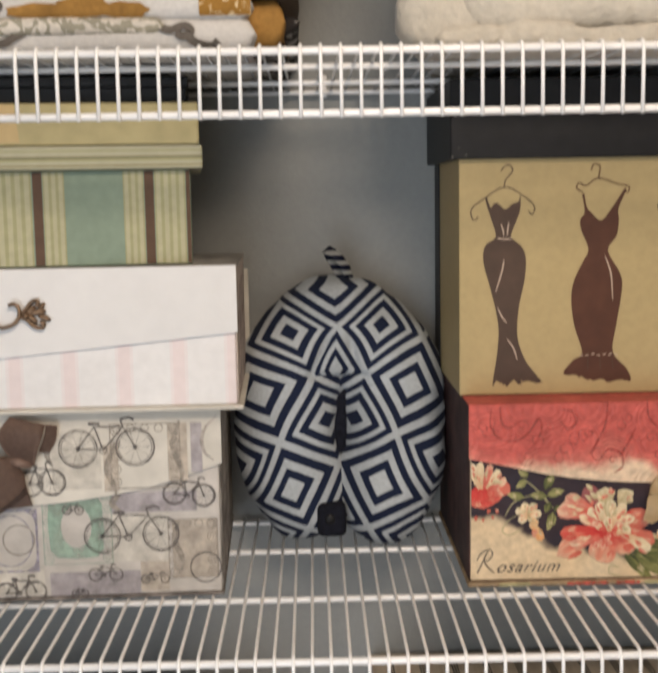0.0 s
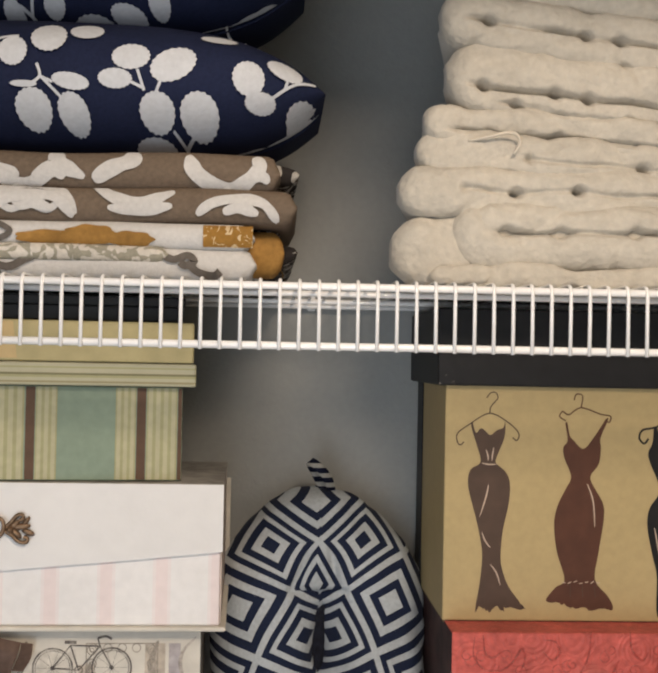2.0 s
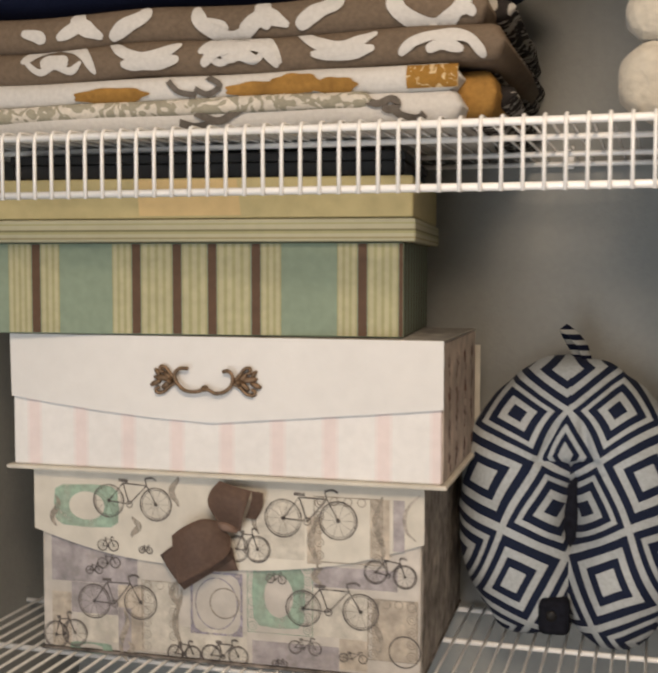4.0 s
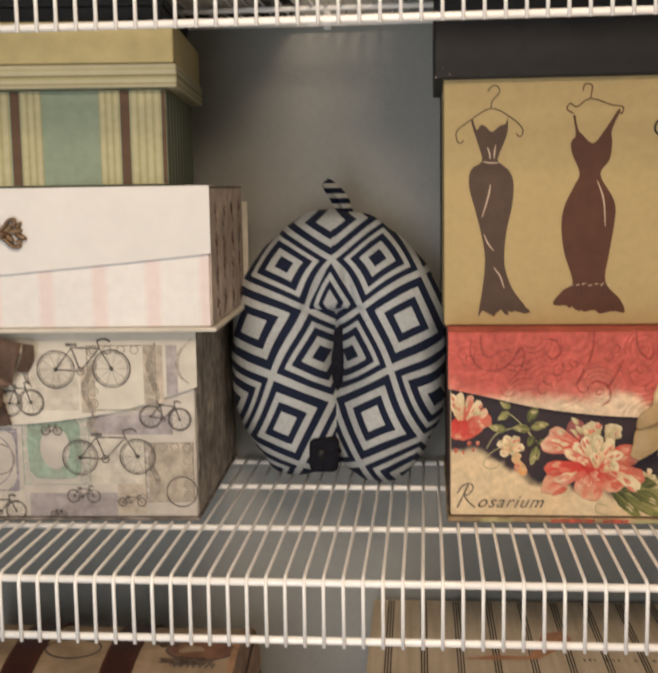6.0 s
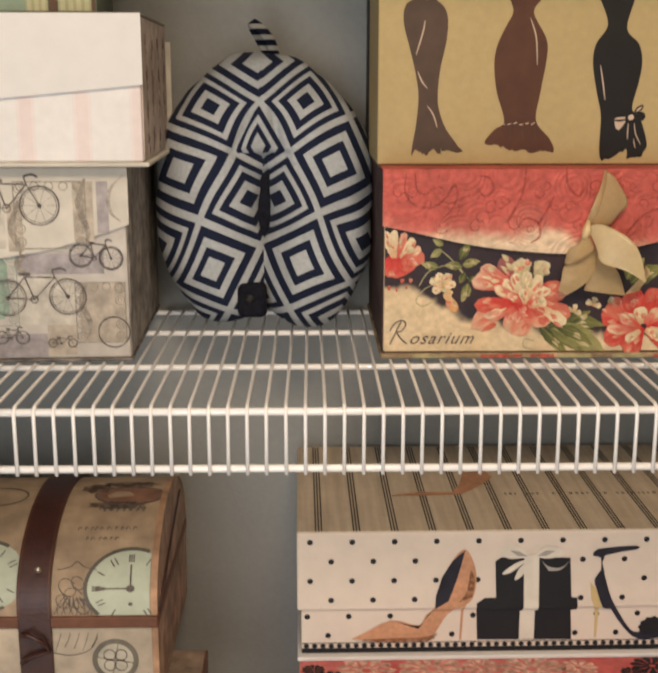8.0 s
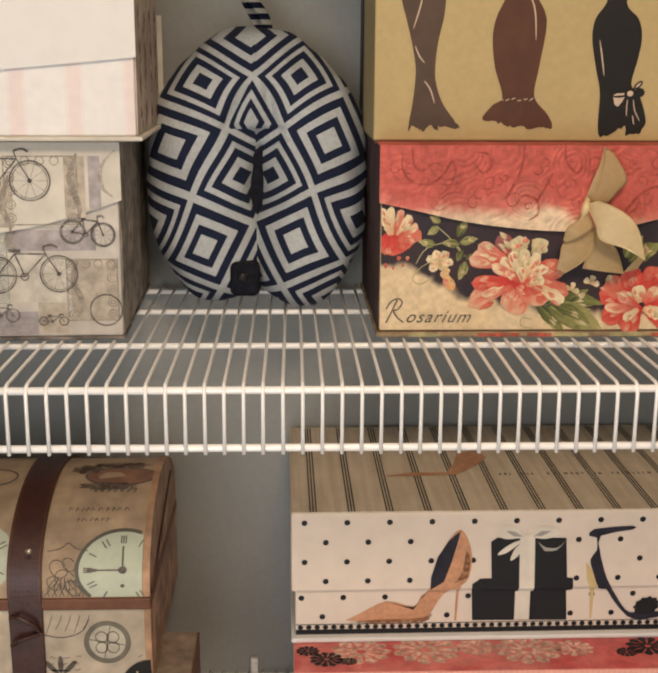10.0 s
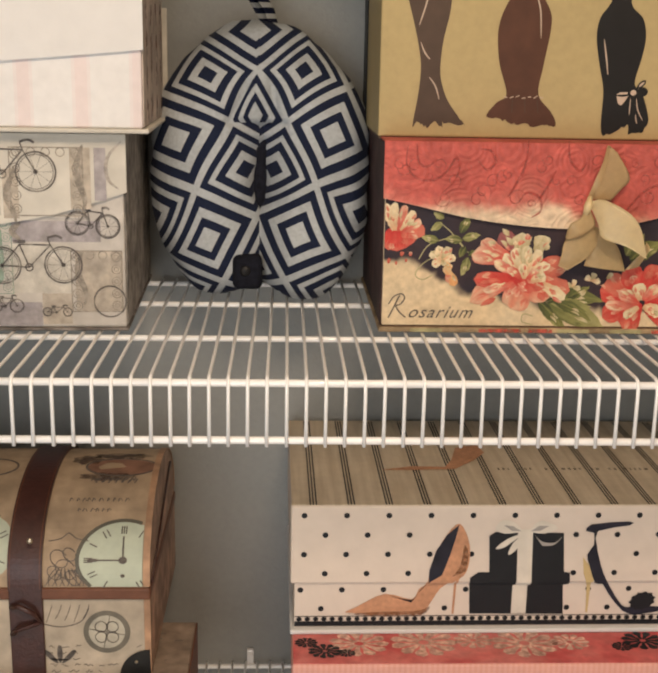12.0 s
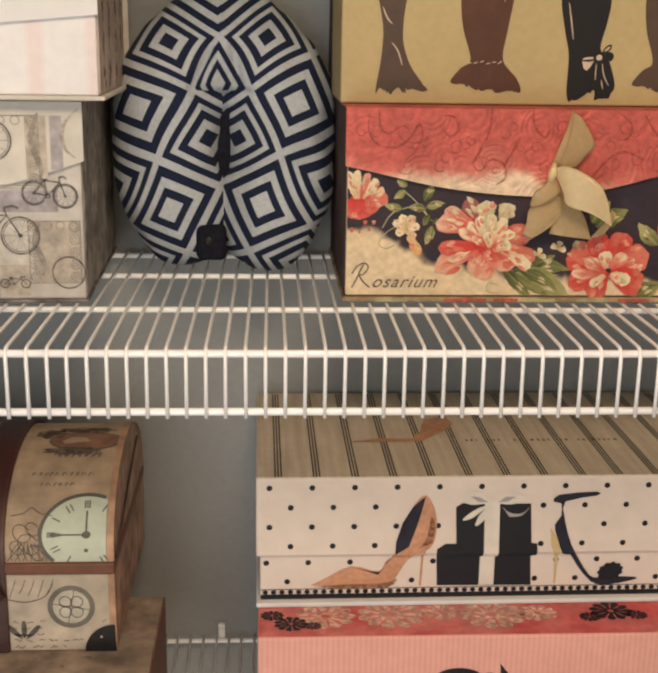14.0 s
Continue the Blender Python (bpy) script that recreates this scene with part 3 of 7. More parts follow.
    for cx, cz in ((-0.364, 1.4685), (-0.33, 1.475), (-0.398, 1.475)):
        bm = bmesh.new()
        bmesh.ops.create_uvsphere(bm, u_segments=10, v_segments=8, radius=0.0032, matrix=Matrix.Translation((cx, hy + 0.003, cz)) @ Matrix.Diagonal((1, 2.2, 1, 1)))
        part("boss", bm, BRONZE, pull, "", True)
    settle(box, (x1, y0, z0), 1.5)


white_box()

# ---- striped box with straw-coloured lid, and the flat black box on it ----
TEAL, OLIVE, SAND, BROWN, PALE = (0.235, 0.3, 0.225), (0.36, 0.35, 0.19), (0.45, 0.43, 0.275), (0.105, 0.06, 0.035), (0.44, 0.42, 0.29)


def striped_box():
    box = thing("storage_box", "green, cream and brown striped box with straw-coloured lid", "storage box", "keepsake boxes")
    x0, x1, y0, y1, z0, z1 = -0.576, -0.182, 0.147, 0.37, 1.5172, 1.603
    part("body", slab(x0, x1, y0, y1, z0, z1, 0.0015), TEAL_PAPER, box, "grey-green paper")
    # the printed bands, each a paper strip laid on the front
    y = y0 - 0.0004
    browns = (-0.4415, -0.4005, -0.3655, -0.3225, -0.2205, -0.1845, -0.545)
    for x in browns:
        x = x1 + 0.969 * (x - x1)
        w = 0.0036 if x > -0.19 else 0.0082
        print_part("brown_stripe", BROWN_PAPER, box, poly, [(x - w / 2, z0 + 0.001), (x + w / 2, z0 + 0.001), (x + w / 2, z1 - 0.001), (x - w / 2, z1 - 0.001)], y)
    for a, b, n in ((-0.4365, -0.4055, 4), (-0.3955, -0.3705, 3), (-0.3605, -0.328, 4), (-0.3175, -0.298, 3), (-0.2445, -0.2255, 3), (-0.2155, -0.187, 4), (-0.466, -0.4465, 3), (-0.54, -0.5205, 3), (-0.574, -0.55, 4)):
        a, b = x1 + 0.969 * (a - x1), x1 + 0.969 * (b - x1)
        print_part("olive_stripe", OLIVE_PAPER, box, poly, [(a, z0 + 0.001), (b, z0 + 0.001), (b, z1 - 0.001), (a, z1 - 0.001)], y + 0.0001)
        for k in range(n):
            w = (b - a) / (n + 0.0)
            c = a + w * (k + 0.5)
            print_part("cream_stripe", SAND_PAPER, box, poly, [(c - w * 0.29, z0 + 0.001), (c + w * 0.29, z0 + 0.001), (c + w * 0.29, z1 - 0.001), (c - w * 0.29, z1 - 0.001)], y - 0.0002)
    for k in range(9):
        side = bmesh.new()
        c = y0 + 0.012 + k * 0.024
        side.faces.new([side.verts.new((x1 + 0.0004, c + u, v)) for u, v in ((-0.003, z0 + 0.001), (0.003, z0 + 0.001), (0.003, z1 - 0.001), (-0.003, z1 - 0.001))])
        part("side_stripe", side, BROWN_PAPER, box)
    lid = part("lid", slab(x0 - 0.009, x1 + 0.009, y0 - 0.008, y1 + 0.006, 1.625, 1.662, 0.002), LID_YELLOW, box, "straw-coloured lid")
    part("lid_trim", slab(x0 - 0.0115, x1 + 0.0115, y0 - 0.0105, y1 + 0.006, 1.6035, 1.6243, 0.002), TRIM_PAPER, lid, "striped lid trim")
    warm = bmesh.new()
    for a, b, z in ((-0.427, -0.33, 1.6275),):
        poly(warm, [(a, z), (b, z), (b - 0.004, 1.6605), (a - 0.003, 1.6605)], y0 - 0.0084)
    part("lid_patch", warm, WARM_STRAW, lid)
    settle(box, (x1, y0, z0), 6.0)


TEAL_PAPER = mat("grey_green_paper", TEAL, 0.6, grain=0.06, scale=110, bump=0.08, stain=0.08)
BROWN_PAPER = mat("brown_print", BROWN, 0.6, grain=0.12, scale=110)
OLIVE_PAPER = mat("olive_print", OLIVE, 0.6, grain=0.08, scale=110)
SAND_PAPER = mat("sand_print", SAND, 0.6, grain=0.08, scale=110)
WARM_STRAW = mat("warm_straw_print", (0.6, 0.45, 0.22), 0.6, grain=0.08)
TRIM_PAPER = stripes("striped_trim_paper", 0.0208, [(0.0, PALE), (0.12, (0.3, 0.27, 0.15)), (0.2, PALE), (0.35, OLIVE), (0.45, (0.2, 0.19, 0.1)), (0.55, PALE), (0.75, OLIVE), (0.82, PALE)], "Z", 0.6, 1.6035, 0.08)
striped_box()


def flat_black_box():
    box = thing("flat_box", "flat black card box lying on the striped box", "box")
    part("body", slab(-0.56, -0.184, 0.152, 0.35, 1.6626, 1.677, 0.0015), BLACK_CARD, box)
    part("lid", slab(-0.562, -0.182, 0.15, 0.352, 1.677, 1.6858, 0.0015), BLACK_CARD, box)
    settle(box, (-0.2, 0.152, 1.6622), 6.0)


flat_black_box()

# ---- tan box painted with dresses ----
DRESS_A = [(0.093, 1.571), (0.095, 1.563), (0.099, 1.551), (0.103, 1.535), (0.094, 1.528), (0.091, 1.519), (0.092, 1.507), (0.097, 1.489), (0.103, 1.465), (0.106, 1.444), (0.104, 1.418), (0.1, 1.392), (0.105, 1.396), (0.112, 1.391), (0.12, 1.395), (0.128, 1.391), (0.129, 1.396), (0.144, 1.392), (0.149, 1.394), (0.14, 1.404), (0.131, 1.417), (0.125, 1.434), (0.124, 1.449), (0.126, 1.47), (0.131, 1.494), (0.132, 1.514), (0.128, 1.525), (0.119, 1.533), (0.118, 1.538), (0.124, 1.553), (0.1265, 1.562), (0.1265, 1.574), (0.1245, 1.568), (0.119, 1.566), (0.112, 1.561), (0.106, 1.566), (0.102, 1.567), (0.098, 1.563), (0.0945, 1.573)]
DRESS_B = [(0.1855, 1.574), (0.188, 1.557), (0.184, 1.55), (0.185, 1.54), (0.192, 1.522), (0.187, 1.51), (0.179, 1.493), (0.176, 1.475), (0.179, 1.449), (0.187, 1.422), (0.178, 1.414), (0.169, 1.402), (0.178, 1.399), (0.189, 1.397), (0.2, 1.395), (0.214, 1.394), (0.227, 1.393), (0.235, 1.395), (0.23, 1.406), (0.217, 1.422), (0.22, 1.448), (0.225, 1.482), (0.223, 1.498), (0.211, 1.52), (0.219, 1.534), (0.221, 1.549), (0.2205, 1.56), (0.2275, 1.577), (0.2255, 1.578), (0.215, 1.562), (0.204, 1.549), (0.194, 1.557), (0.19, 1.562), (0.1875, 1.575)]
DRESS_C = [(0.273, 1.571), (0.272, 1.556), (0.268, 1.546), (0.27, 1.536), (0.28, 1.51), (0.27, 1.492), (0.268, 1.474), (0.273, 1.448), (0.278, 1.426), (0.279, 1.389), (0.293, 1.39), (0.304, 1.394), (0.305, 1.386), (0.317, 1.39), (0.323, 1.398), (0.32, 1.412), (0.314, 1.426), (0.307, 1.434), (0.312, 1.458), (0.314, 1.476), (0.31, 1.492), (0.298, 1.506), (0.304, 1.533), (0.305, 1.546), (0.303, 1.556), (0.309, 1.571), (0.304, 1.566), (0.295, 1.547), (0.284, 1.556), (0.276, 1.571)]
DRESS_TAUPE = mat("taupe_brown_print", (0.082, 0.052, 0.036), 0.5, grain=0.12, scale=60)
DRESS_RUST = mat("rust_brown_print", (0.09, 0.037, 0.021), 0.5, grain=0.12, scale=60)
DRESS_BLACK = mat("black_print", (0.012, 0.011, 0.011), 0.5, grain=0.1)
SHINE_INK = mat("pale_highlight_print", (0.55, 0.43, 0.33), 0.5)


def dress_box():
    box = thing("storage_box", "tall tan box printed with evening dresses, with a black lid", "storage box", "keepsake boxes")
    x0, x1, y0, y1, z0, z1 = 0.068, 0.43, 0.19, 0.392, 1.3815, 1.612
    part("body", slab(x0, x1, y0, y1, z0, z1, 0.0015), TAN_CARD, box)
    part("lid", slab(x0 - 0.009, x1 + 0.009, y0 - 0.008, y1 + 0.004, 1.6085, 1.6835, 0.002), BLACK_CARD, box, "black card lid with worn corners")
    chips = bmesh.new()
    for cx, cz, r in ((0.0735, 1.6125, 0.001), (0.0668, 1.6185, 0.0005), (0.061, 1.6105, 0.0008)):
        poly(chips, ellipse(cx, cz, r, r * 1.3, 8, 0, 0.2, 3), y0 - 0.0084)
    part("chip", chips, PALE_INK, box)
    y = y0 - 0.0004
    hooks = bmesh.new()
    for pts in ([(0.108, 1.597), (0.112, 1.602), (0.117, 1.602), (0.119, 1.597), (0.115, 1.592), (0.112, 1.588), (0.111, 1.582)], [(0.0865, 1.554), (0.083, 1.551), (0.080, 1.554), (0.08, 1.562), (0.09, 1.57), (0.111, 1.582), (0.13, 1.573), (0.140, 1.563), (0.138, 1.556), (0.134, 1.559)]):
        stroke(hooks, smooth_line(pts, 5), 0.0011, y)
    part("hanger_print", hooks, DRESS_TAUPE, box)
    hooks = bmesh.new()
    for pts in ([(0.194, 1.596), (0.196, 1.602), (0.202, 1.601), (0.202, 1.595), (0.201, 1.589)], [(0.186, 1.576), (0.18, 1.58), (0.183, 1.585), (0.189, 1.582), (0.201, 1.589), (0.22, 1.583), (0.23, 1.581), (0.229, 1.575), (0.225, 1.578)]):
        stroke(hooks, smooth_line(pts, 5), 0.0012, y)
    part("hanger_print", hooks, DRESS_RUST, box)
    for shift in (0.0, 0.083):
        hooks = bmesh.new()
        for pts in ([(0.31, 1.594), (0.304, 1.601), (0.298, 1.596), (0.296, 1.588), (0.295, 1.579)], [(0.268, 1.56), (0.264, 1.555), (0.259, 1.56), (0.262, 1.568), (0.275, 1.571), (0.295, 1.579), (0.312, 1.572), (0.325, 1.566), (0.327, 1.556), (0.32, 1.553), (0.317, 1.559)]):
            stroke(hooks, smooth_line([(a + shift, b) for a, b in pts], 5), 0.002, y)
        part("hanger_print", hooks, DRESS_BLACK if not shift else DRESS_TAUPE, box)
    for pts, m, shift in ((DRESS_A, DRESS_TAUPE, 0), (DRESS_B, DRESS_RUST, 0), (DRESS_C, DRESS_BLACK, 0), (DRESS_B, DRESS_TAUPE, 0.17)):
        bm = bmesh.new()
        hem, rnd = [], random.Random(len(pts))
        for a, b in smooth_line(pts, 5):
            hem.append((a + shift, b + (rnd.uniform(-0.0022, 0.0018) if b < 1.4 else 0.0)))
        poly(bm, hem, y - 0.0002)
        part("dress_print", bm, m, box)
    for pts in ([(0.111, 1.513), (0.109, 1.502), (0.103, 1.482)], [(0.105, 1.467), (0.109, 1.458), (0.114, 1.452)], [(0.114, 1.436), (0.12, 1.428), (0.124, 1.416)], [(0.208, 1.515), (0.214, 1.498), (0.216, 1.473)], [(0.275, 1.473), (0.278, 1.458), (0.281, 1.441)], [(0.108, 1.547), (0.11, 1.541), (0.1105, 1.536)], [(0.1155, 1.549), (0.1145, 1.542), (0.114, 1.536)], [(0.104, 1.534), (0.111, 1.5325), (0.119, 1.533)]):
        print_part("highlight_print", SHINE_INK, box, stroke, smooth_line(pts, 5), 0.0014, y - 0.0005, False, True)
    # black dress's sash with its small bow, and the gathers of the rust dress
    for cx, cz, rx, rz, turn in ((0.3135, 1.4329, 0.0052, 0.0025, 0.75), (0.3153, 1.4261, 0.0048, 0.0043, 0.0)):
        print_part("bow_print", DRESS_BLACK, box, poly, ellipse(cx, cz, rx, rz, 18, turn), y - 0.0004)
    print_part("bow_loop_print", SHINE_INK, box, poly, ellipse(0.3135, 1.4329, 0.0033, 0.001, 14, 0.75), y - 0.0006)
    print_part("bow_knot_print", SHINE_INK, box, poly, ellipse(0.3064, 1.4252, 0.0029, 0.0026, 14, 0.2), y - 0.0006)
    for pts in ([(0.2908, 1.4217), (0.2964, 1.4212), (0.3016, 1.4221), (0.2992, 1.4174), (0.2956, 1.4132), (0.2924, 1.4152)], [(0.2904, 1.423), (0.2936, 1.4253), (0.3012, 1.4257), (0.3008, 1.4237)]):
        print_part("sash_print", SHINE_INK, box, poly, pts, y - 0.0005)
    for pts in ([(0.3043, 1.4199), (0.304, 1.4121), (0.3042, 1.4048)], [(0.3098, 1.4199), (0.3117, 1.4098), (0.3171, 1.4)], [(0.3101, 1.4053), (0.3108, 1.4009), (0.3119, 1.3968)]):
        print_part("sash_tail_print", SHINE_INK, box, stroke, smooth_line(pts, 4), 0.0011, y - 0.0006, False, True)
    for k in range(7):
        print_part("gather_print", SHINE_INK, box, stroke, [(0.1845 + k * 0.0056, 1.4195 - 0.0012 * (k % 2)), (0.188 + k * 0.0056, 1.4188 + 0.001 * (k % 3))], 0.0009, y - 0.0005)
    for k in (1, 3, 5):
        print_part("gather_print", DRESS_TAUPE, box, stroke, [(0.187 + k * 0.0058, 1.4175), (0.1865 + k * 0.0062, 1.405)], 0.0007, y - 0.0005)
    part("dark_edge", slab(x0 - 0.0012, x0 - 0.0002, y1 - 0.045, y1 - 0.004, z0 + 0.004, z1 - 0.004, 0.0003), BLACK_CARD, box, "black strip near the back of the left side")
    part("brown_edge", slab(x0 + 0.001, x1 - 0.001, y0 + 0.002, y1 - 0.004, z0 - 0.0022, z0 + 0.0006, 0.0006), BROWN_PAPER, box)
    settle(box, (x0, y0, z0 - 0.0022), 0.0)


dress_box()


# ---- floral box with a satin bow ----
def coral_material():
    """Coral paper, embossed with paisley swirls, that fades to cream in patches towards its edge."""
    m, nt, b, tc = shader("coral_embossed_paper", 0.55)
    s = nt.nodes.new("ShaderNodeSeparateXYZ")
    nt.links.new(tc.outputs["Object"], s.inputs[0])
    n = nt.nodes.new("ShaderNodeTexNoise")
    n.inputs["Scale"].default_value, n.inputs["Detail"].default_value = 16, 4
    nt.links.new(tc.outputs["Object"], n.inputs["Vector"])
    # patches lie within about 3 cm of the printed flap's edge, between two places along it
    low = math_node(nt, "MULTIPLY_ADD", s.outputs["Z"], -17.0, 17.0 * 1.343)
    mid = math_node(nt, "SUBTRACT", 1.0, math_node(nt, "MULTIPLY", math_node(nt, "ABSOLUTE", math_node(nt, "SUBTRACT", s.outputs["X"], 0.15)), 8.0))
    f = math_node(nt, "ADD", math_node(nt, "ADD", low, math_node(nt, "MULTIPLY", mid, 0.5)), math_node(nt, "MULTIPLY_ADD", n.outputs["Fac"], 2.2, -1.3))
    color = ramp(nt, f, [(0.0, (0.5, 0.105, 0.085)), (0.3, (0.56, 0.155, 0.12)), (0.66, (0.74, 0.57, 0.4))], "LINEAR")
    cells = nt.nodes.new("ShaderNodeTexVoronoi")
    cells.inputs["Scale"].default_value = 34
    bent = nt.nodes.new("ShaderNodeVectorMath")
    bent.operation = "MULTIPLY_ADD"
    nt.links.new(n.outputs["Color"], bent.inputs[0])
    bent.inputs[1].default_value = (0.03, 0.0, 0.03)
    nt.links.new(tc.outputs["Object"], bent.inputs[2])
    nt.links.new(bent.outputs[0], cells.inputs["Vector"])
    rings = math_node(nt, "SINE", math_node(nt, "MULTIPLY", cells.outputs["Distance"], 42.0))
    nt.links.new(vary(nt, tc, color, 0.2, 130, 0.16, 22), b.inputs["Base Color"])
    fine = nt.nodes.new("ShaderNodeTexNoise")
    fine.inputs["Scale"].default_value, fine.inputs["Detail"].default_value, fine.inputs["Distortion"].default_value = 75, 3, 2.2
    nt.links.new(tc.outputs["Object"], fine.inputs["Vector"])
    relief(nt, tc, b, 0.6, 100, math_node(nt, "MULTIPLY_ADD", rings, 0.22, fine.outputs["Fac"]))
    return m


CORAL = coral_material()
CORAL_SOFT = worn(mat("soft_coral_print", (0.43, 0.085, 0.068), 0.55, grain=0.3, scale=150), 0.5)
CORAL_DEEP = worn(mat("deep_coral_print", (0.42, 0.075, 0.06), 0.55, grain=0.3, scale=150), 0.55)
NAVY_PRINT = mat("navy_print", (0.02, 0.02, 0.032), 0.55, grain=0.3, scale=60, stain=0.3, stain_scale=20)
PARCHMENT = mat("parchment_print", (0.68, 0.55, 0.38), 0.6, grain=0.1, scale=80, bump=0.06, stain=0.16, stain_scale=25)
LEAF_PALE = mat("pale_leaf_print", (0.38, 0.34, 0.18), 0.55, grain=0.3, scale=90)
# Paler copy of SATIN, so the front tail looks lit
SATIN_LIT = mat("lit_beige_satin_ribbon", (0.86, 0.74, 0.46), 0.3, grain=0.04, scale=200, bump=0.03, bump_scale=400)
SATIN = mat("beige_satin_ribbon", (0.68, 0.52, 0.28), 0.34, grain=0.05, scale=200, bump=0.04, bump_scale=400)
EDGE_RED = worn(mat("faded_red_edge_print", (0.5, 0.1, 0.07), 0.6, grain=0.3, scale=120), 0.7)
EDGE_PAPER = mat("worn_brown_edge_paper", (0.33, 0.24, 0.14), 0.6, grain=0.3, scale=90, stain=0.4, stain_scale=40)
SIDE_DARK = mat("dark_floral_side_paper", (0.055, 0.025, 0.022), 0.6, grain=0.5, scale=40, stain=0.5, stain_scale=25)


def petal(bm, cx, cz, angle, length, width, y):
    pts = []
    for k in range(14):
        a = k * math.tau / 14
        u, v = length * (0.5 + 0.5 * math.cos(a)), width * math.sin(a) * (0.75 + 0.25 * math.cos(a)) * (1 + 0.1 * math.sin(3 * a + angle))
        pts.append((cx + u * math.cos(angle) - v * math.sin(angle), cz + u * math.sin(angle) + v * math.cos(angle)))
    poly(bm, pts, y)

def paint_material(name, rough=0.55):
    """Printed paper whose inks are mixed along each brush stroke."""
    m, nt, b, tc = shader(name, rough)
    ink = nt.nodes.new("ShaderNodeVertexColor")
    ink.layer_name = "ink"
    nt.links.new(vary(nt, tc, ink.outputs["Color"], 0.12, 170, 0.1, 45), b.inputs["Base Color"])
    relief(nt, tc, b, 0.08, 350)
    return m


PAINTED = paint_material("painted_floral_print")
# ink at the base, the middle and the rim of a stroke
RED, CORAL_INK, ROSE_INKS, CREAM_INK = (0.52, 0.035, 0.03), (0.6, 0.14, 0.09), (0.62, 0.2, 0.14), (0.72, 0.58, 0.36)
STROKES = [
    (RED, (0.56, 0.06, 0.045), (0.62, 0.15, 0.1)),
    ((0.58, 0.09, 0.06), ROSE_INKS, (0.74, 0.56, 0.38)),
    ((0.62, 0.36, 0.2), CREAM_INK, (0.76, 0.66, 0.45)),
    ((0.5, 0.08, 0.05), CORAL_INK, (0.58, 0.18, 0.12)),
    ((0.58, 0.1, 0.07), (0.64, 0.24, 0.15), (0.66, 0.42, 0.28)),
    ((0.3, 0.06, 0.06), (0.34, 0.11, 0.1), (0.22, 0.08, 0.08)),
    ((0.4, 0.3, 0.14), (0.55, 0.46, 0.27), (0.66, 0.58, 0.38)),
    ((0.7, 0.5, 0.28), (0.7, 0.38, 0.16), (0.66, 0.3, 0.11)),
    ((0.12, 0.13, 0.04), (0.28, 0.27, 0.1), (0.42, 0.38, 0.17)),
    ((0.05, 0.06, 0.025), (0.13, 0.14, 0.045), (0.26, 0.25, 0.08)),
]


def mixed(a, b, t):
    return tuple(p + (q - p) * t for p, q in zip(a, b))


def brush_petal(bm, ink, bx, bz, tx, tz, half, bend, inks, y, pointed, left):
    """A painted petal or leaf from its base to its tip, its three inks blended along it and streaked across."""
    low, mid, rim = inks
    d = Vector((tx - bx, tz - bz))
    side = Vector((-d.y, d.x))
    nl, nw = 12, 8
    grid = []
    for i in range(nl + 1):
        t = i / nl
        c = Vector((bx, bz)) + d * t + side * bend * 4 * t * (1 - t) * 0.35
        if pointed:
            w = half * math.sin(math.pi * min(1, t * 0.98 + 0.02) ** 0.8)
        else:
            w = half * (0.3 + 0.7 * t ** 0.7) * math.sqrt(max(0.0, 1 - max(0.0, (t - 0.6) / 0.4) ** 2))
        row = []
        for k in range(nw + 1):
            q = 2 * k / nw - 1
            p = c + side.normalized() * w * q
            n = noise.noise(Vector((p.x * 130, p.y * 130, half * 900)))
            p += d.normalized() * half * 0.22 * n * t
            p += min(0.0011, 0.22 * half) * Vector((noise.noise(Vector((p.x * 420, p.y * 420, 1.0))), noise.noise(Vector((p.x * 420, p.y * 420, 7.0)))))
            streak = noise.noise(Vector((q * 3.1 + bx * 300, t * 1.3, tx * 200)))
            streak += 0.7 * noise.noise(Vector((q * 9.0 + bz * 500, t * 2.6, bx * 400)))
            f = min(1.0, max(0.0, t * (0.85 + 0.15 * abs(q)) + 0.42 * streak))
            ink_here = mixed(low, mid, f * 2) if f < 0.5 else mixed(mid, rim, f * 2 - 1)
            if pointed:
                ink_here = mixed(ink_here, rim, 0.6 * math.exp(-(q / 0.12) ** 2))
            elif abs(q) > 0.8:
                ink_here = mixed(ink_here, low, 0.4)
            v = bm.verts.new((max(left, p.x), y, p.y))
            v[ink] = (*ink_here, 1)
            row.append(v)
        grid.append(row)
    for a, b in zip(grid, grid[1:]):
        for k in range(nw):
            bm.faces.new((a[k], b[k], b[k + 1], a[k + 1]))


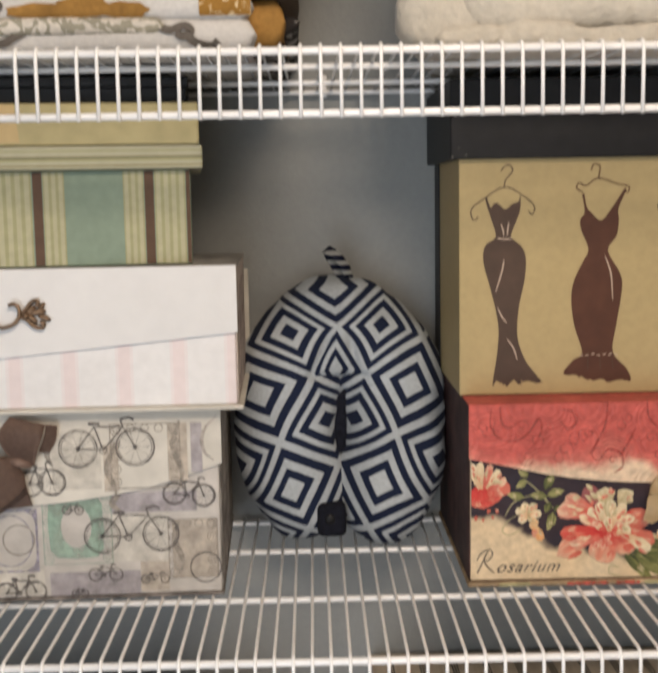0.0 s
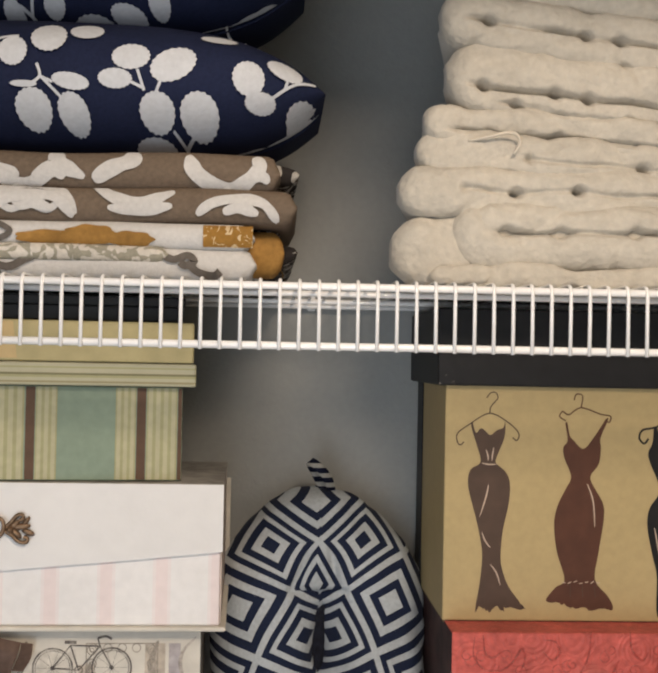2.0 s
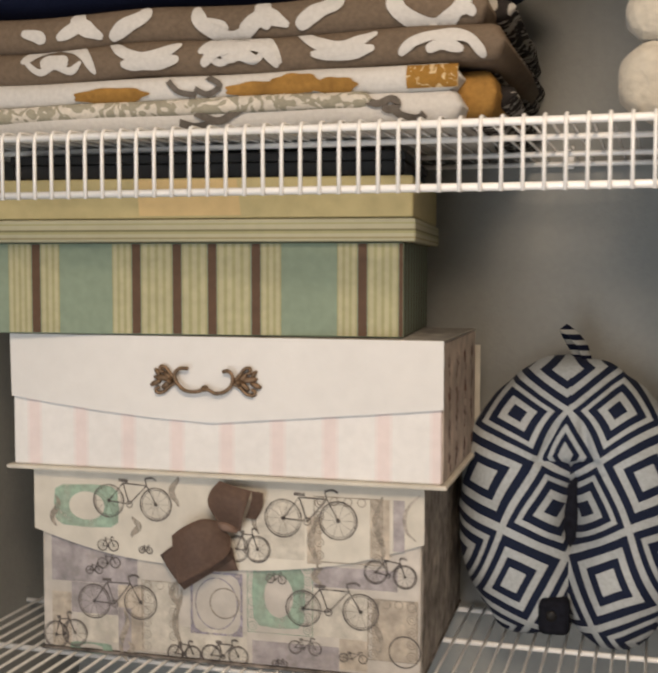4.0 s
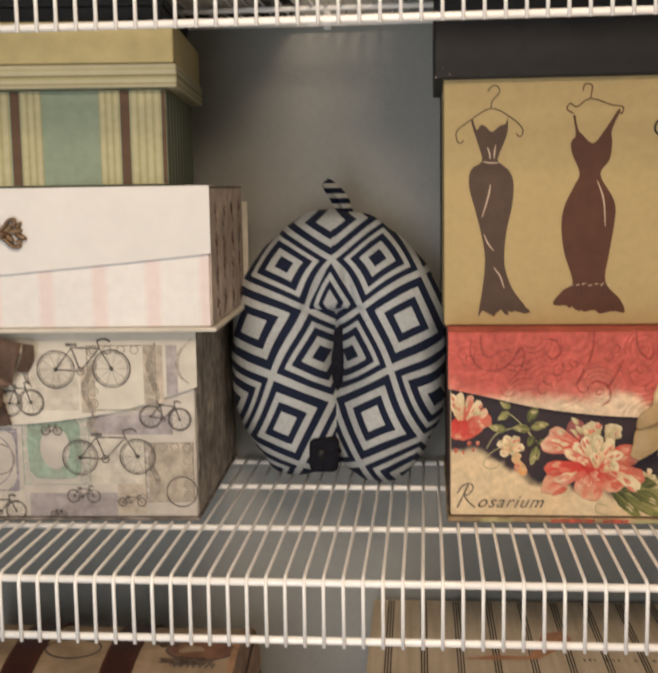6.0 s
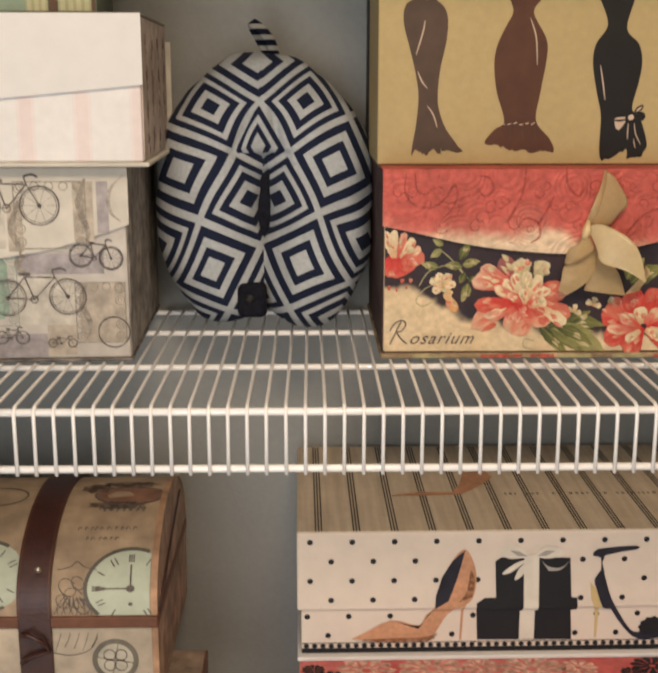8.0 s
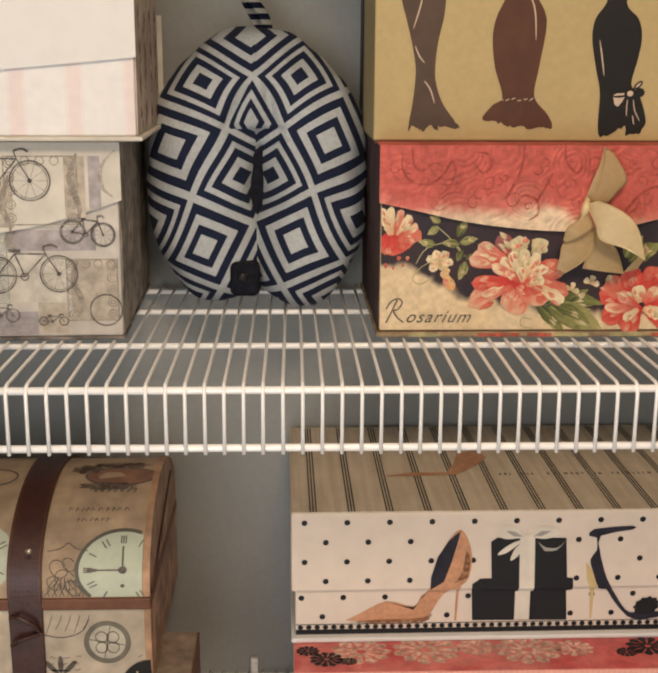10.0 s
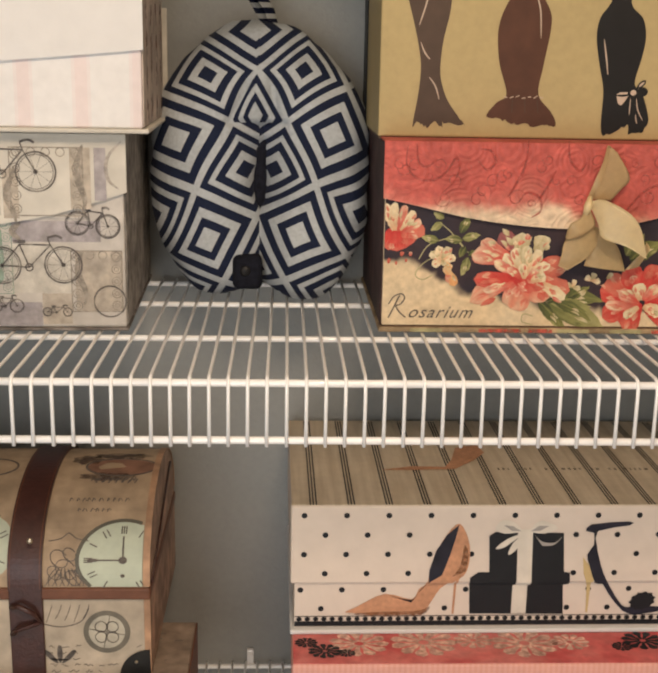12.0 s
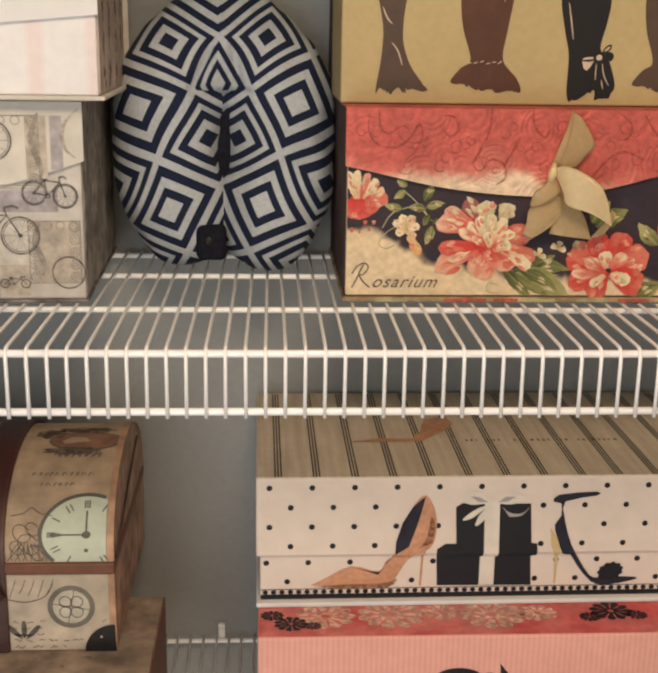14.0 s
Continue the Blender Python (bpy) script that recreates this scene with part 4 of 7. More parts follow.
def painted_part(name, box, petals, y, left, pointed=False):
    bm = bmesh.new()
    ink = bm.verts.layers.float_color.new("ink")
    rnd = random.Random(len(petals))
    for i, (bx, bz, tx, tz, half, bend, inks) in enumerate(petals):
        brush_petal(bm, ink, bx, bz, tx, tz, half, bend, STROKES[inks], y - 0.00006 * i, pointed, left)
        # loose dabs of neighbouring inks over the petal
        for k in range(0 if half < 0.004 else 4):
            a, q = rnd.uniform(0.25, 0.7), rnd.uniform(-0.65, 0.65)
            sx, sz = -(tz - bz), tx - bx
            n = half * q / max(1e-6, math.hypot(sx, sz))
            ox, oz = bx + a * (tx - bx) + n * sx, bz + a * (tz - bz) + n * sz
            reach = rnd.uniform(0.2, 0.38)
            other = rnd.choice((8, 9, 9, 6)) if pointed else rnd.choice((0, 3, 3, 4, 1) if inks in (0, 3, 4) else (1, 2, 2, 6, 4))
            brush_petal(bm, ink, ox, oz, ox + reach * (tx - bx), oz + reach * (tz - bz), half * rnd.uniform(0.16, 0.34), rnd.uniform(-0.4, 0.4), STROKES[other], y - 0.00006 * i - 0.000012 * (k + 1), True, left)
    part(name, bm, PAINTED, box)


def painted_ground(box, x0, x1, z0, z1, y):
    """The painted front: night-blue above, parchment below, the two washed into each other along a wavering line."""
    bm = bmesh.new()
    ink = bm.verts.layers.float_color.new("ink")
    edge = smooth_line([(0.06, 1.272), (0.085, 1.272), (0.105, 1.268), (0.118, 1.258), (0.135, 1.249), (0.15, 1.24), (0.18, 1.236), (0.215, 1.232), (0.25, 1.228), (0.3, 1.222), (0.38, 1.224), (0.46, 1.22), (0.53, 1.224)], 6)
    xs, zs = [e[0] for e in edge], [e[1] for e in edge]
    nx, nz = 230, 84
    grid = []
    for i in range(nx + 1):
        x = x0 + (x1 - x0) * i / nx
        line = float(np.interp(x, xs, zs))
        row = []
        for k in range(nz + 1):
            z = z0 + (z1 - z0) * k / nz
            n = noise.noise(Vector((x * 60, z * 60, 0))) + 0.6 * noise.noise(Vector((x * 170, z * 170, 4)))
            f = min(1.0, max(0.0, (z - line + 0.006 * n) / 0.009 + 0.5))
            f = f * f * (3 - 2 * f)
            m = 0.5 + 0.5 * noise.noise(Vector((x * 28, z * 28, 9)))
            night = mixed((0.018, 0.018, 0.03), (0.055, 0.03, 0.032), m)
            pale = mixed((0.66, 0.5, 0.3), (0.74, 0.6, 0.4), m)
            v = bm.verts.new((x, y, z))
            v[ink] = (*mixed(pale, night, f), 1)
            row.append(v)
        grid.append(row)
    for a, b in zip(grid, grid[1:]):
        for k in range(nz):
            bm.faces.new((a[k], b[k], b[k + 1], a[k + 1]))
    part("painted_ground", bm, PAINTED, box, "night-blue and parchment painted front")


def floral_box():
    box = thing("storage_box", "floral box painted with red roses, coral flap and beige bow", "storage box", "keepsake boxes")
    x0, x1, y0, y1, z0, z1 = 0.073, 0.492, 0.151, 0.392, MID_Z + 0.001, 1.379
    part("body", slab(x0, x1, y0, y1, z0 + 0.006, z1, 0.0015), PARCHMENT, box, "parchment-coloured painted paper")
    part("base", slab(x0 - 0.003, x1 + 0.003, y0 - 0.003, y1 + 0.002, z0, z0 + 0.005, 0.0015), EDGE_PAPER, box, "worn patterned base edge")
    part("seam", slab(x0 + 0.001, x1 - 0.001, y0 - 0.0008, y1, z0 + 0.0048, z0 + 0.0064, 0), BROWN_PAPER, box)
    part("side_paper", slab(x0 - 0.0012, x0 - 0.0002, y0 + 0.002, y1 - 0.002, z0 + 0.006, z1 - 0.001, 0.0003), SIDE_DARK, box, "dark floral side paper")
    y = y0 - 0.0004
    script = bmesh.new()
    painted_ground(box, x0 + 0.0006, x1 - 0.0006, z0 + 0.0068, 1.345, y)
    for name, petals, depth in (
        ('painted_rose', [(0.202, 1.2781, 0.18, 1.2986, 0.0096, 0, 5), (0.216, 1.2781, 0.2232, 1.2966, 0.0096, 0.1, 6), (0.202, 1.2781, 0.2008, 1.2978, 0.0112, 0, 6), (0.192, 1.274, 0.164, 1.2896, 0.0104, 0.2, 1), (0.19, 1.2691, 0.1552, 1.2773, 0.0104, -0.15, 1), (0.206, 1.2576, 0.156, 1.2322, 0.012, -0.2, 4), (0.21, 1.2555, 0.194, 1.2256, 0.0168, 0, 4), (0.212, 1.2576, 0.2248, 1.233, 0.0136, 0.1, 4)], 1),
        ('painted_rose', [(0.21, 1.2617, 0.2432, 1.2678, 0.0128, 0.1, 3), (0.212, 1.2576, 0.2488, 1.2445, 0.0112, -0.15, 3), (0.218, 1.2514, 0.2448, 1.235, 0.0072, 0.1, 2), (0.202, 1.2576, 0.158, 1.2535, 0.0096, 0.1, 0), (0.198, 1.2514, 0.1672, 1.2428, 0.0052, 0.1, 1), (0.184, 1.2666, 0.226, 1.2461, 0.008, -0.15, 0), (0.194, 1.2576, 0.216, 1.2445, 0.0088, 0.0, 0), (0.202, 1.2609, 0.176, 1.2715, 0.006, 0.2, 1)], 1.5),
        ('painted_rose', [(0.204, 1.2576, 0.1848, 1.2781, 0.006, 0.1, 2), (0.2048, 1.2596, 0.1944, 1.2847, 0.0068, 0.1, 2), (0.206, 1.2617, 0.2064, 1.2863, 0.0068, 0, 6), (0.208, 1.2609, 0.2192, 1.283, 0.0064, -0.1, 2), (0.2072, 1.2576, 0.2288, 1.2691, 0.006, 0.1, 2), (0.202, 1.2555, 0.1888, 1.265, 0.0044, 0, 1), (0.206, 1.2543, 0.2024, 1.2691, 0.0052, 0, 2), (0.2088, 1.2543, 0.2168, 1.2637, 0.0048, 0, 1), (0.212, 1.2535, 0.2264, 1.2576, 0.0056, 0, 2)], 2),
        ('painted_rose', [(0.0832, 1.3007, 0.072, 1.2822, 0.0096, 0, 0), (0.0848, 1.3007, 0.086, 1.2797, 0.0112, 0, 0), (0.088, 1.3027, 0.1008, 1.2871, 0.0104, 0.1, 0), (0.088, 1.3048, 0.11, 1.2953, 0.008, 0.1, 3), (0.082, 1.2986, 0.0732, 1.324, 0.0052, 0.1, 2), (0.084, 1.2986, 0.082, 1.3257, 0.0048, 0.1, 2), (0.086, 1.2986, 0.092, 1.3224, 0.0048, 0.0, 1), (0.088, 1.2986, 0.1, 1.3171, 0.0048, -0.1, 2), (0.0888, 1.2966, 0.1072, 1.3089, 0.0048, -0.1, 1)], 1),
        ('painted_rose', [(0.312, 1.2371, 0.278, 1.2445, 0.012, 0.1, 0), (0.312, 1.2371, 0.284, 1.2576, 0.012, 0.1, 3), (0.316, 1.2412, 0.304, 1.2666, 0.0136, 0.1, 0), (0.32, 1.2412, 0.334, 1.2691, 0.0136, 0.1, 0), (0.312, 1.233, 0.282, 1.2187, 0.012, 0, 0), (0.316, 1.233, 0.304, 1.2064, 0.0128, 0, 0), (0.322, 1.2371, 0.356, 1.2494, 0.016, 0, 3), (0.322, 1.233, 0.352, 1.2166, 0.016, 0, 0)], 1),
        ('painted_rose', [(0.316, 1.2309, 0.284, 1.2309, 0.006, 0.1, 1), (0.316, 1.233, 0.296, 1.2445, 0.0072, 0.1, 1), (0.318, 1.235, 0.314, 1.2514, 0.008, 0, 2), (0.32, 1.235, 0.334, 1.2494, 0.008, 0, 1), (0.316, 1.2289, 0.302, 1.2187, 0.0052, 0, 2), (0.3208, 1.2297, 0.34, 1.2228, 0.008, 0, 2)], 2),
        ('painted_rose', [(0.396, 1.2576, 0.364, 1.274, 0.016, 0, 0), (0.396, 1.2576, 0.392, 1.2904, 0.018, 0, 3), (0.4, 1.2576, 0.432, 1.274, 0.018, 0, 0), (0.396, 1.2535, 0.372, 1.2289, 0.016, 0, 0), (0.4, 1.2535, 0.424, 1.2268, 0.016, 0, 3), (0.396, 1.2576, 0.384, 1.2699, 0.0088, 0, 2), (0.398, 1.2576, 0.41, 1.2678, 0.0088, 0, 1), (0.396, 1.2535, 0.398, 1.2412, 0.008, 0, 2)], 1),
        ('painted_flower', [(0.128, 1.2719, 0.116, 1.2781, 0.0048, 0, 2), (0.128, 1.2719, 0.1232, 1.2843, 0.0052, 0, 2), (0.1288, 1.2719, 0.134, 1.2843, 0.0052, 0, 6), (0.1288, 1.2707, 0.14, 1.2748, 0.0048, 0, 2), (0.1272, 1.2699, 0.118, 1.2666, 0.0048, 0, 2), (0.13, 1.2691, 0.136, 1.2625, 0.0048, 0, 7), (0.13, 1.265, 0.1408, 1.2473, 0.0056, 0.1, 7), (0.128, 1.2719, 0.13, 1.2666, 0.0028, 0, 6)], 1),
        ('painted_blossom', [(0.252, 1.2473, 0.2448, 1.2502, 0.0032, 0, 6), (0.252, 1.2473, 0.254, 1.2543, 0.0032, 0, 2), (0.252, 1.2473, 0.2592, 1.2461, 0.0032, 0, 6), (0.27, 1.2535, 0.2632, 1.2576, 0.0036, 0, 2), (0.27, 1.2535, 0.272, 1.2609, 0.0036, 0, 6), (0.27, 1.2535, 0.2776, 1.2527, 0.0036, 0, 2), (0.284, 1.2555, 0.2888, 1.2609, 0.0032, 0, 6), (0.2648, 1.2445, 0.26, 1.2396, 0.0032, 0, 6), (0.078, 1.2678, 0.078, 1.2728, 0.002, 0, 3), (0.09, 1.2748, 0.09, 1.2789, 0.0024, 0, 3), (0.098, 1.2748, 0.098, 1.2789, 0.002, 0, 1), (0.094, 1.2691, 0.094, 1.2724, 0.0016, 0, 3), (0.0848, 1.2666, 0.0848, 1.2699, 0.0016, 0, 3)], 1),
        ('painted_leaf', [(0.126, 1.3068, 0.116, 1.2986, 0.0036, 0.1, 8), (0.128, 1.3101, 0.118, 1.3158, 0.0032, 0, 8), (0.144, 1.2966, 0.1528, 1.313, 0.0044, 0.1, 9), (0.146, 1.2912, 0.1632, 1.2953, 0.004, 0.1, 8), (0.146, 1.2896, 0.128, 1.2912, 0.004, -0.1, 8), (0.124, 1.2896, 0.108, 1.2933, 0.004, 0.1, 8), (0.1488, 1.2843, 0.144, 1.274, 0.0036, 0, 9), (0.152, 1.274, 0.146, 1.2568, 0.0044, 0.1, 8), (0.152, 1.2761, 0.16, 1.2802, 0.0032, 0, 9), (0.3, 1.2781, 0.316, 1.2986, 0.008, 0.1, 8), (0.304, 1.274, 0.334, 1.2904, 0.0088, 0.1, 9)], 0),
        ('painted_leaf', [(0.232, 1.2371, 0.214, 1.233, 0.0032, 0, 9), (0.2208, 1.233, 0.248, 1.2043, 0.0068, 0.1, 9), (0.23, 1.233, 0.284, 1.233, 0.0088, 0.25, 9), (0.232, 1.2309, 0.286, 1.2064, 0.012, 0.1, 8), (0.236, 1.233, 0.272, 1.2146, 0.0056, 0.15, 9), (0.248, 1.2371, 0.268, 1.2473, 0.0048, 0, 9), (0.34, 1.2043, 0.372, 1.2207, 0.0096, 0.1, 9), (0.364, 1.2576, 0.344, 1.2781, 0.0072, 0.1, 8), (0.372, 1.2084, 0.404, 1.2187, 0.0088, 0.1, 8)], 0),
    ):
        groups = {}
        for k, petal_line in enumerate(petals):
            key = {"painted_leaf": k, "painted_blossom": petal_line[:2]}.get(name, 0)
            groups.setdefault(key, []).append(petal_line)
        for k, group in enumerate(groups.values()):
            painted_part(name, box, group, y - 0.0002 - 0.0007 * depth - 0.00005 * k, x0 + 0.0006, name == "painted_leaf")
    for pts in [[(0.106, 1.2719), (0.116, 1.2863), (0.14, 1.2937)], [(0.124, 1.3068), (0.136, 1.2966), (0.15, 1.2802), (0.162, 1.274)], [(0.14, 1.2937), (0.15, 1.2802)], [(0.12, 1.274), (0.11, 1.2678), (0.1032, 1.2576), (0.11, 1.2527), (0.12, 1.2576)], [(0.216, 1.2105), (0.206, 1.2133), (0.2072, 1.2207), (0.216, 1.2187)]]:
        print_part("stalk_print", LEAF_PALE, box, stroke, smooth_line(pts, 5), 0.0009, y - 0.0003)
    for m, spans in ((EDGE_RED, ((0.165, 0.205), (0.212, 0.235), (0.33, 0.36))), (LEAF_PALE, ((0.1, 0.13), (0.24, 0.27), (0.29, 0.32)))):
        for a, b in spans:
            print_part("edge_print", m, box, poly, [(a, z0 + 0.0006), (b, z0 + 0.0006), (b, z0 + 0.0042), (a, z0 + 0.0042)], y0 - 0.0034)
    # the painted title, a swash capital and small letters
    stroke(script, smooth_line([(0.079, 1.216), (0.083, 1.224), (0.0875, 1.234), (0.0895, 1.2375)], 5), 0.0013, y - 0.0009)
    stroke(script, smooth_line([(0.079, 1.229), (0.084, 1.2365), (0.091, 1.239), (0.094, 1.235), (0.09, 1.229), (0.086, 1.2275), (0.09, 1.221), (0.0955, 1.2165)], 5), 0.0012, y - 0.0009)
    part("script_print", script, INK, box)
    text = bpy.data.curves.new("title_lettering", "FONT")
    text.body, text.size, text.shear, text.offset, text.space_character = "osarium", 0.0165, 0.5, 0.0, 1.14
    text.materials.append(INK)
    word = new("title_lettering", text)
    word.parent = box
    word.location, word.rotation_euler = (0.0965, y0 - 0.0012, 1.2165), (math.pi / 2, 0, 0)
    # flap
    edge = smooth_line([(x0 - 0.002, 1.3285), (0.1, 1.3225), (0.15, 1.3115), (0.2, 1.305), (0.25, 1.3025), (0.29, 1.3055), (0.33, 1.3145), (0.36, 1.322), (0.42, 1.328), (x1 + 0.002, 1.33)], 4)
    fy = y0 - 0.005
    flap = part("flap", plate(edge + [(x1 + 0.002, z1 + 0.0008), (x0 - 0.002, z1 + 0.0008)], fy, fy + 0.0022), CORAL, box, "coral embossed flap fading to cream")
    for pts in [[(0.092, 1.3765), (0.0912, 1.3601), (0.1, 1.3478), (0.116, 1.3458), (0.128, 1.3539), (0.136, 1.3662), (0.1392, 1.356), (0.134, 1.3437), (0.124, 1.3335)], [(0.1, 1.3785), (0.102, 1.3621), (0.11, 1.358), (0.118, 1.3642)], [(0.2012, 1.3826), (0.1992, 1.3601), (0.192, 1.3437), (0.1848, 1.3314)], [(0.196, 1.3273), (0.202, 1.3355), (0.214, 1.3314), (0.216, 1.3191), (0.208, 1.313)], [(0.238, 1.3826), (0.24, 1.3662), (0.25, 1.356), (0.256, 1.3642)], [(0.228, 1.356), (0.22, 1.3396), (0.212, 1.3273)], [(0.292, 1.315), (0.308, 1.3355), (0.324, 1.3437), (0.344, 1.3355)], [(0.34, 1.3765), (0.356, 1.356), (0.376, 1.356), (0.384, 1.3724)], [(0.156, 1.3642), (0.164, 1.356), (0.172, 1.3621), (0.168, 1.3724), (0.158, 1.3744)], [(0.316, 1.3785), (0.328, 1.3683), (0.326, 1.356), (0.316, 1.3539)], [(0.364, 1.3273), (0.388, 1.3355), (0.404, 1.356), (0.42, 1.3478)]]:
        print_part("embossed_line", CORAL_DEEP, flap, stroke, smooth_line(pts, 6), 0.0024, fy - 0.0004, False, True)
    rnd = random.Random(77)
    for k in range(46):
        cx, cz, r, turn = x0 + 0.012 + 0.4 * ((k * 0.618) % 1), rnd.uniform(1.325, 1.368), rnd.uniform(0.004, 0.009), rnd.uniform(0, 6.3)
        if cz - r < float(np.interp(cx, [e[0] for e in edge], [e[1] for e in edge])) + 0.002 or cz + r > z1 - 0.001:
            continue
        spiral = [(cx + r * (1 - t / 15) * math.cos(turn + t * 0.62), cz + r * (1 - t / 15) * math.sin(turn + t * 0.62)) for t in range(13)]
        print_part("embossed_line", CORAL_SOFT, flap, stroke, smooth_line(spiral, 2), 0.0011, fy - 0.0003 - 0.000004 * k, False, True)
    part("flap_top", slab(x0 - 0.002, x1 + 0.002, fy + 0.001, y1, z1 + 0.0002, z1 + 0.0016, 0.0004), CORAL, box)
    # bow of wide satin
    by = fy - 0.008
    bow = part("bow", tube([(0.2566, by - 0.008, 1.335), (0.2546, by - 0.012, 1.3262), (0.2528, by - 0.008, 1.3163)], [0.002, 0.0042, 0.002], 10), SATIN, box, "beige satin ribbon bow", True)
    part("loop", cloth_panel([(0.2549, by - 0.006, 1.333), (0.2584, by - 0.012, 1.3489), (0.2646, by - 0.012, 1.3656), (0.2688, by - 0.008, 1.3807)], [(0.2591, by - 0.006, 1.333), (0.2639, by - 0.013, 1.3466), (0.2695, by - 0.01, 1.3656), (0.2713, by - 0.006, 1.38)]), SATIN, bow, smooth=True)
    part("loop_back", cloth_panel([(0.2588, by - 0.003, 1.3315), (0.2632, by - 0.005, 1.3459), (0.2681, by - 0.006, 1.3625), (0.271, by - 0.007, 1.38)], [(0.2778, by - 0.002, 1.3307), (0.2855, by - 0.003, 1.3406), (0.2924, by - 0.005, 1.3519), (0.2785, by - 0.006, 1.3747)]), SATIN, bow, smooth=True)
    part("loop", cloth_panel([(0.2549, by - 0.008, 1.3277), (0.248, by - 0.012, 1.3156), (0.2389, by - 0.012, 1.3095), (0.2366, by - 0.008, 1.2966)], [(0.2605, by - 0.008, 1.3171), (0.2619, by - 0.012, 1.3095), (0.2521, by - 0.014, 1.3019), (0.2396, by - 0.01, 1.2956)]), SATIN, bow, smooth=True)
    part("loop_back", cloth_panel([(0.2521, by - 0.004, 1.3141), (0.2376, by - 0.005, 1.2944), (0.2348, by - 0.006, 1.2807), (0.2327, by - 0.004, 1.2701)], [(0.2674, by - 0.003, 1.3019), (0.266, by - 0.007, 1.2898), (0.2563, by - 0.009, 1.2777), (0.241, by - 0.005, 1.2662)]), SATIN, bow, smooth=True)
    part("tail", cloth_panel([(0.2605, by - 0.001, 1.3095), (0.2619, by - 0.003, 1.2928), (0.257, by - 0.003, 1.2701)], [(0.2702, by - 0.001, 1.3035), (0.2869, by - 0.004, 1.2883), (0.2955, by - 0.004, 1.2653)]), SATIN, bow, smooth=True)
    part("tail", cloth_panel([(0.257, by - 0.01, 1.3307), (0.2674, by - 0.018, 1.333), (0.2883, by - 0.026, 1.3224), (0.2994, by - 0.028, 1.308), (0.3074, by - 0.025, 1.2822)], [(0.2577, by - 0.01, 1.3247), (0.2632, by - 0.017, 1.311), (0.2674, by - 0.021, 1.2989), (0.2883, by - 0.026, 1.2921), (0.3071, by - 0.025, 1.2813)]), SATIN_LIT, bow, "front tail of the ribbon, coloured paler as if lit", smooth=True)
    part("loop_back", cloth_panel([(0.3063, by - 0.012, 1.2838), (0.3021, by - 0.006, 1.2762), (0.2952, by - 0.003, 1.2663)], [(0.3105, by - 0.012, 1.2944), (0.3146, by - 0.01, 1.2868), (0.3077, by - 0.004, 1.2701)]), SATIN, bow, smooth=True)
    settle(box, (x0, y0, z0), 0.0)


floral_box()

# ---- polka-dot shoe box ----
BLUSH = mat("blush_white_paper", (0.72, 0.62, 0.53), 0.6, grain=0.03, bump=0.08, stain=0.05)
TAN_LEATHER = mat("tan_shoe_print", (0.54, 0.28, 0.16), 0.5, grain=0.14, scale=190, stain=0.14, stain_scale=30)
PUMP_SHADE = worn(mat("shaded_tan_print", (0.25, 0.11, 0.05), 0.5, grain=0.3, scale=150), 0.6)
GIFT_BLACK = mat("black_gift_print", (0.014, 0.015, 0.018), 0.5)
WHITE_PRINT = mat("white_ribbon_print", (0.7, 0.64, 0.55), 0.5, grain=0.08)
GREY_PRINT = mat("grey_ribbon_print", (0.36, 0.33, 0.3), 0.5, grain=0.15)


def linen_material():
    """Beige paper with a soft streaked grain that runs front to back."""
    m, nt, b, tc = shader("streaked_beige_paper", 0.6)
    mp = nt.nodes.new("ShaderNodeMapping")
    mp.inputs["Scale"].default_value = (160, 9, 9)
    nt.links.new(tc.outputs["Object"], mp.inputs[0])
    n = nt.nodes.new("ShaderNodeTexNoise")
    n.inputs["Scale"].default_value, n.inputs["Detail"].default_value = 1, 4
    nt.links.new(mp.outputs[0], n.inputs["Vector"])
    color = ramp(nt, n.outputs["Fac"], [(0.3, (0.56, 0.46, 0.33)), (0.7, (0.7, 0.6, 0.46))], "LINEAR")
    nt.links.new(vary(nt, tc, color, 0.04, 90, 0.06, 10), b.inputs["Base Color"])
    return m


LINEN = linen_material()
FAINT_INK = worn(mat("faint_sepia_ink", (0.2, 0.16, 0.12), 0.7, grain=0.3, scale=200), 0.55)


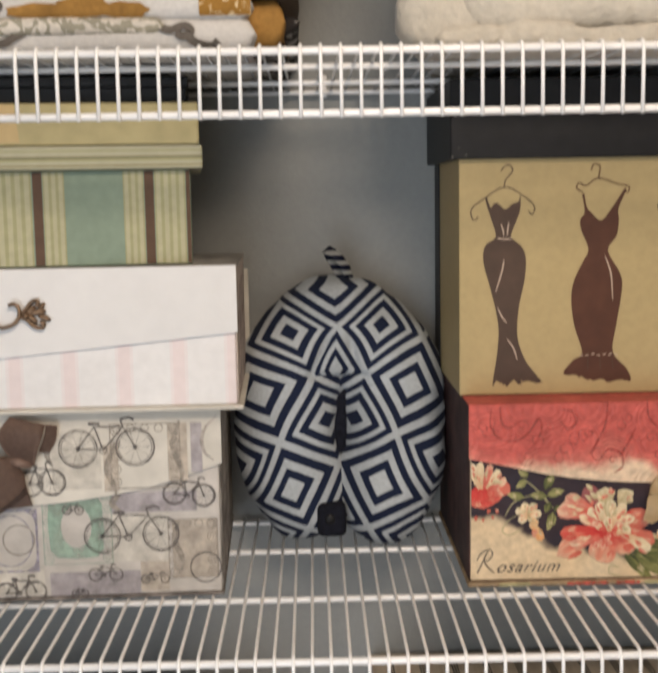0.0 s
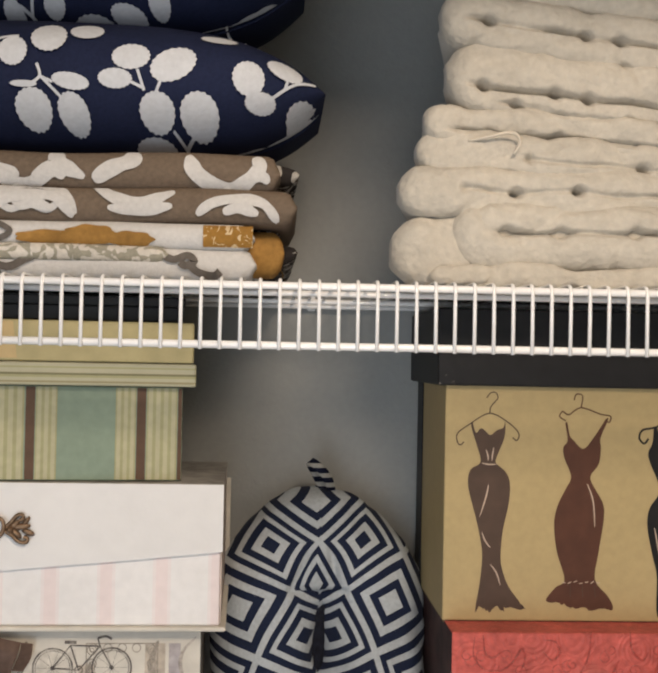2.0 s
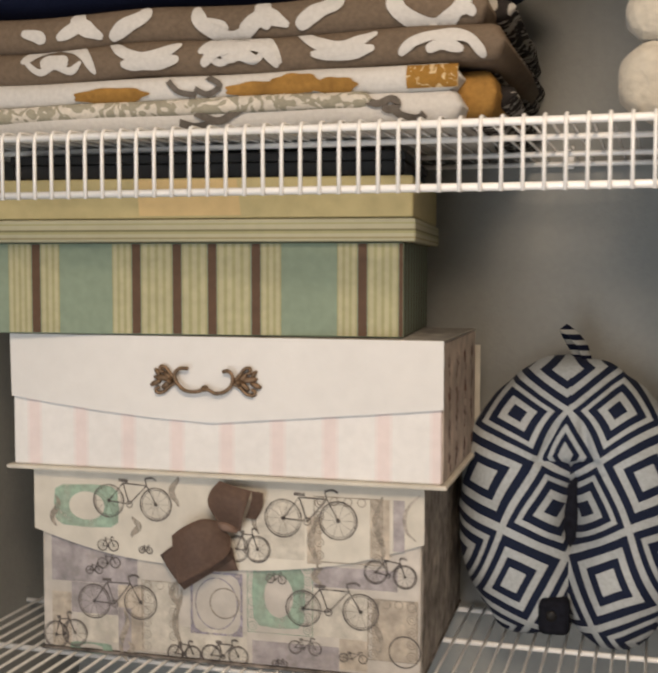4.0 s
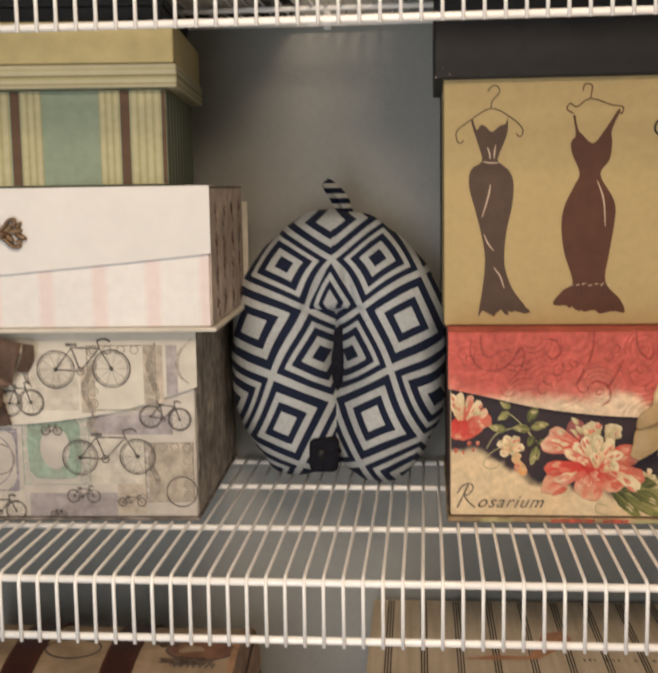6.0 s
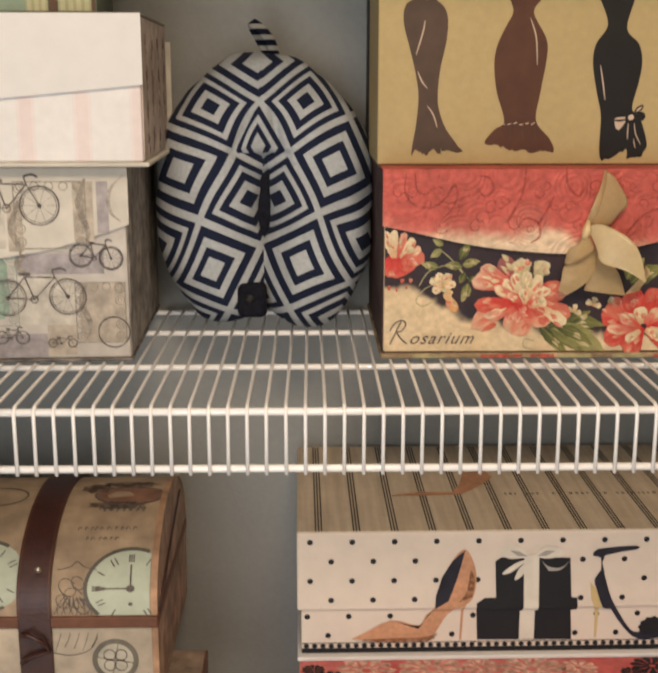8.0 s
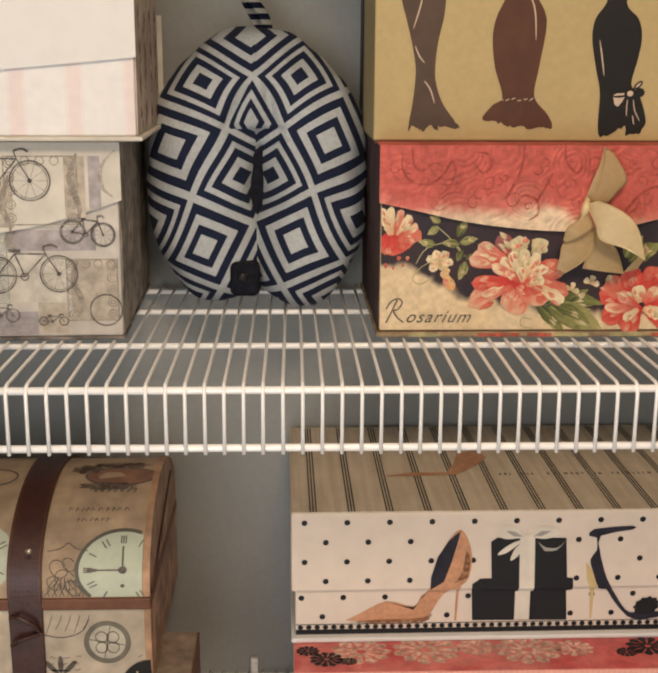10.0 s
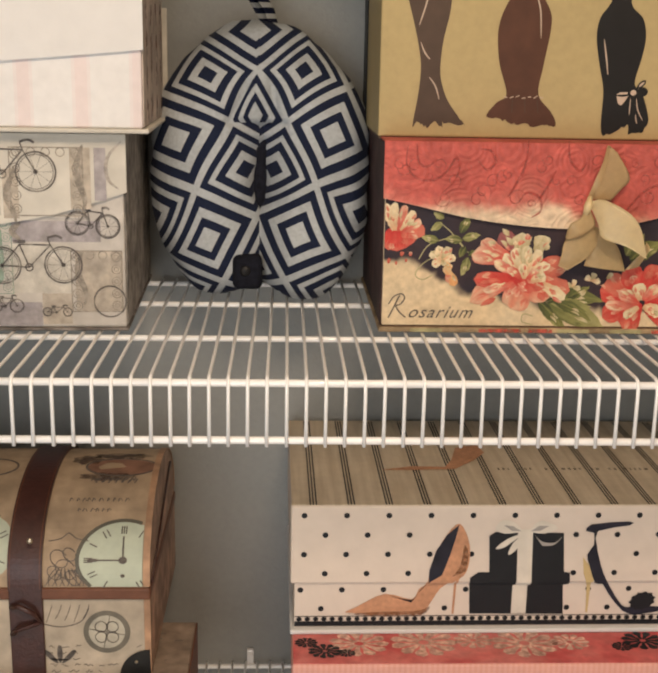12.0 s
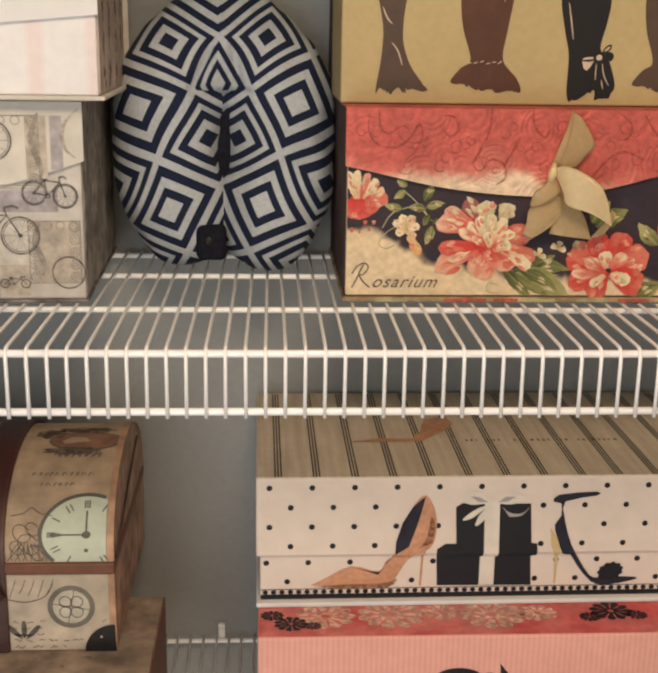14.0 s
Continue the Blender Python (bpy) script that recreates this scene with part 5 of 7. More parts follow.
def shoe_box():
    box = thing("shoe_box", "white polka-dot shoe box printed with high heels and gift boxes", "shoe box", "boxes on the bottom shelf")
    x0, x1, y0, y1 = -0.006, 0.515, 0.143, 0.392
    body = part("body", slab(x0, x1, y0, y1, 0.8985, 0.955, 0.0015), BLUSH, box)
    part("base_board", slab(x0 - 0.004, x1 + 0.004, y0 - 0.006, y1 + 0.004, 0.8935, 0.8983, 0.0015), WHITE_PAPER, box, "white projecting base board")
    lid = part("lid", slab(x0 - 0.004, x1 + 0.004, y0 - 0.004, y1 + 0.004, 0.948, 1.0305, 0.002), BLUSH, box, "white dotted lid")
    part("lid_top", slab(x0 - 0.0035, x1 + 0.0035, y0 - 0.0033, y1 + 0.0035, 1.0304, 1.0312, 0), LINEN, lid, "beige streaked lid top with black stripes")
    k = 0
    while -0.001 + k * 0.0371 < x1 - 0.01:
        lines = bmesh.new()
        for j in (-1, 0, 1):
            x = 0.0115 + k * 0.0371 + j * 0.0029
            lines.faces.new([lines.verts.new((x + u, v, 1.0315)) for u, v in ((-0.0007, y0 - 0.003), (0.0007, y0 - 0.003), (0.0007, y1), (-0.0007, y1))])
        part("stripe_print", lines, GIFT_BLACK, lid)
        k += 1
    # a shoe and a line of faint lettering on the lid's top
    art = bmesh.new()
    art.faces.new([art.verts.new((u, v, 1.0319)) for u, v in ((0.085, 0.232), (0.12, 0.243), (0.155, 0.241), (0.165, 0.262), (0.175, 0.3), (0.2, 0.31), (0.205, 0.285), (0.19, 0.262), (0.165, 0.235), (0.12, 0.232))])
    part("pump_print", art, TAN_LEATHER, lid)
    rnd = random.Random(4)
    x = 0.21
    while x < 0.37:
        w = rnd.uniform(0.0015, 0.004)
        if rnd.random() < 0.8:
            bar = bmesh.new()
            bar.faces.new([bar.verts.new((u, v, 1.0319)) for u, v in ((x, 0.232), (x + w, 0.232), (x + w, 0.238), (x, 0.238))])
            part("lettering_bar", bar, FAINT_INK, lid)
        x += w + 0.003
    # dots, in staggered rows; those hidden by the drawn things are left out
    ly, by = y0 - 0.0044, y0 - 0.0004
    for row, (z, half, owner, y) in enumerate(((1.0205, 0, lid, ly), (1.0, 1, lid, ly), (0.9795, 0, lid, ly), (0.959, 1, lid, ly), (0.9395, 0, body, by), (0.919, 1, body, by))):
        for k in range(13):
            x = 0.003 + (k + half / 2) * 0.0413 + (-0.003 if row > 3 else 0)
            inside = (0.178 < x < 0.262 and z < 1.01) or (row > 3 and 0.168 < x < 0.266) or (0.128 < x < 0.162 and 0.952 < z < 1.0) or (0.085 < x < 0.128 and z < 0.93)
            if not inside and x < x1 - 0.006:
                print_part("dot_print", GIFT_BLACK, owner, poly, ellipse(x, z, 0.0029, 0.0029, 14), y)
    # drawings run over the lid's edge onto the body: the upper and lower pieces lie on their own faces
    def split(pts, name, m, extra=0.0):
        up, low = bmesh.new(), bmesh.new()
        for bm, y, keep in ((up, ly - extra, 1), (low, by - extra, -1)):
            f = poly(bm, pts, y)
            bmesh.ops.bisect_plane(bm, geom=bm.faces[:] + bm.edges[:] + bm.verts[:], plane_co=(0, 0, 0.9484), plane_no=(0, 0, keep), clear_inner=True)
        for bm, owner in ((up, lid), (low, body)):
            if bm.faces:
                part(name, bm, m, owner)
            else:
                bm.free()
    split(smooth_line([(0.044, 0.915), (0.058, 0.922), (0.084, 0.935), (0.111, 0.929), (0.118, 0.94), (0.125, 0.946), (0.128, 0.962), (0.133, 0.981), (0.144, 1.002), (0.155, 1.012), (0.164, 0.997), (0.167, 0.978), (0.164, 0.96), (0.155, 0.951), (0.14, 0.941), (0.129, 0.923), (0.12, 0.913), (0.076, 0.912)], 3), "pump_print", TAN_LEATHER, 0.0002)
    split([(0.155, 1.011), (0.143, 1.0), (0.133, 0.983), (0.127, 0.962), (0.127, 0.9486), (0.14, 0.957), (0.147, 0.978), (0.152, 0.997)], "pump_lining_print", NAVY_PRINT, 0.0004)
    split([(0.157, 0.962), (0.1595, 0.962), (0.1555, 0.945), (0.154, 0.913), (0.152, 0.913), (0.153, 0.945)], "heel_print", TAN_LEATHER, 0.0004)
    split([(0.185, 0.999), (0.191, 1.003), (0.259, 1.002), (0.262, 0.96), (0.268, 0.959), (0.269, 0.945), (0.263, 0.944), (0.265, 0.912), (0.17, 0.913), (0.168, 0.954), (0.176, 0.96), (0.187, 0.96)], "gift_print", GIFT_BLACK, 0.0003)
    split([(0.213, 1.006), (0.228, 1.006), (0.23, 0.9445), (0.227, 0.944), (0.227, 0.913), (0.212, 0.913), (0.212, 0.944), (0.215, 0.9445)], "gift_ribbon_print", WHITE_PRINT, 0.0006)
    for pts in ([(0.219, 1.0035), (0.209, 1.0135), (0.197, 1.0155), (0.1905, 1.007), (0.2, 1.0015)], [(0.223, 1.0035), (0.233, 1.0145), (0.2445, 1.013), (0.2525, 1.0075), (0.24, 1.0015)], [(0.2195, 1.001), (0.208, 0.9985), (0.196, 0.9905), (0.192, 0.985), (0.2005, 0.987), (0.211, 0.995)], [(0.2175, 1.0), (0.2085, 0.991), (0.2045, 0.979), (0.2115, 0.983), (0.2165, 0.992)]):
        split(smooth_line(pts + pts[:1], 3)[:-1], "gift_bow_print", WHITE_PRINT, 0.0008)
    for pts in ([(0.2165, 1.004), (0.208, 1.0095), (0.199, 1.0105), (0.207, 1.0045)], [(0.2255, 1.004), (0.234, 1.01), (0.2435, 1.0095), (0.235, 1.0045)]):
        split(pts, "gift_bow_shade_print", GREY_PRINT, 0.001)
    split(ellipse(0.221, 1.0025, 0.0042, 0.0036, 16), "gift_knot_print", WHITE_PRINT, 0.0011)
    split(smooth_line([(0.23, 1.0), (0.238, 0.993), (0.25, 0.992), (0.258, 0.999), (0.25, 0.9895), (0.238, 0.9885)], 3), "gift_bow_shade_print", GREY_PRINT, 0.001)
    split(smooth_line([(0.281, 1.004), (0.286, 1.011), (0.323, 1.014), (0.324, 1.01), (0.293, 1.004), (0.293, 0.988), (0.296, 0.976), (0.302, 0.958), (0.312, 0.94), (0.324, 0.922), (0.334, 0.919), (0.352, 0.92), (0.372, 0.919), (0.369, 0.916), (0.342, 0.911), (0.326, 0.915), (0.31, 0.934), (0.303, 0.945), (0.295, 0.946), (0.287, 0.967), (0.284, 0.979), (0.29, 0.989), (0.289, 1.002)], 2), "sandal_print", NAVY_PRINT, 0.0005)
    split([(0.28, 0.976), (0.287, 0.967), (0.293, 0.952), (0.291, 0.944), (0.29, 0.913), (0.288, 0.914), (0.287, 0.944), (0.282, 0.958)], "heel_print", WARM_STRAW, 0.0003)
    pom = ellipse(0.345, 0.926, 0.013, 0.0095, 22, 0.3, 0.08, 11)
    split(smooth_line([(0.046, 0.9135), (0.076, 0.9105), (0.12, 0.9115), (0.13, 0.9215), (0.118, 0.9165), (0.078, 0.9155)], 3), "pump_sole_print", PUMP_SHADE, 0.0006)
    split(smooth_line([(0.086, 0.934), (0.111, 0.9285), (0.119, 0.939), (0.126, 0.946), (0.117, 0.935), (0.111, 0.9255)], 3), "pump_rim_print", GIFT_BLACK, 0.0006)
    split(smooth_line([(0.15, 0.955), (0.158, 0.968), (0.161, 0.99), (0.1655, 0.978), (0.163, 0.961)], 3), "pump_shade_print", PUMP_SHADE, 0.0006)
    split(pom, "pompom_print", GIFT_BLACK, 0.0008)
    # the chain border
    chain = bmesh.new()
    poly(chain, [(x0 + 0.0005, 0.9), (x1 - 0.0005, 0.9), (x1 - 0.0005, 0.9045), (x0 + 0.0005, 0.9045)], by)
    k = 0
    while x0 + 0.005 + k * 0.0083 < x1 - 0.004:
        poly(chain, ellipse(x0 + 0.005 + k * 0.0083, 0.9077, 0.0028, 0.0024, 10), by - 0.0001)
        k += 1
    for z in (0.9049, 0.9106):
        stroke(chain, [(x0 + 0.0005, z), (x1 - 0.0005, z)], 0.0008, by)
    part("chain_print", chain, GIFT_BLACK, body)
    settle(box, (x0, y0, 0.8935), 0.5)


shoe_box()


def red_damask():
    m, nt, b, tc = shader("red_damask_paper", 0.55)
    n = nt.nodes.new("ShaderNodeTexNoise")
    n.inputs["Scale"].default_value, n.inputs["Detail"].default_value, n.inputs["Distortion"].default_value = 14, 3, 1.0
    nt.links.new(tc.outputs["Object"], n.inputs["Vector"])
    color = ramp(nt, n.outputs["Fac"], [(0.35, (0.58, 0.1, 0.1)), (0.6, (0.66, 0.21, 0.19))], "LINEAR")
    nt.links.new(vary(nt, tc, color, 0.15, 100, 0.1, 20), b.inputs["Base Color"])
    return m


DAMASK = red_damask()
DAMASK_CREAM = worn(mat("cream_damask_print", (0.76, 0.5, 0.4), 0.55, grain=0.25, scale=120, stain=0.2, stain_scale=40), 0.85)
PINK_RIB = stripes("ribbed_pink_paper", 0.0052, [(0.0, (0.74, 0.36, 0.29)), (0.5, (0.77, 0.4, 0.33))], "X", 0.6, 0.0, 0.15)


def damask_flower(bm, cx, cy, s, z):
    for k in range(11):
        a = k * math.tau / 11
        pts = [(cx + s * (u * math.cos(a) - v * math.sin(a)), cy + 0.8 * s * (u * math.sin(a) + v * math.cos(a))) for u, v in ((0.15, -0.05), (0.5, -0.1), (0.74, -0.22), (0.92, -0.15), (1, 0.06), (0.82, 0.19), (0.6, 0.1), (0.15, 0.05))]
        bm.faces.new([bm.verts.new((u, v, z)) for u, v in pts])


def pink_box():
    box = thing("storage_box", "pink ribbed box with a red damask lid top", "storage box", "boxes on the bottom shelf")
    x0, x1, y0, y1, z0, z1 = -0.008, 0.52, 0.083, 0.39, LOW_Z + 0.001, 0.893
    part("body", slab(x0 + 0.004, x1 - 0.004, y0 + 0.004, y1 - 0.002, z0, 0.835, 0.0015), PINK_RIB, box)
    lid = part("lid", slab(x0, x1, y0, y1, 0.832, z1 - 0.0006, 0.003), PINK_RIB, box, "pink ribbed lid")
    part("lid_top", slab(x0 + 0.001, x1 - 0.001, y0 + 0.0015, y1 - 0.001, z1 - 0.0008, z1, 0), DAMASK, lid, "red damask lid top")
    z = z1 + 0.0003
    for cx, cy, s in ((0.058, 0.12, 0.03), (0.122, 0.122, 0.034), (0.172, 0.126, 0.02), (0.222, 0.12, 0.034), (0.268, 0.122, 0.02), (0.43, 0.12, 0.032)):
        print_part("flower_print", DAMASK_CREAM, lid, damask_flower, cx, cy, s, z)
    for cx, cy, s in ((0.024, 0.106, 0.017), (0.045, 0.102, 0.009), (0.006, 0.122, 0.012), (0.342, 0.124, 0.022), (0.318, 0.113, 0.011), (0.366, 0.116, 0.011)):
        print_part("black_flower_print", GIFT_BLACK, lid, damask_flower, cx, cy, s, z + 0.0003)
    art = bmesh.new()
    poly(art, ellipse(0.185, 0.8455, 0.024, 0.012, 24), y0 - 0.0004)
    poly(art, ellipse(0.215, 0.845, 0.01, 0.007, 14), y0 - 0.0004)
    poly(art, [(0.225, 0.862), (0.23, 0.855), (0.236, 0.848), (0.226, 0.85)], y0 - 0.0004)
    part("silhouette_print", art, GIFT_BLACK, lid)
    settle(box, (x0, y0, z0), 0.0)


pink_box()

# ---- small domed trunk with clock faces, on a papered box ----
PARCH_MAP = mat("parchment_script_paper", (0.4, 0.295, 0.195), 0.6, grain=0.15, scale=60, bump=0.06, stain=0.25, stain_scale=16)
PARCH_LIGHT = mat("light_parchment_paper", (0.5, 0.42, 0.32), 0.6, grain=0.15, scale=60, bump=0.06, stain=0.2, stain_scale=16)
LEATHER = mat("dark_brown_leatherette", (0.055, 0.019, 0.014), 0.42, grain=0.2, scale=90, bump=0.2, bump_scale=300)
TRIM_LEATHER = mat("russet_leatherette", (0.16, 0.065, 0.035), 0.45, grain=0.15, scale=90, bump=0.15, bump_scale=300)
DIAL = mat("pale_green_dial_print", (0.51, 0.55, 0.43), 0.5, grain=0.06, scale=80, stain=0.08)
DARK_METAL = mat("blackened_metal_corner", (0.03, 0.028, 0.025), 0.4, 0.7, grain=0.2)
BRASS = mat("brass_snap", (0.45, 0.38, 0.28), 0.3, 0.9)

TRUNK_FRONT, TRUNK_DEPTH, TRUNK_SPRING, TRUNK_TOP = 0.139, 0.25, 0.95, 1.031


def dome(s):
    """The lid's section: y and z at s metres along the front from the seam upward, with its outward normal."""
    rise, half = TRUNK_TOP - TRUNK_SPRING, TRUNK_DEPTH / 2
    straight = TRUNK_SPRING - 0.944
    if s <= straight:
        return TRUNK_FRONT, 0.944 + s, (-1, 0)
    r = 0.5 * (rise + half)
    a = min(math.pi, (s - straight) / r)
    return TRUNK_FRONT + half - half * math.cos(a), TRUNK_SPRING + rise * math.sin(a), (-math.cos(a), math.sin(a))


def on_dome(x, s, out):
    y, z, (ny, nz) = dome(s)
    return (x, y + ny * out, z + nz * out)


def dome_strip(x0, x1, s0, s1, out, n=40, thick=0.0):
    """A band that follows the dome, from x0 to x1 and s0 to s1."""
    bm = bmesh.new()
    rows = []
    for k in range(n + 1):
        s = s0 + (s1 - s0) * k / n
        rows.append([bm.verts.new(on_dome(x, s, o)) for x, o in (((x0, out - thick), (x0, out), (x1, out), (x1, out - thick)) if thick else ((x0, out), (x1, out)))])
    for a, b in zip(rows, rows[1:]):
        for i in range(len(a) - 1):
            bm.faces.new((a[i], a[i + 1], b[i + 1], b[i]))
    bmesh.ops.recalc_face_normals(bm, faces=bm.faces[:])
    return bm


def dome_poly(bm, pts, out):
    bm.faces.new([bm.verts.new(on_dome(x, s, out)) for x, s in pts])


def dome_line(bm, pts, width, out):
    if len(pts) == 2:
        (xa, sa), (xb, sb) = pts
        pts = [(xa + (xb - xa) * k / 8, sa + (sb - sa) * k / 8) for k in range(9)]
    n = len(pts)
    rows = []
    for i, (x, t) in enumerate(pts):
        a, c = pts[max(0, i - 1)], pts[min(n - 1, i + 1)]
        d = Vector((c[0] - a[0], c[1] - a[1]))
        d = d.normalized() * width / 2 if d.length else Vector((width / 2, 0))
        rows.append((bm.verts.new(on_dome(x - d.y, t + d.x, out)), bm.verts.new(on_dome(x + d.y, t - d.x, out))))
    for a, b in zip(rows, rows[1:]):
        bm.faces.new((a[0], a[1], b[1], b[0]))


def trunk():
    box = thing("trunk", "small domed trunk papered with clock faces and brown leatherette straps", "trunk", "boxes on the bottom shelf")
    x0, x1, y0, y1, z0 = -0.47, -0.149, TRUNK_FRONT, TRUNK_FRONT + TRUNK_DEPTH, 0.848
    part("body", slab(x0, x1, y0, y1, z0, 0.932, 0.002), PARCH_LIGHT, box, "light parchment paper with script")
    lid = bmesh.new()
    total = (TRUNK_SPRING - 0.944) + 0.5 * (TRUNK_TOP - TRUNK_SPRING + TRUNK_DEPTH / 2) * math.pi
    sec = [dome(total * k / 48)[:2] for k in range(49)]
    sec.append((TRUNK_FRONT + TRUNK_DEPTH, 0.944))
    a = [lid.verts.new((x0, y, z)) for y, z in sec]
    b = [lid.verts.new((x1, y, z)) for y, z in sec]
    for k in range(len(sec)):
        j = (k + 1) % len(sec)
        lid.faces.new((a[k], a[j], b[j], b[k]))
    lid.faces.new(a[::-1])
    lid.faces.new(b)
    bmesh.ops.recalc_face_normals(lid, faces=lid.faces[:])
    lid = part("lid", lid, PARCH_MAP, box, "domed parchment lid")
    part("rim", slab(x0 - 0.002, x1 + 0.002, y0 - 0.003, y1 + 0.002, 0.9322, 0.9445, 0.002), TRIM_LEATHER, box, "russet leatherette rim")
    # edge binding and dark end panel
    part("binding", dome_strip(x1 - 0.005, x1 + 0.0015, 0.002, total, 0.0012, 48, 0.0012), BINDING, lid, "tan paper binding")
    end = bmesh.new()
    end.faces.new([end.verts.new((x1 + 0.0006, y, z)) for y, z in sec])
    part("end_panel", end, END_PAPER, lid, "brown end panel")
    part("end_panel", slab(x1 + 0.0002, x1 + 0.0012, y0 + 0.002, y1 - 0.002, z0 + 0.001, 0.931, 0), END_PAPER, box, "brown end panel")
    part("binding", slab(x1 - 0.005, x1 + 0.0015, y0 - 0.0012, y0 + 0.002, z0 + 0.001, 0.932, 0.0006), BINDING, box, "tan paper binding")
    bm = tube([(x1 + 0.002, y0 + 0.01, 0.945), (x1 + 0.004, y0 + 0.1, 0.985), (x1 + 0.002, y0 + 0.2, 1.0)], 0.0012, 8)
    part("cord", bm, LEATHER, box, "brown leatherette cord", True)
    for sx in (-0.2685, -0.372):
        strap = part("strap", dome_strip(sx - 0.0165, sx + 0.0165, 0.0, total, 0.0034, 56, 0.003), LEATHER, lid, "dark brown leatherette strap")
        lines = bmesh.new()
        for e in (-0.0145, 0.0145):
            dome_line(lines, [(sx + e, total * k / 50) for k in range(50)], 0.0007, 0.0037)
        part("stitching", lines, TRIM_LEATHER, strap)
        low = part("strap", slab(sx - 0.0165, sx + 0.0165, y0 - 0.0034, y0 - 0.0002, z0 + 0.001, 0.945, 0.001), LEATHER, box, "dark brown leatherette strap")
        snap = bmesh.new()
        bmesh.ops.create_uvsphere(snap, u_segments=12, v_segments=8, radius=0.0032, matrix=Matrix.Translation((sx + 0.007, y0 - 0.0032, 0.995)) @ Matrix.Diagonal((1, 0.5, 1, 1)))
        part("snap", snap, BRASS, lid, "brass snap", True)
        knot = tube([(sx - 0.014, y0 - 0.006, 0.926), (sx - 0.004, y0 - 0.012, 0.93), (sx + 0.008, y0 - 0.01, 0.922), (sx + 0.014, y0 - 0.006, 0.91), (sx - 0.006, y0 - 0.011, 0.905), (sx - 0.014, y0 - 0.006, 0.897)], 0.0025, 8)
        part("lace", knot, LEATHER, box, "knotted leather lace", True)
    # large clock dial wrapped over the front of the lid, cut by the rim and the end
    def clock(cx, cs, r, right):
        edge = [(cx + r * math.cos(k * math.tau / 48), cs + r * 1.0 * math.sin(k * math.tau / 48)) for k in range(48)]
        face, rim, marks = bmesh.new(), bmesh.new(), bmesh.new()
        n = 14
        for i in range(n):
            sa, sb = max(0.0015, cs - r) + (cs + r - max(0.0015, cs - r)) * i / n, max(0.0015, cs - r) + (cs + r - max(0.0015, cs - r)) * (i + 1) / n
            wa, wb = (math.sqrt(max(0, r * r - (s - cs) ** 2)) for s in (sa, sb))
            quad = [(cx - wa, sa), (min(right, cx + wa), sa), (min(right, cx + wb), sb), (cx - wb, sb)]
            if wb < 1e-5:
                quad = quad[:3]
            dome_poly(face, quad, 0.0006)
        run = [p for p in (edge[k % 48] for k in range(8, 41)) if p[1] > 0.0015 and p[0] < right]
        dome_line(rim, run, 0.0038, 0.001)
        for hour in range(12):
            a = math.pi / 2 - hour * math.tau / 12
            px, ps = cx + 0.76 * r * math.cos(a), cs + 0.76 * r * math.sin(a)
            if ps < 0.004 or px > right - 0.002:
                continue
            d, side = Vector((math.cos(a), math.sin(a))), Vector((-math.sin(a), math.cos(a)))
            for j in ((-1, 0, 1), (0,), (-1, 1))[hour % 3]:
                q = Vector((px, ps)) + side * j * 0.0022
                dome_line(marks, [tuple(q - d * 0.0042), tuple(q + d * 0.0042)], 0.0012, 0.0011)
        dome_line(marks, [(cx, cs - 0.004), (cx, cs + 0.6 * r)], 0.0016, 0.0013)
        dome_line(marks, [(cx, cs), (cx - 0.62 * r, cs)], 0.0016, 0.0013)
        dome_poly(marks, ellipse(cx, cs, 0.0042, 0.0042, 14), 0.0015)
        dome_poly(marks, ellipse(cx - 0.66 * r, cs, 0.006, 0.002, 12), 0.0015)
        dome_poly(marks, ellipse(cx, cs - 0.42 * r, 0.0022, 0.0022, 10), 0.0015)
        part("dial", face, DIAL, lid, "pale green clock dial")
        part("dial_ring", rim, DIAL_RIM, lid)
        part("dial_print", marks, INK, lid)
    clock(-0.174, 0.0335, 0.0445, x1 - 0.006)
    clock(-0.318, 0.047, 0.04, -0.286)
    # ovals and scrollwork drawn higher up
    for cx, cs, rx, rs in ((-0.187, 0.151, 0.037, 0.016), (-0.325, 0.15, 0.03, 0.016)):
        art = bmesh.new()
        pts = ellipse(cx, cs, rx, rs, 30)
        dome_line(art, pts + pts[:1], 0.0022, 0.0007)
        part("oval_outline_print", art, INK, lid)
    art = bmesh.new()
    for k in range(26):
        dome_line(art, [(-0.215 + 0.0018 * k, 0.127 + 0.003 * math.sin(k * 1.7)), (-0.213 + 0.0018 * k, 0.131 + 0.002 * math.sin(k * 2.9))], 0.0016, 0.0007)
    part("flourish_print", art, INK, lid)
    rnd = random.Random(17)
    for z, high, a, b in ((0.1, 0.0045, -0.232, -0.172), (0.088, 0.004, -0.222, -0.19)):
        art = bmesh.new()
        u = a
        while u < b:
            w = rnd.uniform(0.002, 0.0045)
            dome_line(art, [(u, z), (u + w * 0.3, z + high)], 0.0011, 0.0007)
            dome_line(art, [(u + w * 0.5, z + high), (u + w, z + rnd.uniform(0, 0.002))], 0.0007, 0.0007)
            u += w + rnd.uniform(0.001, 0.004)
        part("lettering_print", art, INK, lid)
    art = bmesh.new()
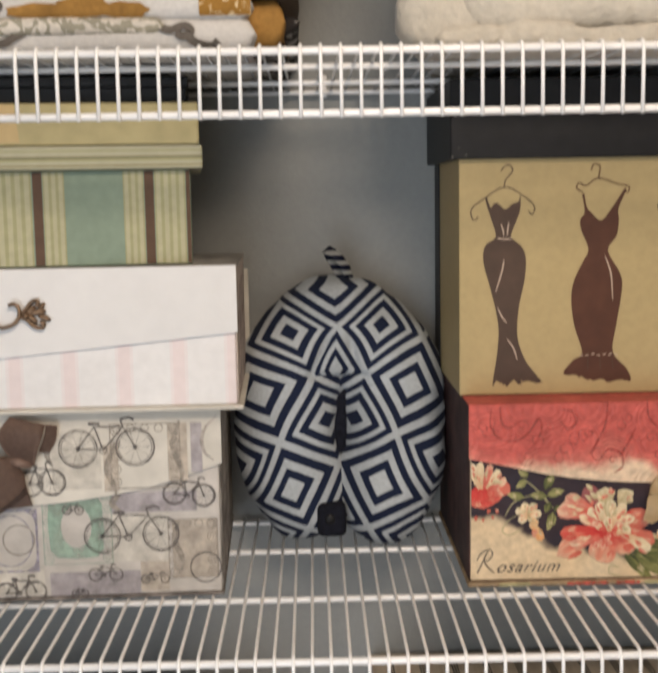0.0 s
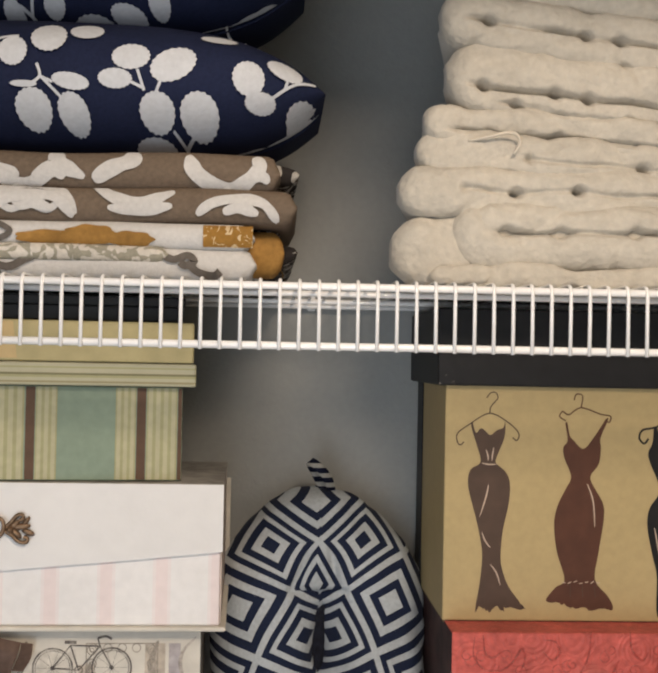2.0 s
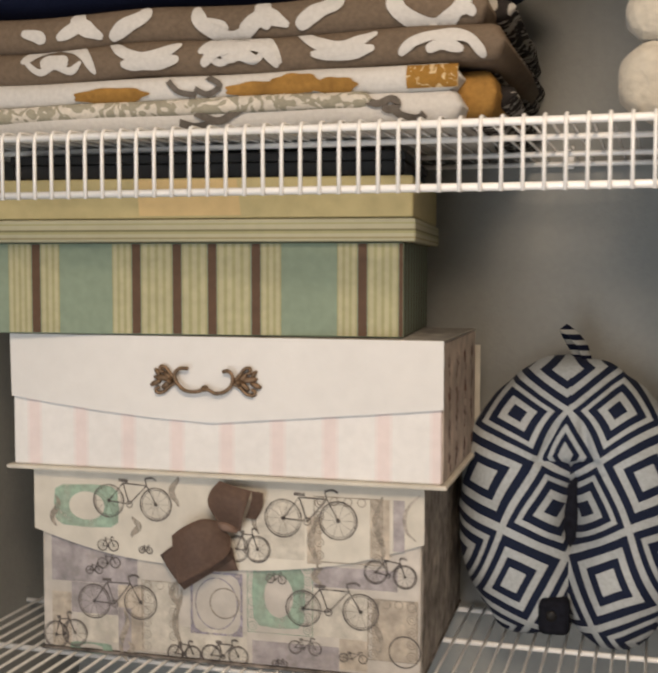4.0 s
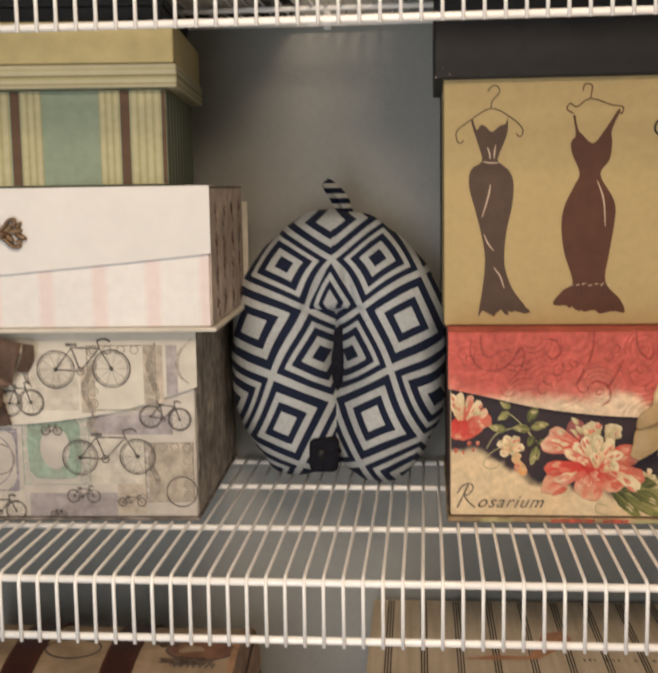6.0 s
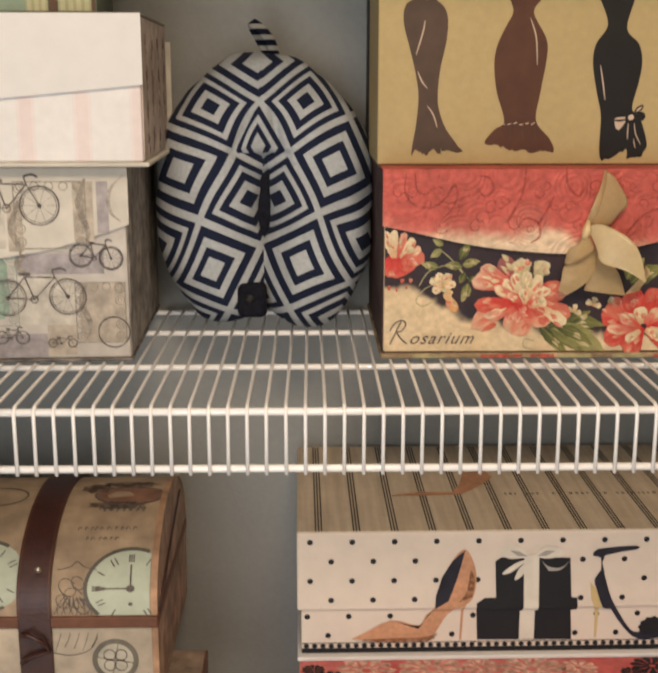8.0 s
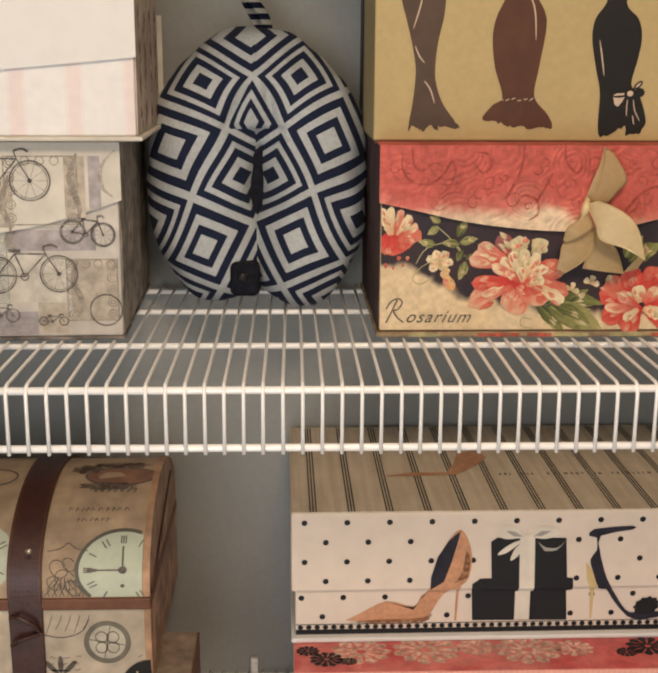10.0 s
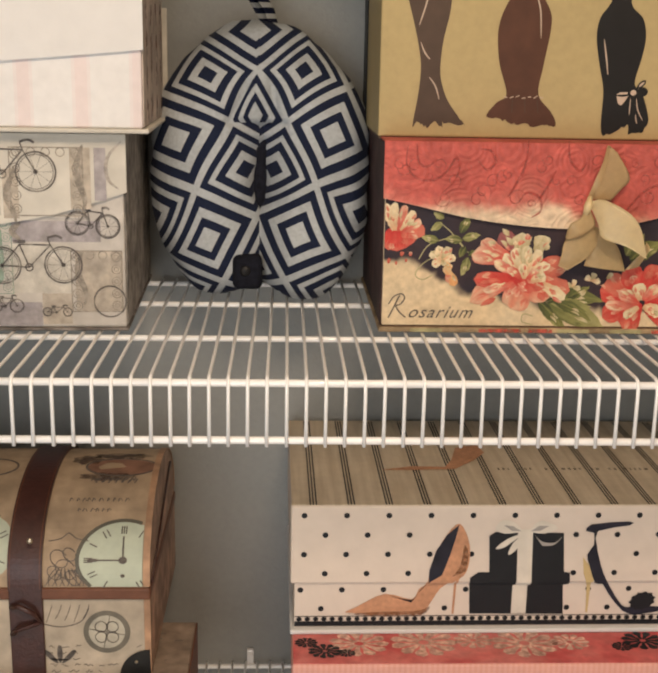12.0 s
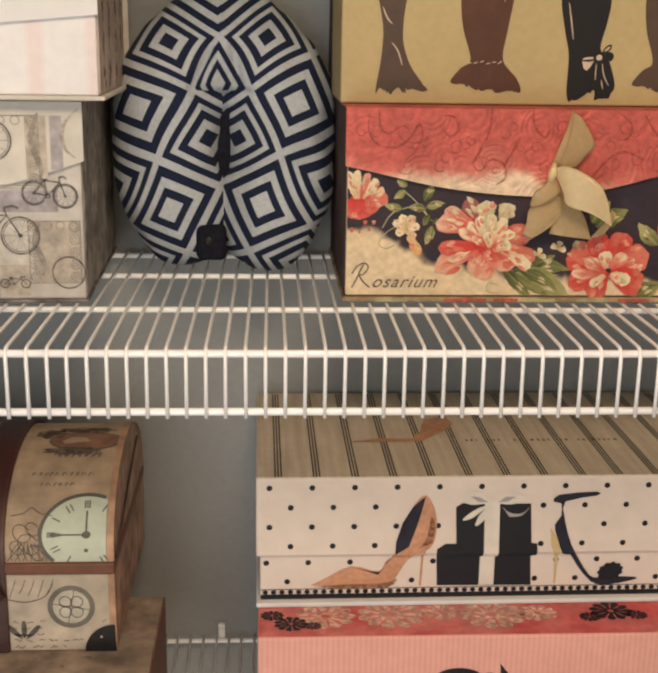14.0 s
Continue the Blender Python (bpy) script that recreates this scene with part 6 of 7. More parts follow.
    for cx, cs, r in ((-0.236, 0.035, 0.011), (-0.229, 0.022, 0.013), (-0.226, 0.04, 0.008), (-0.24, 0.018, 0.009), (-0.222, 0.012, 0.01)):
        pts = [p for p in ellipse(cx, cs, r * 0.7, r, 24, 0.5) if p[1] > 0.001 and p[0] > -0.25]
        dome_line(art, pts, 0.0009, 0.0007)
    dome_line(art, smooth_line([(-0.247, 0.055), (-0.235, 0.058), (-0.228, 0.064), (-0.22, 0.058), (-0.208, 0.055)], 4), 0.001, 0.0007)
    for k in range(6):
        dome_line(art, smooth_line([(-0.25 + 0.0075 * k, 0.002), (-0.243 + 0.006 * k, 0.012), (-0.236 + 0.003 * k, 0.022)], 4), 0.0008, 0.0007)
        dome_line(art, smooth_line([(-0.208 - 0.0075 * k, 0.002), (-0.216 - 0.006 * k, 0.012), (-0.224 - 0.003 * k, 0.024)], 4), 0.0008, 0.0007)
    part("scroll_print", art, INK, lid)
    # Three dark patches round the oval near the lid's top
    stain = bmesh.new()
    for cx, cs, rx, rs in ((-0.2, 0.134, 0.028, 0.006), (-0.19, 0.175, 0.03, 0.008), (-0.225, 0.165, 0.016, 0.01)):
        dome_poly(stain, ellipse(cx, cs, rx, rs, 30, 0, 0.12, 7), 0.0005)
    part("dark_patch_print", stain, LID_DARK, lid)
    fill = bmesh.new()
    dome_poly(fill, ellipse(-0.187, 0.151, 0.036, 0.015, 24), 0.0004)
    part("oval_print", fill, RUST_PRINT, lid)
    y = y0 - 0.0004
    art, rim, pale = bmesh.new(), bmesh.new(), bmesh.new()
    ring(rim, -0.191, 0.8965, 0.0205, 0.0052, y, 36)
    poly(pale, ellipse(-0.191, 0.8965, 0.0185, 0.0185, 30), y + 0.0001)
    for k in range(4):
        a = k * math.tau / 4 + math.tau / 8
        ring(art, -0.191 + 0.008 * math.cos(a), 0.8965 + 0.008 * math.sin(a), 0.0058, 0.0009, y - 0.0003, 16)
        stroke(art, [(-0.191, 0.8965), (-0.191 + 0.018 * math.cos(a + 0.6), 0.8965 + 0.018 * math.sin(a + 0.6))], 0.0007, y - 0.0003)
    for k in range(0, 9, 2):
        stroke(art, smooth_line([(-0.25 + 0.0045 * k, 0.907 + 0.002 * (k % 3)), (-0.246 + 0.0045 * k, 0.918 + 0.001 * (k % 2)), (-0.2435 + 0.0045 * k, 0.926)], 4), 0.0007, y)
    stroke(art, smooth_line([(-0.252, 0.905), (-0.235, 0.902), (-0.216, 0.908), (-0.208, 0.922)], 5), 0.001, y)
    for row in range(5):
        u = -0.248
        while u < -0.16:
            n = rnd.randint(3, 7)
            word = [(u + 0.0017 * k, 0.853 + 0.0068 * row + rnd.uniform(-0.0012, 0.0018)) for k in range(n)]
            if (abs(u + 0.191) > 0.028 or row < 2) and (row > 0 or u < -0.19):
                stroke(art, smooth_line(word, 3), 0.0007, y)
            u += 0.0017 * n + rnd.uniform(0.002, 0.007)
    for s in (-1, 0, 1):
        petal(art, -0.238 + s * 0.002, 0.862, math.pi / 2 + s * -0.75, 0.02, 0.0036, y)
    stroke(art, [(-0.246, 0.866), (-0.23, 0.866)], 0.0016, y)
    part("dial_ring", rim, OLIVE_RIM, box)
    part("small_dial", pale, DIAL_SMALL, box)
    part("script_print", art, INK, box)
    corner = bmesh.new()
    poly(corner, [(x1 + 0.001, z0 + 0.0005)] + [(x1 - 0.03 * math.cos(a), z0 + 0.0005 + 0.029 * math.sin(a)) for a in (math.pi / 2 * k / 10 for k in range(11))], y0 - 0.002)
    part("corner_guard", corner, DARK_METAL, box, "blackened metal corner guard")
    bm = bmesh.new()
    bmesh.ops.create_uvsphere(bm, u_segments=8, v_segments=6, radius=0.0018, matrix=Matrix.Translation((x1 - 0.0135, y0 - 0.0025, z0 + 0.0165)))
    part("rivet", bm, BRASS, box, "", True)
    settle(box, (x1, y0, z0), 0.0)


END_PAPER = mat("brown_end_paper", (0.4, 0.27, 0.19), 0.55, grain=0.35, scale=50, stain=0.35, stain_scale=20)
BINDING = mat("tan_binding_paper", (0.42, 0.25, 0.15), 0.55, grain=0.2, scale=80, stain=0.2, stain_scale=25)
LID_DARK = worn(mat("dark_lid_print", (0.1, 0.065, 0.05), 0.6, grain=0.3), 0.55, 90.0)
PAPER_AGED = mat("aged_parchment_paper", (0.27, 0.205, 0.155), 0.6, grain=0.25, scale=60, stain=0.4, stain_scale=22)
DIAL_RIM = mat("grey_dial_ring_print", (0.12, 0.11, 0.085), 0.5)
OLIVE_RIM = mat("olive_dial_ring_print", (0.17, 0.15, 0.115), 0.5, grain=0.2)
DIAL_SMALL = mat("cream_dial_print", (0.47, 0.43, 0.34), 0.5, grain=0.2)
RUST_PRINT = mat("rust_oval_print", (0.25, 0.13, 0.085), 0.55, grain=0.3)
trunk()


def papered_box():
    box = thing("storage_box", "papered parchment box with russet edges, under the trunk", "storage box", "boxes on the bottom shelf")
    x0, x1, y0, y1, z0, z1 = -0.5, -0.112, 0.09, 0.248, LOW_Z + 0.001, 0.8475
    part("body", slab(x0, x1, y0, y1, z0, z1, 0.0015), PAPER_AGED, box)
    part("side_panel", slab(x1 + 0.0002, x1 + 0.0016, y0, y1, z0 + 0.001, z1 - 0.0005, 0.0004), TRIM_LEATHER, box, "russet side panel")
    marks = bmesh.new()
    rnd = random.Random(8)
    for k in range(70):
        u, v = rnd.uniform(x0 + 0.01, x1 - 0.006), rnd.uniform(y0 + 0.006, y1 - 0.006)
        w = rnd.uniform(0.002, 0.008)
        marks.faces.new([marks.verts.new((u + a, v + b, z1 + 0.0003)) for a, b in ((0, 0), (w, rnd.uniform(-0.002, 0.002)), (w, 0.0016), (0, 0.0016))])
    part("script_print", marks, INK, box)
    settle(box, (x1, y0, z0), 0.0)


papered_box()


# ---- neck pillow ----
class Lattice:
    """The fabric's squares over the pillow: an affine map from x, z to cells, eased so that it meets each known place."""

    def __init__(self, places, cells):
        self.at = np.array(places)
        a = np.c_[self.at, np.ones(len(places))]
        self.map = np.linalg.lstsq(a, np.array(cells, float), rcond=None)[0]
        rest = np.array(cells, float) - a @ self.map
        d = ((self.at[:, None] - self.at[None]) ** 2).sum(2)
        self.pull = np.linalg.solve(np.exp(-d / (2 * 0.04 ** 2)) + 0.02 * np.eye(len(places)), rest)

    def cell(self, x, z):
        d = ((self.at - (x, z)) ** 2).sum(1)
        return np.array((x, z, 1.0)) @ self.map + np.exp(-d / (2 * 0.04 ** 2)) @ self.pull


CROWN = [(-0.051, 1.478), (-0.050, 1.438)], [(0, -1), (0.5, -0.5)]
LEFT_MAP = Lattice(CROWN[0] + [(-0.101, 1.433), (-0.135, 1.368), (-0.062, 1.337), (-0.102, 1.266), (-0.114, 1.317), (-0.159, 1.286), (-0.077, 1.386)], CROWN[1] + [(0, 0), (0, 1), (1, 1), (1, 2), (0.5, 1.5), (0, 2), (0.5, 0.5)])
RIGHT_MAP = Lattice(CROWN[0] + [(-0.002, 1.439), (0.028, 1.374), (-0.032, 1.337), (-0.009, 1.274), (0.010, 1.324), (0.060, 1.291), (-0.020, 1.386)], CROWN[1] + [(1, -1), (2, -1), (2, 0), (3, 0), (2.5, -0.5), (3, -1), (1.5, -0.5)])
TUCK_MAP = Lattice([(-0.050, 1.438), (-0.053, 1.394), (-0.077, 1.386), (-0.020, 1.386)], [(0.5, -0.5), (1, 0), (0.5, 0.5), (1.5, -0.5)])


def fabric_cell(x, z, cx, cz):
    """The fabric's cell at x, z for a face round cx, cz: the tuck under the crown, or one of the two arms."""
    if cz > 1.385 and abs(cx + 0.050) < (1.438 - cz) * (0.52 if cx < -0.05 else 0.58):
        return TUCK_MAP.cell(x, z)
    return (LEFT_MAP if cx < -0.0475 else RIGHT_MAP).cell(x, z)


def near_segment(p, a, b):
    d = Vector(b) - Vector(a)
    t = min(1.0, max(0.0, (Vector(p) - Vector(a)).dot(d) / d.length_squared))
    return (Vector(p) - Vector(a) - d * t).length


def diamond_fabric():
    """Woven cotton with nested squares; alternate squares have a dark heart."""
    m, nt, b, tc = shader("navy_and_ivory_diamond_fabric", 0.85)
    b.inputs["Sheen Weight"].default_value = 0.03
    s = nt.nodes.new("ShaderNodeSeparateXYZ")
    nt.links.new(tc.outputs["UV"], s.inputs[0])
    u, v = s.outputs["X"], s.outputs["Y"]
    fu = math_node(nt, "ABSOLUTE", math_node(nt, "SUBTRACT", math_node(nt, "FRACT", math_node(nt, "ADD", u, 0.5)), 0.5))
    fv = math_node(nt, "ABSOLUTE", math_node(nt, "SUBTRACT", math_node(nt, "FRACT", math_node(nt, "ADD", v, 0.5)), 0.5))
    d = math_node(nt, "MAXIMUM", fu, fv)
    cell = math_node(nt, "ADD", math_node(nt, "FLOOR", math_node(nt, "ADD", u, 0.5)), math_node(nt, "FLOOR", math_node(nt, "ADD", v, 0.5)))
    odd = math_node(nt, "ABSOLUTE", math_node(nt, "MODULO", cell, 2.0))
    navy, ivory = (0.013, 0.019, 0.045), (0.455, 0.49, 0.51)
    light_heart = ramp(nt, math_node(nt, "MULTIPLY", d, 2.0), [(0.0, ivory), (0.27, navy), (0.48, ivory), (0.68, navy), (0.9, ivory)])
    dark_heart = ramp(nt, math_node(nt, "MULTIPLY", d, 2.0), [(0.0, navy), (0.2, ivory), (0.4, navy), (0.6, ivory), (0.74, navy), (0.91, ivory)])
    mix = nt.nodes.new("ShaderNodeMix")
    mix.data_type = "RGBA"
    nt.links.new(odd, mix.inputs["Factor"])
    nt.links.new(dark_heart, mix.inputs["A"])
    nt.links.new(light_heart, mix.inputs["B"])
    nt.links.new(vary(nt, tc, mix.outputs["Result"], 0.1, 260, 0.1, 14), b.inputs["Base Color"])
    relief(nt, tc, b, 0.25, 550)
    return m


DIAMOND = diamond_fabric()
TAB_AND_SLIT_DARK = mat("dark_navy_tab_and_slit_shade", (0.012, 0.013, 0.02), 0.95, grain=0.3, scale=200, bump=0.4, bump_scale=400)
LOOP_FABRIC = stripes("navy_striped_tape", 0.011, [(0.0, (0.014, 0.017, 0.04)), (0.55, (0.56, 0.55, 0.51))], "Z", 0.85, 1.0, 0.2)


def inflated_tube(line, radii, depth, sides=36, wrinkle=0.0025, steps=10):
    """A stuffed tube in the x-z plane with rounded ends; depth: its half size in y against the radius."""
    bm = bmesh.new()
    pts = [Vector(p) for p in smooth_line(line, steps)]
    rad = [r for r, _ in smooth_line([(r, 0.0) for r in radii], steps)]
    first, last = (pts[0] - pts[1]).normalized(), (pts[-1] - pts[-2]).normalized()
    rows = []
    for k in range(14, 0, -1):
        a = k / 14 * math.pi / 2
        rows.append((pts[0] + first * rad[0] * math.sin(a), rad[0] * max(0.02, math.cos(a) ** 0.8), first * -1))
    for i, p in enumerate(pts):
        d = (pts[min(i + 1, len(pts) - 1)] - pts[max(i - 1, 0)]).normalized()
        rows.append((p, rad[i], d))
    for k in range(1, 15):
        a = k / 14 * math.pi / 2
        rows.append((pts[-1] + last * rad[-1] * math.sin(a), rad[-1] * max(0.02, math.cos(a) ** 0.75), last))
    rings = []
    for p, r, d in rows:
        side = Vector((-d.y, d.x))
        loop = []
        for k in range(sides):
            a = k * math.tau / sides
            q = p + side * r * math.cos(a)
            co = Vector((q.x, -math.sin(a) * r * depth, q.y))
            co += (co - Vector((p.x, 0, p.y))).normalized() * wrinkle * noise.noise(co * 38) * min(1, r / 0.03)
            loop.append(bm.verts.new(co))
        rings.append(loop)
    for a, b in zip(rings, rings[1:]):
        for k in range(sides):
            bm.faces.new((a[k], a[(k + 1) % sides], b[(k + 1) % sides], b[k]))
    bm.faces.new(rings[0])
    bm.faces.new(rings[-1][::-1])
    bmesh.ops.recalc_face_normals(bm, faces=bm.faces[:])
    return bm


def neck_pillow():
    pillow = thing("neck_pillow", "U-shaped neck pillow in navy and ivory diamond fabric, standing upright", "neck pillow")
    line = [(-0.088, 1.2585), (-0.104, 1.295), (-0.1035, 1.345), (-0.0955, 1.388), (-0.0465, 1.4295), (0.0075, 1.390), (0.0125, 1.347), (0.0125, 1.295), (-0.004, 1.2585)]
    radii = [0.0555, 0.0565, 0.0575, 0.06, 0.0605, 0.0575, 0.0575, 0.0570, 0.0560]
    bm = inflated_tube(line, radii, 0.92, 90, 0.003, 24)
    for v in bm.verts:
        # creases run down from the crown to both sides of the tuck
        if v.co.y < 0:
            crease = min(near_segment((v.co.x, v.co.z), (-0.058, 1.422), (-0.079, 1.386)), near_segment((v.co.x, v.co.z), (-0.036, 1.426), (-0.03, 1.392)), near_segment((v.co.x, v.co.z), (-0.079, 1.386), (-0.046, 1.380)), near_segment((v.co.x, v.co.z), (-0.022, 1.384), (-0.046, 1.380)))
            v.co.y += 0.0075 * math.exp(-(crease / 0.0045) ** 2)
        v.co.y += 0.354 - 0.12 * (1.42 - v.co.z)
        if v.co.x > -0.0465:
            v.co.y -= 0.17 * max(0.0, 1.36 - v.co.z) * min(1.0, (v.co.x + 0.0465) / 0.03)
    for x, z, nx, nz in ((-0.0475, 1.3, 1, 0), (-0.05, 1.385, 0, 1), (-0.05, 1.438, 1, -0.52), (-0.05, 1.438, 1, 0.58)):
        bmesh.ops.bisect_plane(bm, geom=bm.faces[:] + bm.edges[:] + bm.verts[:], plane_co=(x, 0, z), plane_no=(nx, 0, nz), dist=0.00002)
    uv = bm.loops.layers.uv.new("UVMap")
    for f in bm.faces:
        c = f.calc_center_median()
        for loop in f.loops:
            p = fabric_cell(loop.vert.co.x, loop.vert.co.z, c.x, c.z)
            loop[uv].uv = (p[0], p[1])
    part("cushion", bm, DIAMOND, pillow, "navy and ivory diamond fabric", True)
    part("hanging_loop", ribbon([(-0.031, 0.352, 1.478), (-0.036, 0.345, 1.497), (-0.046, 0.339, 1.511), (-0.057, 0.343, 1.519), (-0.055, 0.352, 1.513), (-0.035, 0.357, 1.48)], [0.012, 0.011, 0.01, 0.01, 0.01, 0.012], (0.75, 0.2, 0.62), 0.002), LOOP_FABRIC, pillow, "navy striped fabric loop", True)
    # This slab darkens the slit, standing for the shade between the arms
    part("slit_shade", slab(-0.055, -0.038, 0.324, 0.352, 1.213, 1.392, 0.006, 3), TAB_AND_SLIT_DARK, pillow, "dark slab that stands for shade in the slit", True)
    tab = part("closure", slab(-0.076, -0.045, 0.276, 0.304, 1.2145, 1.2505, 0.007, 4), TAB_AND_SLIT_DARK, pillow, "dark navy snap tab", True)
    bm = bmesh.new()
    bmesh.ops.create_cone(bm, cap_ends=True, segments=16, radius1=0.006, radius2=0.005, depth=0.002, matrix=Matrix.Translation((-0.063, 0.2755, 1.235)) @ Matrix.Rotation(math.pi / 2, 4, "X"))
    part("snap_button", bm, BLACK_CARD, tab, "", True)
    settle(pillow, (-0.045, 0.35, MID_Z), 3.0)


neck_pillow()

# ---- navy cushions printed with leaves ----
NAVY_COTTON = mat("navy_cotton", (0.014, 0.019, 0.05), 0.85, grain=0.12, scale=300, bump=0.25, bump_scale=500, stain=0.15)
LEAF_WHITE = mat("white_leaf_print", (0.6, 0.62, 0.65), 0.85, grain=0.06, scale=200, bump=0.2, bump_scale=500)


class Bulge:
    """A stuffed cushion folded over: round at the front, tapering to a tip at its right end."""

    def __init__(self, x0, x1, yc, half_y, zc, half_z, tip=0.0):
        self.x0, self.x1, self.yc, self.hy, self.zc, self.hz, self.tip = x0, x1, yc, half_y, zc, half_z, tip

    def scale(self, x):
        t = (x - self.x0) / (self.x1 - self.x0)
        return max(0.02, (1 - max(0.0, (t - 0.55) / 0.45) ** 4) ** 0.8 * (1 - max(0.0, (0.2 - t) / 0.2) ** 3) ** 0.5) if 0 <= t <= 1 else 0.02

    def centre(self, x):
        t = max(0, (x - self.x0) / (self.x1 - self.x0) - 0.5) / 0.5
        return self.zc + self.tip * t ** 2

    def front(self, x, z, out=0.0):
        s = self.scale(x)
        q = min(0.995, abs((z - self.centre(x)) / (self.hz * s)))
        return self.yc - self.hy * (0.55 + 0.45 * s) * (1 - q ** 2.3) ** (1 / 2.3) - out

    def mesh(self, nx=70, na=40):
        bm = bmesh.new()
        rings = []
        for i in range(nx + 1):
            x = self.x0 + (self.x1 - self.x0) * (0.5 - 0.5 * math.cos(math.pi * i / nx))
            s = self.scale(x)
            loop = []
            for k in range(na):
                a = k * math.tau / na
                c, w = math.cos(a), math.sin(a)
                p = 2 / 2.3
                y = self.yc + self.hy * (0.55 + 0.45 * s) * math.copysign(abs(c) ** p, c)
                z = self.centre(x) + self.hz * s * math.copysign(abs(w) ** p, w)
                loop.append(bm.verts.new((x, y + 0.002 * noise.noise(Vector((x, y, z)) * 18), z)))
            rings.append(loop)
        for a, b in zip(rings, rings[1:]):
            for k in range(na):
                bm.faces.new((a[k], a[(k + 1) % na], b[(k + 1) % na], b[k]))
        bm.faces.new(rings[0])
        bm.faces.new(rings[-1])
        bmesh.ops.recalc_face_normals(bm, faces=bm.faces[:])
        return bm


def draped(bm, surface, pts, out=0.0026):
    """A fan of rings that follows a surface, from an outline in x and z."""
    cx, cz = sum(p[0] for p in pts) / len(pts), sum(p[1] for p in pts) / len(pts)
    mid = bm.verts.new((cx, surface(cx, cz, out), cz))
    rings = []
    for f in (0.35, 0.7, 1.0):
        ringv = []
        for x, z in pts:
            u, v = cx + (x - cx) * f, cz + (z - cz) * f
            ringv.append(bm.verts.new((u, surface(u, v, out), v)))
        rings.append(ringv)
    n = len(pts)
    for k in range(n):
        bm.faces.new((mid, rings[0][k], rings[0][(k + 1) % n]))
        for a, b in zip(rings, rings[1:]):
            bm.faces.new((a[k], b[k], b[(k + 1) % n], a[(k + 1) % n]))


def draped_line(bm, surface, pts, width, out=0.0026):
    rows = []
    for i, (x, z) in enumerate(pts):
        a, c = pts[max(0, i - 1)], pts[min(len(pts) - 1, i + 1)]
        d = Vector((c[0] - a[0], c[1] - a[1])).normalized() * width / 2
        rows.append([bm.verts.new((u, surface(u, v, out), v)) for u, v in ((x - d.y, z + d.x), (x + d.y, z - d.x))])
    for a, b in zip(rows, rows[1:]):
        bm.faces.new((a[0], a[1], b[1], b[0]))


def leaf_cushion(shape, leaves, stems, label):
    cushion = thing("cushion", label, "cushion", "navy cushions")
    part("cover", shape.mesh(), NAVY_COTTON, cushion, "", True)
    for x, z, rx, rz, turn in leaves:
        bm = bmesh.new()
        outline = []
        for u, v in ellipse(x, z, rx, rz, 72, turn, 0.035, 19):
            u = min(u, shape.x1 - 0.004)
            reach = 0.97 * shape.hz * shape.scale(u)
            outline.append((u, min(max(v, shape.centre(u) - reach), shape.centre(u) + reach)))
        draped(bm, shape.front, outline)
        part("leaf_print", bm, LEAF_WHITE, cushion, "", True)
    for pts in stems:
        bm = bmesh.new()
        draped_line(bm, shape.front, smooth_line(pts, 5), 0.0024)
        part("stem_print", bm, LEAF_WHITE, cushion, "", True)
    seam = [(x, shape.front(x, shape.centre(x) - 0.98 * shape.hz * shape.scale(x), 0.0005), shape.centre(x) - 0.98 * shape.hz * shape.scale(x)) for x in (shape.x0 + (shape.x1 - shape.x0) * (0.55 + 0.44 * k / 16) for k in range(17))]
    part("seam", tube(seam, 0.0016, 6), NAVY_COTTON, cushion, "", True)
    settle(cushion, ((shape.x0 + shape.x1) / 2, shape.yc, shape.zc - shape.hz), 0.0)


LOWER = Bulge(-0.62, -0.0575, 0.2, 0.16, 1.8695, 0.0645, 0.0)
LOWER_LEAVES = [(-0.3189, 1.8809, 0.0117, 0.0128, 0), (-0.2908, 1.895, 0.0146, 0.0139, 0), (-0.2605, 1.9022, 0.0139, 0.0081, 0), (-0.3036, 1.8362, 0.015, 0.015, 0), (-0.2707, 1.8338, 0.0124, 0.0154, 0.4), (-0.2714, 1.857, 0.0154, 0.0066, -0.15), (-0.3098, 1.8538, 0.011, 0.0026, 0), (-0.2221, 1.879, 0.0157, 0.011, 0.1), (-0.1874, 1.8741, 0.0201, 0.0132, 0.5), (-0.2349, 1.8603, 0.0139, 0.0081, 0)]
LOWER_LEAVES += [(-0.2013, 1.8369, 0.0146, 0.0146, 0.5), (-0.1662, 1.8365, 0.0161, 0.0168, 0.3), (-0.2057, 1.8125, 0.0176, 0.0084, 0), (-0.1253, 1.8678, 0.0135, 0.0146, 0), (-0.0943, 1.8787, 0.0161, 0.0081, -0.35), (-0.1151, 1.8496, 0.0132, 0.0081, 0.1), (-0.0756, 1.8458, 0.0172, 0.0124, 0.3), (-0.095, 1.8234, 0.0154, 0.0055, 0.25), (-0.129, 1.8087, 0.019, 0.0037, 0.08), (-0.1509, 1.9024, 0.0154, 0.0044, 0)]
